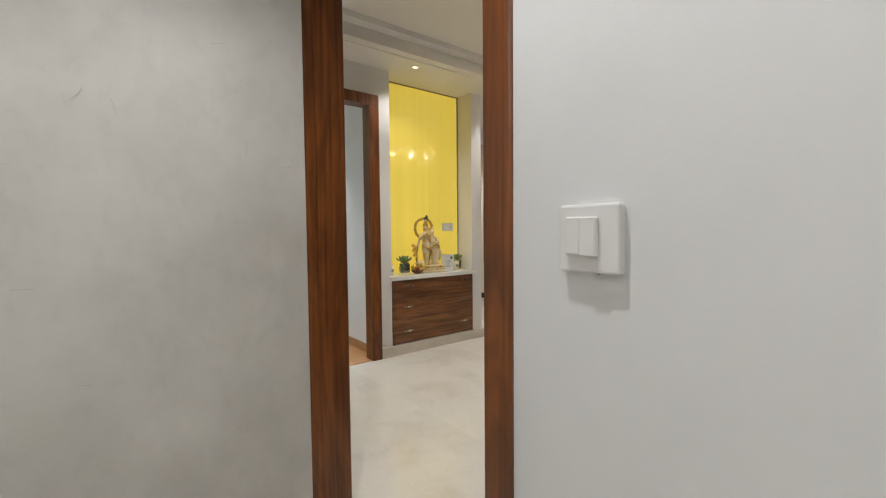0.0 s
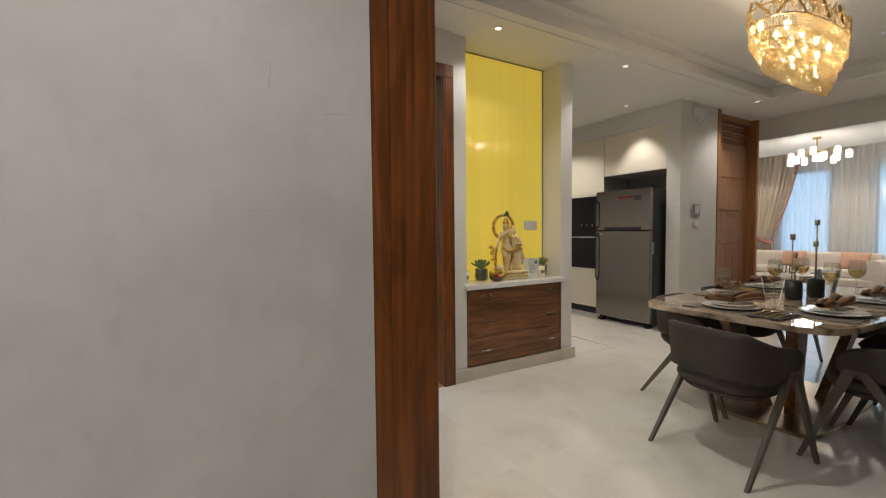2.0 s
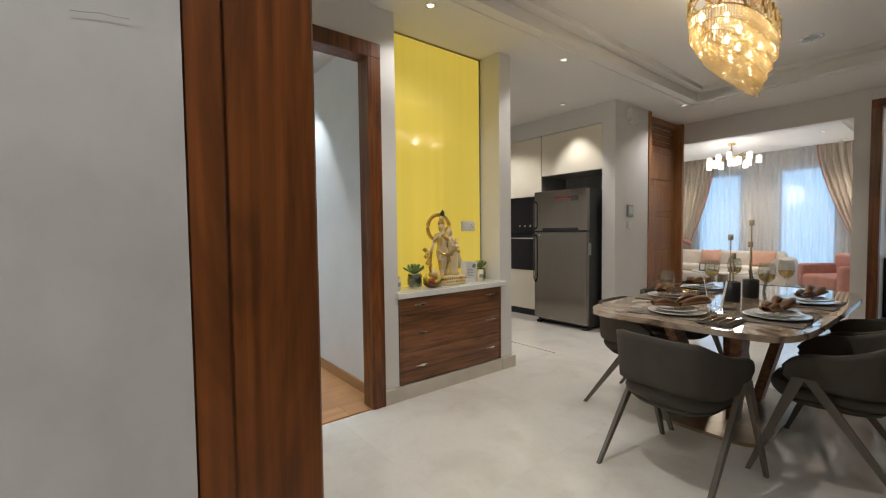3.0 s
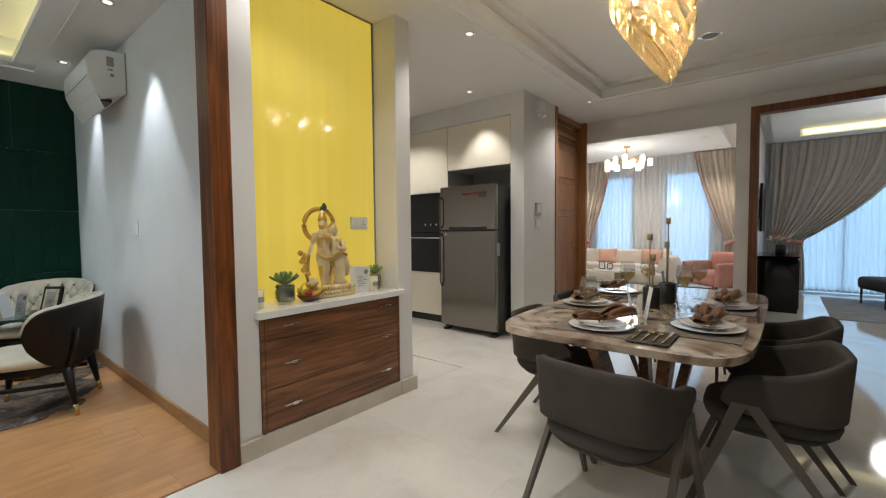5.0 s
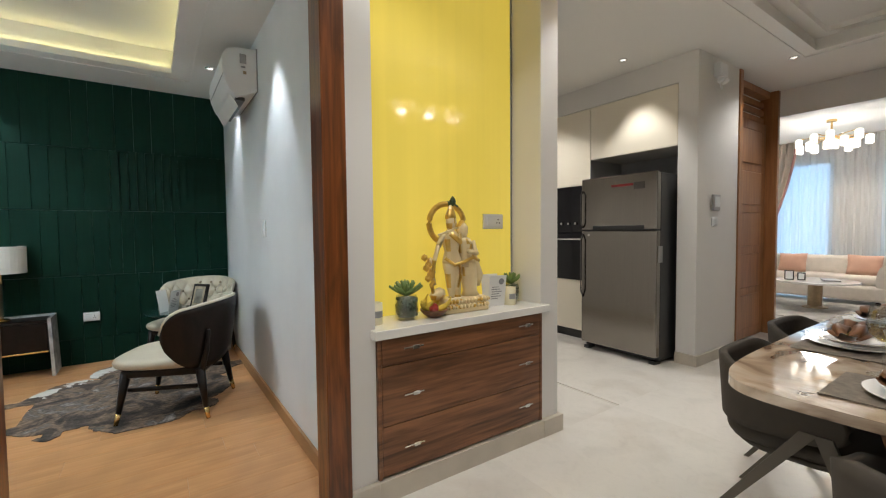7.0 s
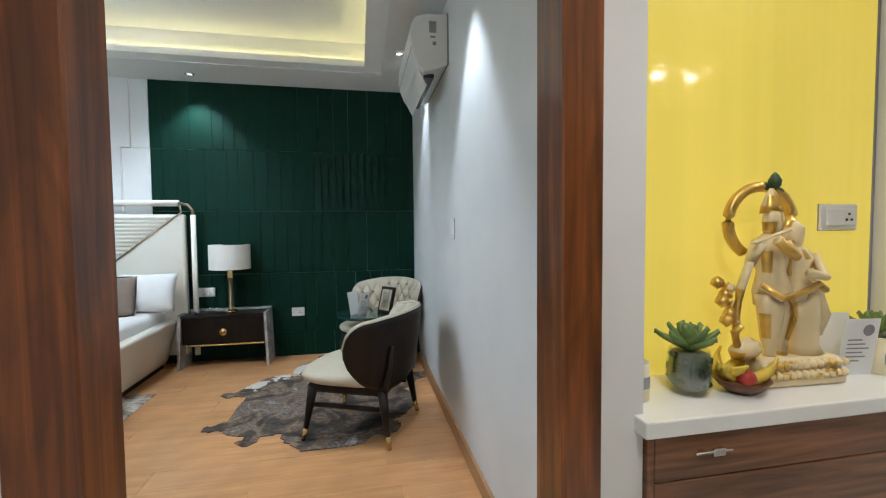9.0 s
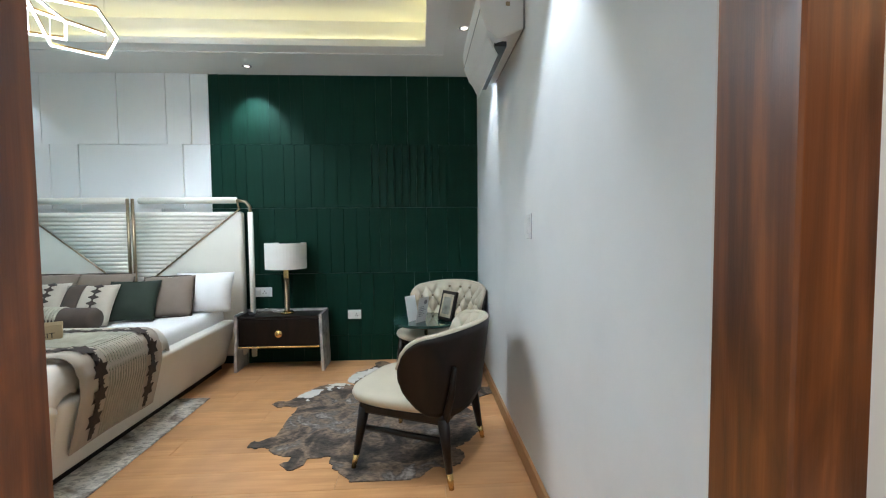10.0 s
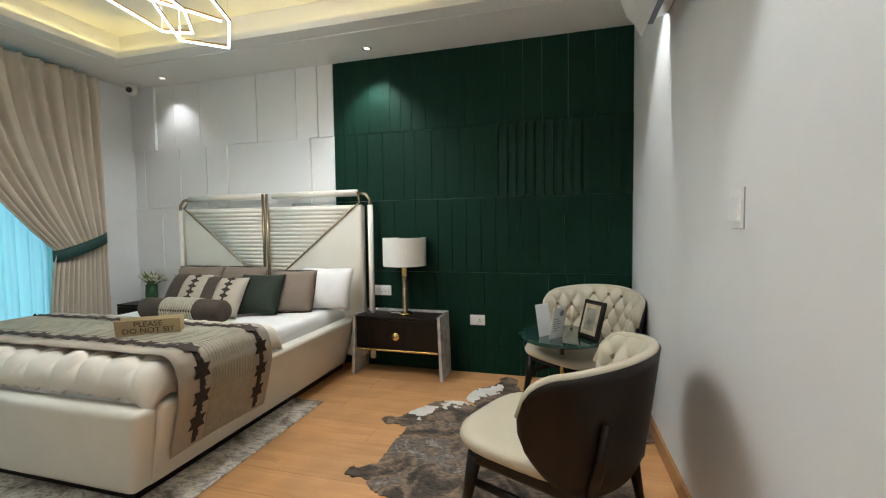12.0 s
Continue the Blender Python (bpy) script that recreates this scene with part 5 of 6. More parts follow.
def armchair_pink(x, y, rz):
    root = thing("armchair", pose(x, y, 0, 0, 0, rz), "low dusty pink velvet armchair", "armchair")
    part("seat", box(-0.36, 0.36, -0.34, 0.36, 0.16, 0.42, 0.06, 3), M_PINK, root, smooth=True)
    part("backrest", box(-0.40, 0.40, -0.42, -0.24, 0.16, 0.78, 0.07, 3), M_PINK, root, smooth=True)
    for s in (-1, 1):
        part("armrest", box(s * 0.40 - 0.07, s * 0.40 + 0.07, -0.34, 0.36, 0.16, 0.60, 0.05, 3), M_PINK, root, smooth=True)
        for yy in (-0.3, 0.3):
            bm = bmesh.new()
            tube(bm, [(s * 0.34, yy, 0.17), (s * 0.36, yy, 0)], 0.02, 8, r1=0.012)
            part("leg", bm, M_ESPRESSO, root)


armchair_pink(10.4, 2.28, 50)
rug = tagged(part("living_rug", box(8.6, 10.5, 2.7, 5.2, 0, 0.008, 0.003), mat("pale_grey_rug", (0.42, 0.40, 0.37), 0.9, var=0.2, scale=5, bump=0.3, bscale=200)), "pale grey rug under the coffee table", "rug")


def living_chandelier():
    root = thing("pendant_chandelier", pose(9.45, 3.65, 0), "gold chandelier with many small lit opal glass shades", "chandelier")
    bm = bmesh.new()
    tube(bm, [(0, 0, HL - 0.1), (0, 0, 2.55)], 0.012, 8)
    lathe(bm, [(0.06, HL - 0.13), (0.06, HL - 0.1)], 20)
    part("stem", bm, M_BRASS, root)
    rng = random.Random(4)
    for k in range(14):
        a = k * 2.39996
        r = 0.12 + 0.34 * math.sqrt((k + 0.5) / 14)
        z = 2.50 + 0.07 * math.sin(k * 1.9)
        x, y = r * math.cos(a), r * math.sin(a)
        bm = bmesh.new()
        tube(bm, [(0, 0, 2.58), (x, y, z + 0.07)], 0.006, 6)
        part("arm", bm, M_BRASS, root)
        bm = bmesh.new()
        lathe(bm, [(0.03, z - 0.07), (0.045, z - 0.06), (0.045, z + 0.05), (0.02, z + 0.07)], 14, x, y)
        part("shade", bm, M_SHADEGLOW, root, smooth=True)


living_chandelier()
setting("trim_living", [(7.7, 11.0, 2.1, 5.6, HL - 0.10, HL + 0.01)], M_CEIL, "dropped ceiling panel of the living room", "ceiling panel")
for x, y in ((8.0, 2.4), (9.6, 2.4), (10.75, 2.3), (10.75, 3.8), (10.75, 5.3)):
    down_light(x, y, HL - 0.10)


# ---- TV room ----
def tv_console():
    root = thing("tv_console", pose(0, 0, 0), "black lacquered console along the TV room wall", "cabinet")
    part("body", box(8.75, 10.05, 1.10, 1.595, 0.0, 0.80, 0.006), M_BLACK, root)
    for k in range(3):
        part("door", box(8.77 + k * 0.425, 9.185 + k * 0.425, 1.086, 1.10, 0.06, 0.77, 0.003), M_BLACK, root)
    part("top", box(8.74, 10.06, 1.08, 1.597, 0.801, 0.825, 0.004), M_BLACK, root)


tv_console()
tv = thing("television", pose(9.4, 1.56, 1.55), "flat black television on the TV room wall", "television")
part("screen", box(-0.62, 0.62, -0.03, 0.0, -0.36, 0.36, 0.004), M_BLACK, tv)
part("wall_mount", box(-0.2, 0.2, 0.0, 0.037, -0.15, 0.15), M_DARK, tv)


def flower_vase(x, y, z, r, h, vase_mat, petal_n, spread, label, seed, leafy=0):
    rng = random.Random(seed)
    root = thing("flower_vase", pose(x, y, z), label, "vase")
    bm = bmesh.new()
    lathe(bm, [(r * 0.8, 0), (r, 0.01), (r * 1.02, h * 0.6), (r * 0.95, h), (r * 0.86, h), (r * 0.9, h * 0.6), (r * 0.85, 0.02), (r * 0.1, 0.015)], 22)
    part("vase", bm, vase_mat, root, smooth=True)
    for k in range(petal_n):
        a, q = rng.uniform(0, 6.28), spread * math.sqrt(rng.random())
        px, py, pz = q * math.cos(a), q * math.sin(a), h + spread * 0.5 * rng.uniform(0.3, 1.2)
        bm = bmesh.new()
        tube(bm, [(0, 0, h * 0.8), (px * 0.5, py * 0.5, h + 0.4 * (pz - h)), (px, py, pz)], 0.0025, 5)
        st = part("stem", bm, M_LEAF, root)
        bm = bmesh.new()
        fr = spread * 0.26
        for i in range(9):
            t = i * 2.4
            tilt = 15 + 60 * i / 9
            b = bmesh.new()
            surf(b, 3, 3, lambda u, v: (fr * v, fr * 0.5 * (u - 0.5) * math.sin(math.pi * min(1, v * 0.9 + 0.1)), 0.2 * fr * v * v), 0.001)
            join(bm, b, pose(px, py, pz, 0, -tilt, math.degrees(t)))
        part("flower", bm, M_PETAL, st, smooth=True)
    for k in range(leafy):
        a = rng.uniform(0, 6.28)
        bm = bmesh.new()
        surf(bm, 3, 5, lambda u, v: (spread * 1.0 * v, 0.018 * (2 * u - 1) * math.sin(math.pi * (0.08 + 0.92 * v)), 0.03 * v), 0.001)
        bm.transform(pose(0, 0, h, 0, -rng.uniform(15, 60), math.degrees(a)))
        part("leaf", bm, M_LEAF, root, smooth=True)


flower_vase(9.05, 1.3, 0.825, 0.07, 0.16, M_DARK, 12, 0.18, "round dark vase with large cream blossoms", 3)
tagged(part("tv_room_rug", box(8.6, 10.9, -1.6, 0.75, 0, 0.008, 0.003), mat("grey_rug", (0.30, 0.30, 0.30), 0.9, var=0.15, scale=6, bump=0.3, bscale=200)), "flat grey rug in the TV room", "rug")
tc = thing("lounge_chair", pose(10.2, -0.1, 0, 0, 0, 20), "dark upholstered lounge chair at the rug", "chair")
part("seat", box(-0.35, 0.35, -0.35, 0.35, 0.25, 0.45, 0.06, 3), M_TAUPE, tc, smooth=True)
part("backrest", box(-0.38, 0.38, -0.42, -0.26, 0.3, 0.85, 0.06, 3), M_TAUPE, tc, smooth=True)
for x in (-0.3, 0.3):
    for y in (-0.3, 0.3):
        bm = bmesh.new()
        tube(bm, [(x, y, 0.26), (x, y, 0)], 0.016, 8)
        part("leg", bm, M_DARK, tc)
setting("trim_tv_room", [(7.6, 10.9, -2.9, -1.2, HL - 0.12, HL + 0.01), (7.6, 7.9, -1.2, 1.45, HL - 0.12, HL + 0.01), (10.5, 10.9, -1.2, 1.45, HL - 0.12, HL + 0.01), (7.9, 10.5, 1.1, 1.45, HL - 0.12, HL + 0.01)], M_CEIL, "dropped ceiling border of the TV room", "ceiling panel")
cv = thing("cove_strip", pose(0, 0, 0), "glowing warm cove strip along the TV room ceiling border", "light strip")
M_COVE = glow("warm_cove_led", (1.0, 0.85, 0.35), 2.2)
part("strip", box(10.47, 10.498, -1.1, 1.05, HL - 0.09, HL - 0.02), M_COVE, cv)

# ---- bedroom ----
M_DUVET = mat("cream_quilted_satin", (0.73, 0.68, 0.60), 0.6, var=0.05, scale=8, bump=0.06, bscale=120)
M_SHEET = mat("white_cotton", (0.80, 0.80, 0.79), 0.75, var=0.02, scale=10, bump=0.06, bscale=200)
M_RUNNER = mat("taupe_runner_cloth", (0.39, 0.335, 0.27), 0.75, var=0.05, scale=10, bump=0.1, bscale=250)
M_RIB = mat("ribbed_sage_cloth", (0.36, 0.34, 0.265), 0.8, var=0.1, scale=20)
M_MOTIF = mat("dark_brown_embroidery", (0.035, 0.022, 0.016), 0.8, var=0.2, scale=30)
M_BROWNP = mat("brown_pillow_cloth", (0.20, 0.155, 0.12), 0.75, var=0.06, scale=12, bump=0.1, bscale=200)
M_GREENP = mat("bottle_green_velvet", (0.007, 0.016, 0.007), 0.75, var=0.15, scale=10)
M_DARKP = mat("dark_brown_cloth", (0.055, 0.038, 0.028), 0.8, var=0.1, scale=14)
BX0, BX1, BY0, BY1 = -2.21, -0.345, 4.95, 6.96


def tapered(bm, dy=0.0):
    """Leans the outer faces of a bed rail inwards towards the floor."""
    xm = (BX0 + BX1) / 2
    for v in bm.verts:
        d = 0.465 - v.co.z
        v.co.x = xm + (v.co.x - xm) * (1 - 0.28 * d)
        v.co.y += dy * d
    return bm


def bed():
    root = thing("bed", pose(0, 0, 0), "off-white leather double bed with a tall panelled headboard", "bed")
    part("plinth", box(BX0 + 0.15, BX1 - 0.15, BY0 + 0.10, BY1, 0, 0.07), M_ESPRESSO, root)
    for a in ((BX1 - 0.12, BX1, BY0 + 0.121, BY1), (BX0, BX0 + 0.12, BY0 + 0.121, BY1)):
        part("side_rail", tapered(box(*a, 0.05, 0.465, 0.035, 4)), M_WHITELEATHER, root, smooth=True)
    part("foot_rail", tapered(box(BX0, BX1, BY0, BY0 + 0.125, 0.05, 0.465, 0.045, 4), 0.12), M_WHITELEATHER, root, smooth=True)
    part("slat_base", box(BX0 + 0.12, BX1 - 0.12, BY0 + 0.12, BY1, 0.30, 0.36), M_ESPRESSO, root)
    part("mattress", box(BX0 + 0.10, BX1 - 0.09, BY0 + 0.10, BY1 - 0.01, 0.36, 0.575, 0.06, 4), M_SHEET, root, smooth=True)
    hb = part("headboard", box(BX0, BX1 + 0.065, 6.965, 7.06, 0.11, 1.455, 0.025, 3), M_WHITELEATHER, root, smooth=True)
    xm = (BX0 + BX1 + 0.065) / 2
    # channelled triangles to both sides of the brass middle bar
    for s in (-1, 1):
        xo = xm + s * (BX1 + 0.065 - BX0) / 2
        for k in range(18):
            z1 = 1.440 - k * 0.036
            t = (1.455 - z1 + 0.018) / 0.70
            xa, xb = xm + s * 0.035, xo - s * (0.06 + (abs(xo - xm) - 0.10) * t)
            if abs(xb - xm) < 0.06:
                break
            bm = bmesh.new()
            tube(bm, [(xa, 6.974, z1 - 0.018), (xb, 6.974, z1 - 0.018)], 0.020, 8)
            part("channel", bm, M_WHITELEATHER, hb, smooth=True)
        bm = bmesh.new()
        tube(bm, [(xo - s * 0.01, 6.955, 1.475), (xm + s * 0.04, 6.955, 0.745)], 0.007, 8)
        part("brass_inlay", bm, M_BRONZE, hb, smooth=True)
        bm = bmesh.new()
        tube(bm, [(xm + s * 0.05, 7.0, 1.56), (xo - s * 0.05, 7.0, 1.56)], 0.030, 12)
        part("padded_rail", bm, M_WHITELEATHER, root, smooth=True)
        bm = bmesh.new()
        tube(bm, [(xo - s * 0.05, 7.0, 1.56), (xo + s * 0.03, 7.0, 1.545), (xo + s * 0.068, 7.0, 1.50), (xo + s * 0.072, 7.0, 1.44)], 0.014, 10)
        tube(bm, [(xo - s * 0.045, 7.0, 1.555), (xo - s * 0.015, 6.97, 1.47)], 0.008, 8)
        part("brass_elbow", bm, M_BRONZE, root, smooth=True)
        bm = bmesh.new()
        tube(bm, [(xo + s * 0.072, 7.0, 1.45), (xo + s * 0.072, 7.0, 0.10)], 0.024, 12)
        part("post", bm, M_WHITELEATHER, root, smooth=True)
    for s in (-1, 1):
        bm = bmesh.new()
        tube(bm, [(xm + s * 0.022, 6.95, 0.60), (xm + s * 0.022, 6.95, 1.575)], 0.013, 10)
        part("middle_bar", bm, M_BRONZE, hb, smooth=True)
    return root


bed()


def duvet():
    """A quilted cover with diamond puffs over the foot half of the bed."""
    y0, y1 = BY0 + 0.075, 5.96
    x0, x1 = BX0 + 0.03, BX1 - 0.03
    bm = bmesh.new()
    def f(u, v):
        x, y = x0 + (x1 - x0) * u, y0 + (y1 - y0) * v
        edge = min(u, 1 - u) * (x1 - x0)
        ef = v * (y1 - y0)
        z = 0.632
        for e, r in ((edge, 0.10), (ef, 0.12)):
            if e < r:
                z -= 0.13 * (1 - math.sqrt(max(0.0, 1 - (1 - e / r) ** 2)))
        if v > 0.93:
            z -= 0.05 * ((v - 0.93) / 0.07) ** 2
        a, b = (x + 0.6 * y) / 0.17 + 0.12 * noise.noise(Vector((x * 4, y * 4, 7))), (x - 0.6 * y) / 0.17
        puff = abs(math.sin(math.pi * a) * math.sin(math.pi * b)) ** 0.5
        wr = noise.noise(Vector((x * 6, y * 6, 0))) * 0.012
        return (x + 0.01 * noise.noise(Vector((y * 5, z * 5, 3))), y, z - 0.022 + 0.028 * puff + wr)
    surf(bm, 170, 110, f, 0.02)
    ob = part("duvet", bm, M_DUVET, smooth=True)
    return tagged(ob, "cream quilted duvet spread over the foot of the bed", "duvet")


duvet()


def runner_at(s, y):
    """A point of the runner: s metres across from the middle of the bed."""
    half, r = (BX1 - BX0) / 2 + 0.012, 0.09
    xm, sg, a = (BX0 + BX1) / 2, (1 if s >= 0 else -1), abs(s)
    top = 0.664
    flat, bend = half - r, r * math.pi / 2
    if a < flat:
        p = (xm + s, y, top + 0.006 * noise.noise(Vector((s * 5, y * 5, 1))))
    elif a < flat + bend:
        t = (a - flat) / r
        p = (xm + sg * (flat + r * math.sin(t)), y, top - r * (1 - math.cos(t)))
    else:
        w = 0.008 * math.sin(9 * y) * min(1, (a - flat - bend) * 4)
        p = (xm + sg * (half + w + 0.012 - 0.26 * max(0, a - flat - bend - 0.11)), y, top - r - (a - flat - bend))
    return Vector(p)


def bed_runner():
    root = thing("bed_runner", pose(0, 0, 0), "taupe bed runner with dark embroidered borders and a ribbed middle", "bed runner")
    y0, y1, smax = 5.14, 5.79, 1.40
    bm = bmesh.new()
    surf(bm, 130, 12, lambda u, v: runner_at(smax * (2 * u - 1), y0 + (y1 - y0) * v), 0.006)
    part("cloth", bm, M_RUNNER, root, smooth=True)
    # ribbed middle field
    n = 15
    for k in range(n):
        y = y0 + 0.20 + (y1 - y0 - 0.36) * k / (n - 1)
        bm = bmesh.new()
        tube(bm, [runner_at(smax * (2 * i / 70 - 1) * 0.995, y) + Vector((0.003 if 2 * i > 70 else -0.003, 0, 0.004 if 12 < i < 58 else 0.0)) for i in range(71)], 0.0062, 5)
        part("rib", bm, M_RIB, root)
    for yb in (y0 + 0.13, y1 - 0.10):
        bm = bmesh.new()
        for k in range(42):
            s = -smax + 0.06 + (2 * smax - 0.12) * k / 41
            big = 1.0 if k % 2 == 0 else 0.45
            c = runner_at(s, yb)
            e = (runner_at(s + 0.01, yb) - runner_at(s - 0.01, yb)).normalized()
            f2 = Vector((0, 1, 0))
            nn = e.cross(f2)
            if (nn.z < 0 if abs(s) < 0.9 else nn.x * s < 0):
                nn = -nn
            pts = []
            m = 12
            for i in range(m):
                a = 2 * math.pi * i / m
                r = (0.058 if i % 2 == 0 else 0.034) * big
                pts.append(bm.verts.new(c + nn * 0.0085 + e * r * 1.15 * math.cos(a) + f2 * r * math.sin(a)))
            bm.faces.new(pts)
        def band(u, v):
            s = smax * 0.99 * (2 * u - 1)
            p = runner_at(s, yb + (v - 0.5) * 0.028)
            return p + Vector((0.006 if s > 0.9 else (-0.006 if s < -0.9 else 0), 0, 0.007 if abs(s) < 0.95 else 0.003))
        surf(bm, 90, 1, band, 0.002)
        part("embroidery", bm, M_MOTIF, root, "dark brown embroidered border")


bed_runner()


def pillow(x, y, z, w, h, t, material, lean, rz, label, seed=0, bands=None, flange=None):
    root = thing("pillow", pose(x, y, z, 0, 0, rz) @ pose(0, 0, 0, lean, 0, 0), label, "pillow", "pillows on the bed")
    part("cover", pillow_mesh(w, h, t, 14, seed), material, root, smooth=True)
    if bands:
        for bx, bw, bmt in bands:
            bm = bmesh.new()
            def f(u, v):
                px = bx + bw * (u - 0.5) * (0.16 + 0.84 * abs(math.cos(math.pi * 6.5 * v)) ** 4 if bmt is M_MOTIF else 1)
                pz = (v - 0.5) * h * 0.93
                uu, vv = 2 * px / w, 2 * pz / h
                puff = max(0.0, (1 - abs(uu) ** 2.6) * (1 - abs(vv) ** 2.6)) ** 0.55
                return (px, -(t / 2 * puff + 0.006), pz)
            surf(bm, 6, 56 if bmt is M_MOTIF else 14, f, 0.002)
            part("woven_band", bm, bmt, root, smooth=True)
    if flange:
        bm = bmesh.new()
        tube(bm, superloop(w, h), 0.006, 6, True)
        part("piping", bm, flange, root)
    return root


def superloop(w, h):
    return [(w / 2 * 0.985 * math.copysign(abs(math.cos(t)) ** 0.22, math.cos(t)), 0, h / 2 * 0.985 * math.copysign(abs(math.sin(t)) ** 0.22, math.sin(t))) for t in (2 * math.pi * k / 48 for k in range(48))]


ZB = 0.575
pillow(-0.53, 6.76, ZB + 0.17, 0.48, 0.36, 0.17, M_SHEET, -20, 4, "plump white cotton pillow against the headboard", 1)
pillow(-1.40, 6.79, ZB + 0.17, 0.50, 0.36, 0.16, M_BROWNP, -22, -3, "taupe pillow with piped edges against the headboard", 2, flange=M_DARKP)
pillow(-1.86, 6.77, ZB + 0.17, 0.50, 0.36, 0.17, M_BROWNP, -20, 3, "taupe pillow with piped edges against the headboard", 5, flange=M_DARKP)
pillow(-0.74, 6.60, ZB + 0.165, 0.38, 0.37, 0.14, M_BROWNP, -30, 16, "square taupe cushion with dark piped edges", 3, flange=M_DARKP)
pillow(-0.92, 6.44, ZB + 0.16, 0.36, 0.35, 0.14, M_GREENP, -33, 12, "square bottle-green velvet cushion", 4)
M_LINEN = mat('pale_linen', (0.42, 0.37, 0.30), 0.8, var=0.05, scale=12, bump=0.1, bscale=220)
BANDS = [(-0.085, 0.125, M_DARKP), (0.065, 0.07, M_MOTIF)]
pillow(-1.15, 6.29, ZB + 0.15, 0.37, 0.35, 0.13, M_LINEN, -34, 6, "square cushion with dark woven bands", 6, BANDS)
pillow(-1.60, 6.39, ZB + 0.155, 0.39, 0.35, 0.13, M_LINEN, -34, 4, "square cushion with dark woven bands", 7, [(-0.065, 0.13, M_DARKP), (0.09, 0.07, M_MOTIF)])
bol = thing("bolster", pose(-1.29, 6.08, 0.662, 0, 0, 1), "dark brown bolster with a ribbed middle band", "pillow")
bm = bmesh.new()
lathe(bm, [(0.02, -0.36), (0.07, -0.355), (0.083, -0.335), (0.085, -0.15), (0.085, 0.15), (0.083, 0.335), (0.07, 0.355), (0.02, 0.36)], 24)
bm.transform(pose(0, 0, 0, 0, 90, 0))
part("cover", bm, M_DARKP, bol, smooth=True)
for k in range(13):
    bm = bmesh.new()
    tube(bm, [(-0.135 + k * 0.0225, 0.085 * math.cos(t), 0.085 * math.sin(t)) for t in (6.2832 * i / 24 for i in range(24))], 0.0095, 6, True)
    part("rib", bm, M_RIB, bol, smooth=True)


def sign():
    root = thing("notice_sign", pose(-0.835, 5.44, 0.671, 0, 0, 36), "tan tent card reading please do not sit", "sign")
    for s in (-1, 1):
        bm = box(-0.155, 0.155, -0.0015, 0.0015, 0, 0.092)
        bm.transform(pose(0, s * 0.028, 0, -s * 15, 0, 0))
        part("board", bm, mat("tan_board", (0.48, 0.37, 0.22), 0.6, var=0.05), root)
    ink = mat("dark_ink", (0.03, 0.025, 0.02), 0.7)
    m = pose(0, -0.0305, 0, 15, 0, 0)
    lettering("PLEASE", 0.044, ink, root, m @ pose(0.0, -0.0006, 0.065, 90, 0, 0))
    lettering("DO NOT SIT", 0.044, ink, root, m @ pose(0.0, -0.0006, 0.027, 90, 0, 0))


sign()


def nightstand():
    root = thing("nightstand", pose(0, 0, 0), "dark nightstand with grey marble sides and a brass knob", "nightstand", "nightstands beside the bed")
    for s in (-1, 1):
        bm = bmesh.new()
        for z, o in ((0.0, 0.005), (0.52, -0.012)):
            for x, y in ((s * (0.385 + o) - 0.012, -0.15), (s * (0.385 + o) + 0.012, -0.15), (s * (0.385 + o) + 0.012, 0.14), (s * (0.385 + o) - 0.012, 0.14)):
                bm.verts.new((x, y, z))
        v = list(bm.verts)
        bm.faces.new(v[3::-1])
        bm.faces.new(v[4:])
        for k in range(4):
            bm.faces.new((v[k], v[(k + 1) % 4], v[4 + (k + 1) % 4], v[4 + k]))
        part("side_panel", bm, M_GREYMARBLE, root)
    part("top_rim", box(-0.385, 0.385, 0.115, 0.14, 0.50, 0.527, 0.004), M_GREYMARBLE, root)
    part("top_panel", box(-0.362, 0.362, -0.145, 0.114, 0.485, 0.506, 0.003), M_ESPRESSO, root)
    part("body", box(-0.360, 0.360, -0.12, 0.135, 0.225, 0.485), M_ESPRESSO, root)
    d = part("drawer_front", box(-0.356, 0.356, -0.142, -0.12, 0.235, 0.48, 0.003), M_ESPRESSO, root)
    bm = bmesh.new()
    lathe(bm, [(0.034, 0), (0.034, 0.008), (0.028, 0.011), (0.012, 0.013), (0.010, 0.02), (0.004, 0.022)], 24)
    bm.transform(pose(0, -0.142, 0.345, 90, 0, 0))
    part("knob", bm, M_BRASS, d, "round brass knob", True)
    part("brass_strip", box(-0.360, 0.360, -0.148, -0.12, 0.218, 0.232, 0.002), M_BRASS, root)
    return root


ns = nightstand()
ns.matrix_world = pose(0.075, 6.975, 0)
copy_thing(ns, pose(-2.66, 6.985, 0))


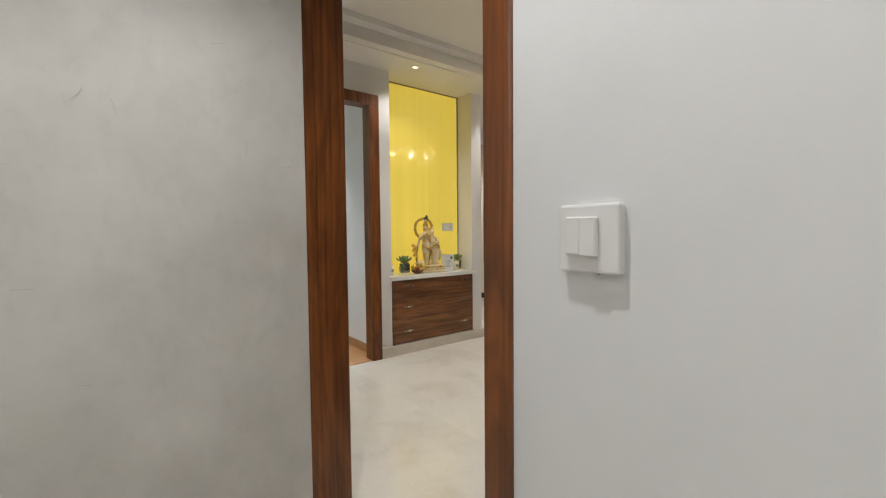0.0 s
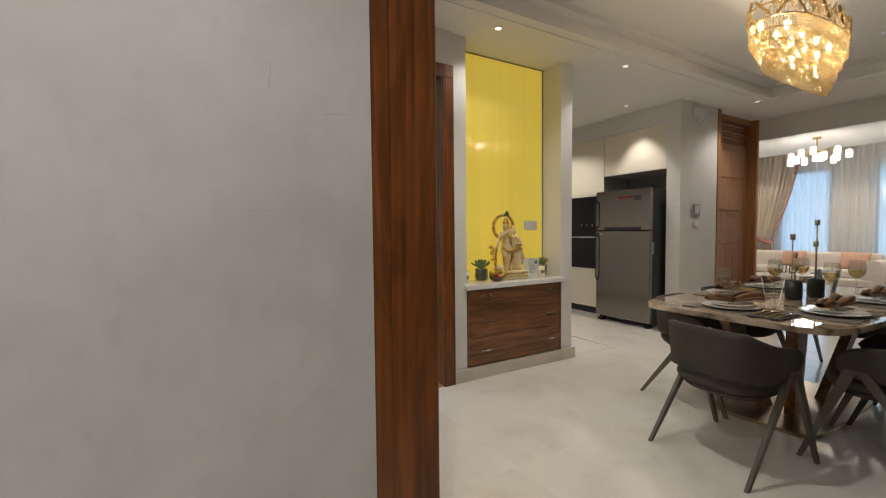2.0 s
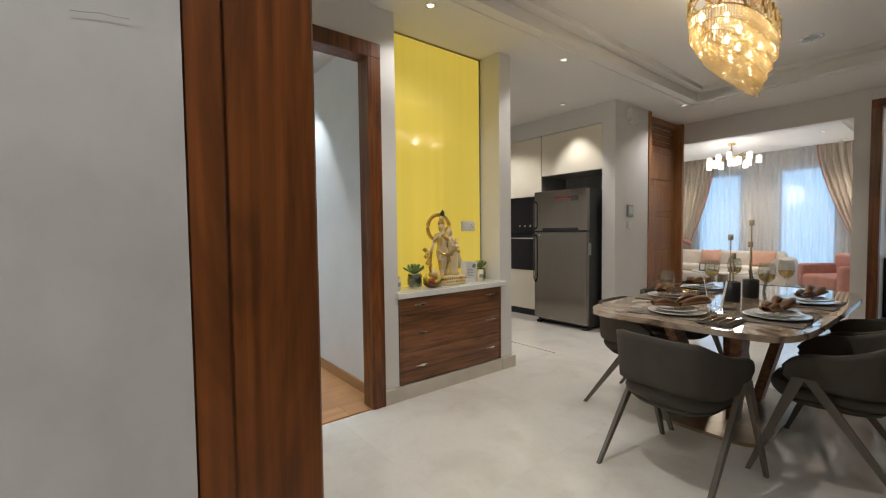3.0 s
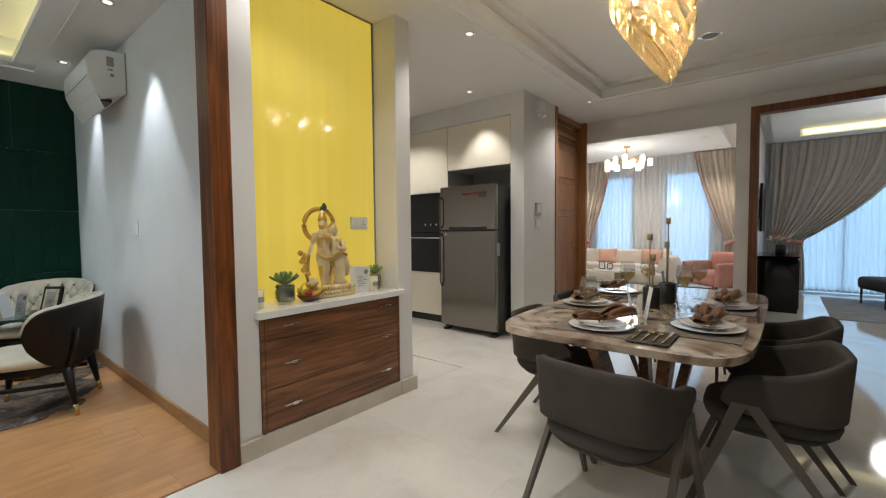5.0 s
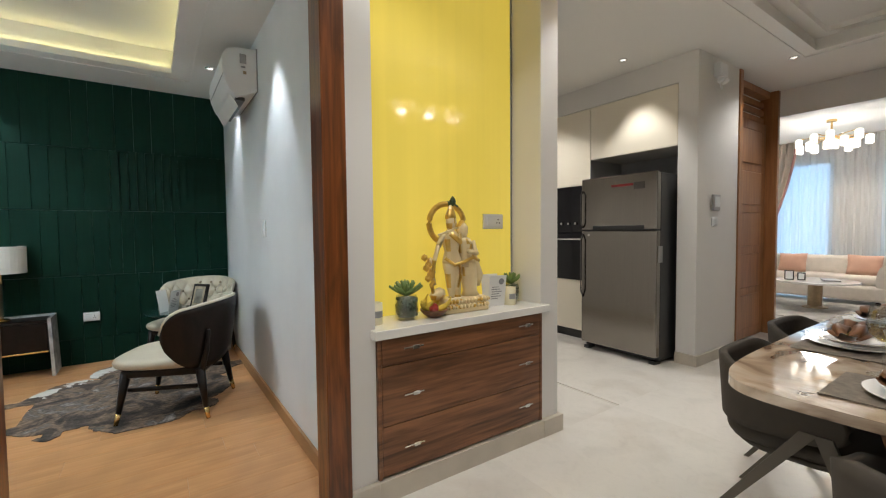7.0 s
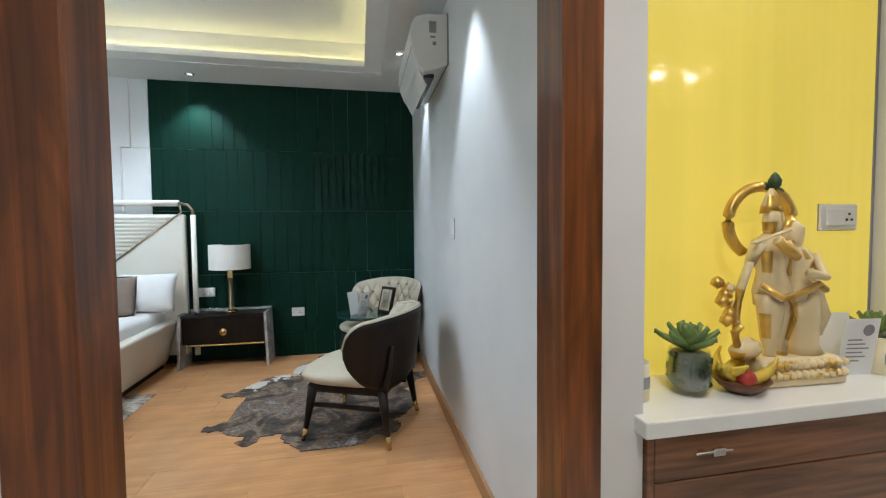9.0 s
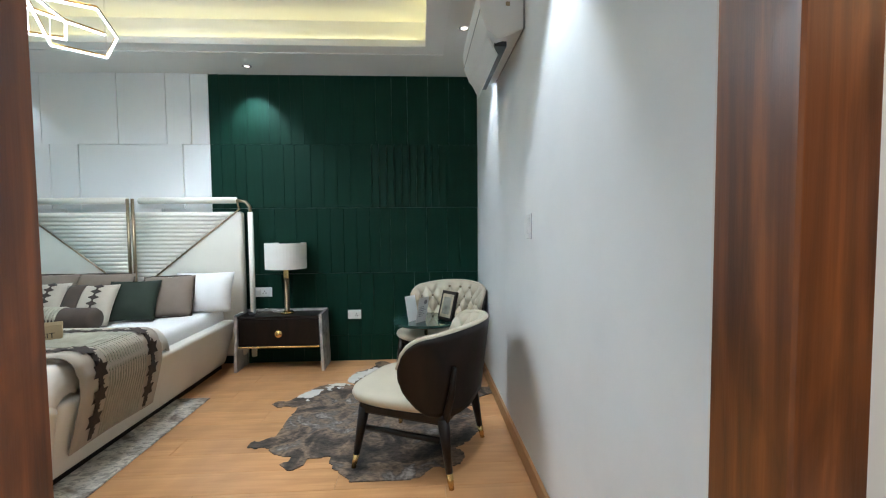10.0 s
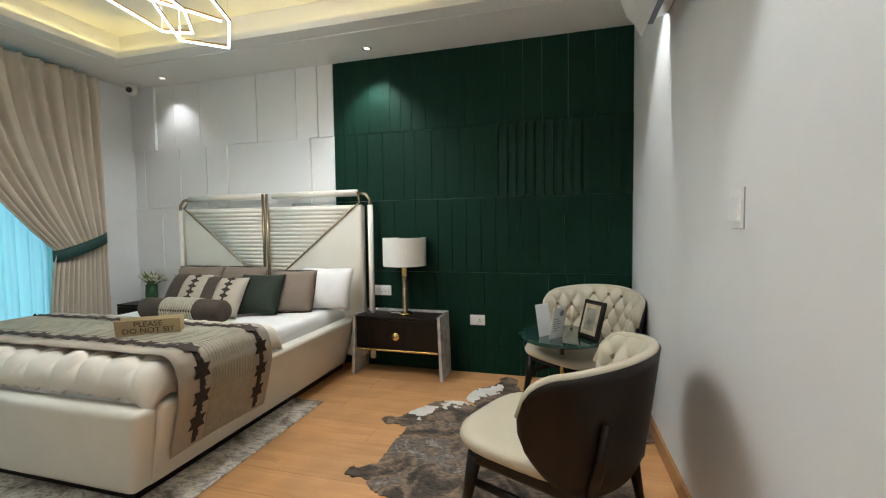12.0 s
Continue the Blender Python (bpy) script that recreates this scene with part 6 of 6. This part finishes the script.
def table_lamp():
    root = thing("table_lamp", pose(0.115, 6.97, 0.507), "brass beaded table lamp with a white drum shade", "lamp")
    bm = bmesh.new()
    lathe(bm, [(0.062, 0), (0.062, 0.012), (0.05, 0.02), (0.015, 0.024)], 28)
    part("base", bm, M_BRASS, root, smooth=True)
    bm = bmesh.new()
    prof = []
    for k in range(16):
        z = 0.024 + k * 0.021
        prof += [(0.012, z), (0.025, z + 0.006), (0.025, z + 0.014), (0.012, z + 0.0205)]
    lathe(bm, prof, 18)
    part("beaded_stem", bm, M_BRONZE, root, smooth=True)
    part("socket_block", box(-0.024, 0.024, -0.024, 0.024, 0.325, 0.415, 0.006), M_BRASS, root)
    bm = bmesh.new()
    lathe(bm, [(0.182, 0.42), (0.184, 0.42), (0.184, 0.655), (0.176, 0.655), (0.172, 0.652), (0.172, 0.424), (0.01, 0.424)], 40)
    part("shade", bm, mat("white_linen_shade", (0.82, 0.80, 0.75), 0.8, var=0.03, bump=0.1, bscale=300), root, smooth=False)
    bm = bmesh.new()
    tube(bm, [(-0.02, -0.05, 0.02), (-0.10, -0.08, 0.03), (-0.13, -0.03, 0.05), (-0.08, 0.02, 0.02)], 0.003, 5)
    part("cord", bm, M_PAPER, root)


table_lamp()
rem = thing("remote_control", pose(-0.20, 6.93, 0.507, 0, 0, 30), "black remote control on the nightstand", "remote")
part("case", box(-0.02, 0.02, -0.07, 0.07, 0, 0.018, 0.006, 2), M_DARK, rem)
gs = thing("glasses", pose(-0.09, 6.93, 0.509, 0, 0, 15), "folded wire spectacles on the nightstand", "spectacles")
for s in (-1, 1):
    bm = bmesh.new()
    tube(bm, [(s * 0.032 + 0.026 * math.cos(t), 0, 0.026 + 0.024 * math.sin(t)) for t in (6.2832 * k / 18 for k in range(18))], 0.002, 5, True)
    part("rim", bm, M_CHROME, gs)
    bm = bmesh.new()
    tube(bm, [(s * 0.058, 0, 0.035), (s * 0.055, 0.09, 0.02), (s * 0.03, 0.1, 0.004)], 0.002, 5)
    part("temple", bm, M_CHROME, gs)
flower_vase(-2.62, 6.93, 0.507, 0.055, 0.20, mat("green_glass", (0.02, 0.09, 0.03), 0.1, coat=0.5), 16, 0.15, "green glass vase of cream flowers on the nightstand", 8, 14)


# ---- tub chairs and round table ----
M_BUTTON = mat("cream_leather_button", (0.26, 0.21, 0.14), 0.45)
def tub_chair():
    root = thing("tub_chair", pose(0, 0, 0), "dark wood tub chair with a tufted cream leather back", "armchair", "tub chairs in the bedroom")
    bm = bmesh.new()
    cushion_disc(bm, 0.63, 0.64, 0.355, 0.425, 3.4)
    bm.transform(Matrix.Translation((0, 0.03, 0)))
    part("seat", bm, M_CREAMLEATHER, root, smooth=True)
    part("apron", box(-0.27, 0.27, -0.25, 0.25, 0.30, 0.356, 0.015, 2), M_ESPRESSO, root)
    AM = radians(80)
    def rim(s):
        a = abs(s)
        top = 0.79 - 0.075 * a ** 2
        bot = 0.40 - 0.06 * math.sin(math.pi * min(1, a * 1.1))
        if a > 0.70:
            k = (a - 0.70) / 0.30
            mid, half = (top + bot) / 2 + 0.02 * k, (top - bot) / 2 * math.sqrt(max(0.02, 1 - k ** 2.4))
            top, bot = mid + half, mid - half
        return bot, top
    def shell(s, v, rad):
        th = s * AM
        b, t = rim(s)
        z = b + (t - b) * v
        fl = 1 + 0.16 * (z - 0.385) / 0.45
        return Vector((rad * 1.04 * fl * math.sin(th), -rad * fl * math.cos(th) + 0.02, z))
    bm = bmesh.new()
    surf(bm, 48, 12, lambda u, v: shell(2 * u - 1, v, 0.345), 0.022)
    part("shell", bm, M_ESPRESSO, root, smooth=True)
    bm = bmesh.new()
    def pad(u, v):
        s = (2 * u - 1) * 0.985
        th = s * AM
        b, t = rim(s)
        z = b + (t - b) * (0.02 + 0.985 * v)
        du = s * 9.0
        dv = (z - 0.40) / 0.085
        p = abs(math.sin(math.pi * (du + dv) / 2) * math.sin(math.pi * (du - dv) / 2)) ** 0.5
        edge = min(v, 1 - v, u * 3, (1 - u) * 3)
        th2 = 0.010 + 0.052 * min(1.0, edge * 3.2) ** 0.8 * (0.05 + 0.95 * p)
        return shell(s, 0.02 + 0.985 * v, 0.345 - 0.006 - th2)
    surf(bm, 110, 30, pad, 0.012)
    pd = part("tufted_pad", bm, M_CREAMLEATHER, root, smooth=True)
    q = bmesh.new()
    bmesh.ops.create_icosphere(q, subdivisions=1, radius=0.013)
    button = mesh_of("button", q, M_BUTTON, True)
    for i in range(-8, 9):
        for j in range(0, 5):
            sb = i / 9.0
            b, t = rim(sb)
            z = 0.40 + j * 0.085
            if (i + j) % 2 or not (b + 0.05 < z < t - 0.04) or abs(sb) > 0.85:
                continue
            ob = new("button", button)
            ob.parent = pd
            ob.location = shell(sb, (z - b) / (t - b), 0.345 - 0.038)
    bm = bmesh.new()
    tube(bm, [shell(2 * k / 40 - 1, 1.0, 0.335) for k in range(41)], 0.016, 8)
    part("rim_piping", bm, M_CREAMLEATHER, root, smooth=True)
    for sx in (-1, 1):
        for sy in (-1, 1):
            bm = bmesh.new()
            tube(bm, [(sx * 0.245, sy * 0.225, 0.33), (sx * 0.27, sy * 0.265, 0.075)], 0.032, 10, r1=0.017)
            lg = part("leg", bm, M_ESPRESSO, root, smooth=True)
            bm = bmesh.new()
            tube(bm, [(sx * 0.27, sy * 0.265, 0.075), (sx * 0.278, sy * 0.28, 0.0)], 0.0175, 10, r1=0.013)
            part("brass_tip", bm, M_BRASS, lg, "brass ferrule", True)
        bm = bmesh.new()
        tube(bm, [(sx * 0.25, -0.21, 0.22), (sx * 0.25, 0.21, 0.22)], 0.016, 8)
        part("stretcher", bm, M_ESPRESSO, root, smooth=True)
        bm = bmesh.new()
        tube(bm, [(sx * 0.245, -0.23, 0.30), (sx * 0.255, -0.275, 0.46), (sx * 0.25, -0.290, 0.60)], 0.024, 8, r1=0.012)
        part("back_post", bm, M_ESPRESSO, root, smooth=True)
    return root


tub = tub_chair()
tub.matrix_world = pose(1.36, 5.37, 0.006, 0, 0, 66)
copy_thing(tub, pose(1.53, 6.64, 0, 0, 0, 142))


def round_table():
    root = thing("round_table", pose(1.40, 6.38, 0), "round green marble side table on a thin brass stem", "table")
    bm = bmesh.new()
    lathe(bm, [(0.262, 0.53), (0.27, 0.535), (0.27, 0.548), (0.262, 0.553)], 44)
    part("tabletop", bm, M_GREENMARBLE, root)
    bm = bmesh.new()
    lathe(bm, [(0.014, 0.02), (0.014, 0.53)], 14)
    part("stem", bm, M_BRASS, root, smooth=True)
    bm = bmesh.new()
    lathe(bm, [(0.14, 0), (0.14, 0.012), (0.03, 0.02)], 30)
    part("foot", bm, M_BRASS, root)


round_table()
tent_card("brochure_card", pose(1.33, 6.30, 0.553, 0, 0, 50), 0.12, 0.20, 0.075, "white folded brochure card with a dark round emblem")
pf = thing("photo_frame", pose(1.55, 6.30, 0.555, 0, 0, -52) @ pose(0, 0, 0, -16, 0, 0), "dark photo frame with a cream mount leaning on the round table", "frame")
part("border", box(-0.085, 0.085, -0.012, 0.012, 0, 0.235, 0.004), M_ESPRESSO, pf)
part("mount", box(-0.062, 0.062, -0.0145, -0.01, 0.025, 0.21), mat("aged_photo", (0.45, 0.38, 0.26), 0.5, var=0.3, scale=18), pf)
part("picture", box(-0.042, 0.042, -0.0165, -0.012, 0.05, 0.185), mat("dim_photo", (0.25, 0.24, 0.2), 0.5, var=0.5, scale=14), pf)
part("strut", box(-0.02, 0.02, 0.012, 0.05, 0, 0.12), M_ESPRESSO, pf)

# ---- rugs ----
M_HIDE = warp(ramp(mat("brindle_cowhide", (0.2, 0.15, 0.1), 0.85, scale=3.6, stretch=(1.2, 1.0, 1), bump=0.3, bscale=160), (0.34, (0.03, 0.025, 0.022)), (0.45, (0.09, 0.068, 0.052)), (0.53, (0.25, 0.175, 0.12)), (0.61, (0.14, 0.115, 0.10)), (0.72, (0.52, 0.48, 0.44))), 0.9)
speckle(M_HIDE, 14.0, 0.5, (1.0, 1.8, 1), 0.36, 0.60, 2.2)
M_HIDEW = mat('white_cowhide', (0.66, 0.64, 0.60), 0.85, var=0.08, scale=14, bump=0.3, bscale=160)


def cowhide():
    """A splayed hide: a body lobe with four legs, a neck and a tail."""
    lobes = [(0.37, 5.52, 0.05), (0.65, 5.28, 0.06), (1.15, 5.36, 0.30), (1.93, 6.27, 0.07), (1.55, 6.15, 0.25), (1.0, 6.98, 0.07), (0.95, 6.6, 0.22), (0.33, 6.10, 0.06), (0.7, 6.2, 0.28), (0.95, 5.85, 0.50), (1.35, 5.75, 0.40), (0.70, 5.60, 0.27), (1.5, 5.3, 0.10)]
    links = [(0, 11), (1, 11), (3, 4), (5, 6), (7, 8), (12, 2)]
    def field(x, y):
        v = max(r * 1.0 - math.hypot(x - cx, y - cy) for cx, cy, r in lobes)
        for a, b in links:
            (x0, y0, r0), (x1, y1, r1) = lobes[a], lobes[b]
            t = max(0, min(1, ((x - x0) * (x1 - x0) + (y - y0) * (y1 - y0)) / ((x1 - x0) ** 2 + (y1 - y0) ** 2)))
            v = max(v, r0 * 0.6 + (r1 * 0.8 - r0 * 0.6) * t - math.hypot(x - x0 - t * (x1 - x0), y - y0 - t * (y1 - y0)))
        return v + 0.035 * noise.noise(Vector((x * 7, y * 7, 2))) + 0.015 * noise.noise(Vector((x * 22, y * 22, 5)))
    bm = bmesh.new()
    st = 0.014
    vs = {}
    def vert(i, j):
        if (i, j) not in vs:
            vs[i, j] = bm.verts.new((0.2 + i * st, 5.1 + j * st, 0.006))
        return vs[i, j]
    for i in range(125):
        for j in range(145):
            if field(0.2 + (i + 0.5) * st, 5.1 + (j + 0.5) * st) > 0:
                bm.faces.new((vert(i, j), vert(i + 1, j), vert(i + 1, j + 1), vert(i, j + 1)))
    bmesh.ops.smooth_vert(bm, verts=[v for v in bm.verts if v.is_boundary], factor=0.6, use_axis_x=True, use_axis_y=True)
    g = bmesh.ops.extrude_face_region(bm, geom=bm.faces[:])
    for v in g["geom"]:
        if isinstance(v, bmesh.types.BMVert):
            v.co.z = 0.001
    ob = part("cowhide_rug", bm, M_HIDE)
    ob.data.materials.append(M_HIDEW)
    for f in ob.data.polygons:
        x, y, z = f.center
        t = max(0, min(1, ((x - 0.46) * 0.47 + (y - 6.24) * 0.52) / 0.4913))
        d = math.hypot(x - 0.46 - 0.47 * t, y - 6.24 - 0.52 * t)
        if d + 0.10 * noise.noise(Vector((x * 6, y * 6, 9))) + 0.05 * noise.noise(Vector((x * 25, y * 25, 4))) < 0.07:
            f.material_index = 1
    return tagged(ob, "dark brindle and white cowhide rug on the oak floor", "rug")


cowhide()
M_BEDRUG = warp(ramp(mat("distressed_grey_rug", (0.4, 0.37, 0.33), 0.9, scale=5.0, bump=0.3, bscale=180), (0.32, (0.22, 0.18, 0.15)), (0.42, (0.46, 0.42, 0.37)), (0.56, (0.66, 0.62, 0.56))), 0.8)
speckle(M_BEDRUG, 26.0, 0.4, (1, 1.6, 1), 0.38, 0.55, 0.8)
tagged(part("bed_rug", box(-2.9, -0.255, 4.2, 6.25, 0, 0.009, 0.003), M_BEDRUG), "distressed grey and beige rug under the bed", "rug")


# ---- bedroom fittings ----
def air_conditioner():
    root = thing("air_conditioner", pose(0, 0, 0), "white split air conditioner high on the bedroom wall", "air conditioner")
    prof = [(1.924, 2.335), (1.85, 2.30), (1.775, 2.275), (1.725, 2.325), (1.693, 2.41), (1.683, 2.50), (1.69, 2.57), (1.72, 2.615), (1.79, 2.635), (1.924, 2.64)]
    bm = bmesh.new()
    a = [bm.verts.new((x, 5.25, z)) for x, z in prof]
    b = [bm.verts.new((x, 6.07, z)) for x, z in prof]
    bm.faces.new(a)
    bm.faces.new(b[::-1])
    for k in range(len(prof)):
        bm.faces.new((a[k], b[k], b[(k + 1) % len(prof)], a[(k + 1) % len(prof)]))
    bmesh.ops.recalc_face_normals(bm, faces=bm.faces[:])
    bmesh.ops.bevel(bm, geom=bm.edges[:], offset=0.005, segments=2, affect="EDGES")
    part("body", bm, M_PLASTIC, root)
    bm = box(-0.05, 0.05, 5.30, 6.03, -0.004, 0.004, 0.002)
    bm.transform(pose(1.765, 0, 2.255, 0, 62, 0))
    part("air_flap", bm, M_PLASTIC, root)
    part("outlet", box(1.775, 1.84, 5.31, 6.02, 2.262, 2.288), M_DARK, root)
    part("back_plate", box(1.916, 1.9245, 5.242, 6.076, 2.33, 2.645), M_GREYP, root)
    part("seam", box(1.688, 1.691, 5.26, 6.06, 2.425, 2.43), M_GREYP, root)
    for x, z, w, h, c in ((1.825, 2.555, 0.045, 0.07, M_GREYP), (1.825, 2.495, 0.03, 0.012, M_INK), (1.835, 2.455, 0.022, 0.022, M_BRONZE)):
        part("energy_label", box(x - w / 2, x + w / 2, 5.2485, 5.2505, z - h / 2, z + h / 2), c, root, "printed energy label")


air_conditioner()
wall_plate("light_switch", pose(1.925, 5.15, 1.29, 0, 0, -90), 0.085, 0.125, "single white rocker switch on the bedroom wall", "switch", 1)
wall_plate("wall_socket", pose(0.715, 7.102, 0.458), 0.125, 0.085, "white wall socket with a switch on the green panelling", "socket", 1, M_PLASTIC, True)
wall_plate("wall_socket", pose(-0.165, 7.102, 0.69), 0.20, 0.088, "wide white socket plate on the green panelling", "socket", 2, M_PLASTIC, True)
cam_dome = thing("security_camera", pose(-2.82, 6.98, HB), "white dome security camera on the bedroom ceiling", "camera")
bm = bmesh.new()
lathe(bm, [(0.05, 0), (0.05, -0.03), (0.055, -0.05), (0.05, -0.085), (0.03, -0.105), (0.005, -0.11)], 24)
part("housing", bm, M_PLASTIC, cam_dome, smooth=True)
bm = bmesh.new()
lathe(bm, [(0.028, 0), (0.026, 0.012), (0.01, 0.016)], 18)
bm.transform(pose(0.025, -0.042, -0.065, 100, 0, 30))
part("lens", bm, M_DARK, cam_dome, smooth=True)
for x, y in ((-0.16, 6.90), (-2.35, 6.92), (1.70, 6.13), (1.69, 4.66)):
    down_light(x, y, HB)
# cove: a lip round the tray with a hidden strip behind it
setting("trim_cove", [(TX0 - 0.002, TX1 + 0.002, TY1 - 0.09, TY1 + 0.002, HB - 0.004, HB + 0.05), (TX1 - 0.09, TX1 + 0.002, TY0, TY1 - 0.09, HB - 0.004, HB + 0.05), (TX0 - 0.002, TX0 + 0.09, TY0, TY1 - 0.09, HB - 0.004, HB + 0.05), (TX0, TX1, TY0 - 0.002, TY0 + 0.09, HB - 0.004, HB + 0.05),
                      (TX0 - 0.07, TX1 + 0.07, TY1 + 0.06, TY1 + 0.07, HB - 0.008, HB + 0.01), (TX1 + 0.06, TX1 + 0.07, TY0, TY1 + 0.06, HB - 0.008, HB + 0.01), (TX0 - 0.07, TX0 - 0.06, TY0, TY1 + 0.06, HB - 0.008, HB + 0.01)], M_CEIL, "white moulded lip of the cove round the bedroom tray", "moulding")
cs = thing("cove_strip", pose(0, 0, 0), "glowing yellow cove strip hidden behind the tray lip", "light strip")
M_COVEB = glow("yellow_cove_led", (1.0, 0.88, 0.36), 6.0)
for b in ((TX0 + 0.1, TX1 - 0.1, TY1 - 0.03, TY1 - 0.015), (TX0 + 0.1, TX1 - 0.1, TY0 + 0.015, TY0 + 0.03), (TX1 - 0.03, TX1 - 0.015, TY0 + 0.1, TY1 - 0.1), (TX0 + 0.015, TX0 + 0.03, TY0 + 0.1, TY1 - 0.1)):
    part("strip", box(*b, HB + 0.052, HB + 0.066), M_COVEB, cs)


def led_pendant():
    root = thing("led_pendant", pose(0, 0, 0), "suspended pendant of interlocking lit LED polygons with brass backs", "pendant lamp")
    loops = [([(-0.88, 5.32), (-0.97, 5.72), (-0.82, 5.80), (-0.62, 5.55), (-0.52, 5.20), (-0.74, 5.08)], 2.46, 0.05, True),
             ([(-0.88, 5.76), (-0.67, 5.93), (-0.42, 5.66), (-0.30, 5.34), (-0.55, 5.22)], 2.43, -0.03, True),
             ([(-0.80, 5.26), (-0.53, 5.72)], 2.47, 0.0, False)]
    for pts, z, sl, closed in loops:
        p3 = [(x, y, z + sl * (y - 5.5)) for x, y in pts]
        bm = bmesh.new()
        segs = list(zip(p3, p3[1:] + ([p3[0]] if closed else [])))
        gm = bmesh.new()
        for a, b in segs:
            a, b = Vector(a), Vector(b)
            if (b - a).length < 0.01:
                continue
            tube(gm, [a, b], 0.0065, 6)
            tube(bm, [a + Vector((0, 0, 0.010)), b + Vector((0, 0, 0.010))], 0.009, 4)
        bar = part("brass_bar", bm, M_BRASS, root)
        part("led_tube", gm, M_LED, bar, "white glowing tube")
        a = Vector(p3[0])
        wr = bmesh.new()
        tube(wr, [a, (a.x, a.y, H + 0.12)], 0.0015, 4)
        tube(wr, [p3[1], (p3[1][0], p3[1][1], H + 0.12)], 0.0015, 4)
        part("wire", wr, M_CHROME, root)
    part("ceiling_rose", box(-0.75, -0.45, 5.35, 5.5, H + 0.095, H + 0.12), M_BRASS, root)


led_pendant()


# ---- wall panels, floor boards and slabs ----
def slat_mesh(w, h, d0, d1, material):
    """A board whose face slopes from depth d0 to d1 across its width; it faces -y."""
    bm = bmesh.new()
    for z in (0.0012, h - 0.0012):
        for x, y in ((0, 0), (w - 0.0015, 0), (w - 0.0015, -d1), (0, -d0)):
            bm.verts.new((x, y, z))
    v = list(bm.verts)
    bm.faces.new(v[0:4])
    bm.faces.new(v[7:3:-1])
    for k in range(4):
        bm.faces.new((v[(k + 1) % 4], v[k], v[4 + k], v[4 + (k + 1) % 4]))
    bmesh.ops.recalc_face_normals(bm, faces=bm.faces[:])
    return mesh_of("slat", bm, material)


BOARDS = {2: (-2.98, -2.62, -2.2, -1.9, -1.5, -1.05, -0.60), 3: (-2.98, -2.84, -2.70, -2.36, -2.03, -1.78, -1.255, -0.843, -0.60),
          4: (-2.98, -2.66, -2.42, -2.103, -1.722, -1.415, -0.981, -0.76, -0.60)}
RAISED = (0.030, 0.012, 0.022, 0.009, 0.026, 0.014, 0.010, 0.024)
rng = random.Random(11)
NORTH = bpy.data.objects["wall_bedroom_north"]
ROWS_Z = [0.0, 0.25, 0.86, 1.49, 2.09, HB]
for x0, x1, widths, material, nm in ((-0.60, 1.924, (0.10, 0.125, 0.15, 0.20), M_GREEN, "green_board"), (-2.98, -0.60, (0.18, 0.26, 0.34, 0.42), M_PANELW, "white_board")):
    for row, (z0, z1) in enumerate(zip(ROWS_Z, ROWS_Z[1:])):
        if nm == "white_board" and row in BOARDS:
            for k, (a, b) in enumerate(zip(BOARDS[row], BOARDS[row][1:])):
                d = RAISED[(k * 3 + row * 2) % 8]
                ob = new(nm, slat_mesh(b - a, z1 - z0, d, d + 0.006, material))
                ob.parent = NORTH
                ob.location = (a, YG, z0)
            continue
        x = x0
        while x < x1 - 0.02:
            w = min(rng.choice(widths), x1 - x)
            if nm == 'green_board' and z0 == 1.49:
                w = min(0.072 if x > 0.85 else w, x1 - x)
            if x1 - x - w < 0.06:
                w = x1 - x
            a, b = rng.choice(((0.008, 0.019), (0.010, 0.016), (0.016, 0.008), (0.012, 0.012)))
            if nm == 'white_board':
                a, b = (b + 0.006, a) if a > b else (a, b + 0.008)
            if nm == 'green_board':
                fluted = z0 == 1.49 and x > 0.85
                a, b = (0.006, 0.026) if fluted else ((0.009, 0.014) if z0 == 1.49 and x < 0 else rng.choice(((0.011, 0.012), (0.010, 0.013), (0.011, 0.014))))
            ob = new(nm, slat_mesh(w, z1 - z0, a, b, material))
            ob.parent = NORTH
            ob.location = (x, YG, z0)
            x += w
FLOORB = bpy.data.objects["floor_bedroom"]
PLANK = {}
for r in range(20):
    y = YD + 0.02 + r * 0.19
    x = -3.1 - rng.uniform(0, 1.2)
    while x < 1.92:
        a, b = max(x, -3.1), min(x + 1.22, 1.92)
        if b - a > 0.02:
            key = (round(b - a, 3), min(0.19, YG - y) > 0.189)
            d = min(0.19, YG - y)
            if d > 0.01:
                if key not in PLANK:
                    PLANK[key] = mesh_of("plank", box(0.0005, b - a - 0.0005, 0.0005, d - 0.0005, -0.0125, 0, 0.0012), M_OAKX)
                ob = new("plank", PLANK[key])
                ob.parent = FLOORB
                ob.location = (a, y, 0)
        x += 1.22
FLOORD = bpy.data.objects["floor"]
SLAB = mesh_of("slab", box(0.0001, 1.1999, 0.0001, 1.1999, -0.0125, 0, 0.0003), M_MARBLE)
for i in range(-3, 9):
    for j in range(-3, 6):
        x, y = 0.35 + i * 1.2, -0.09 + j * 1.2
        if y + 1.2 > YD + 0.02 and x < 3.0:
            continue
        ob = new("slab", SLAB)
        ob.parent = FLOORD
        ob.location = (x, y, 0)
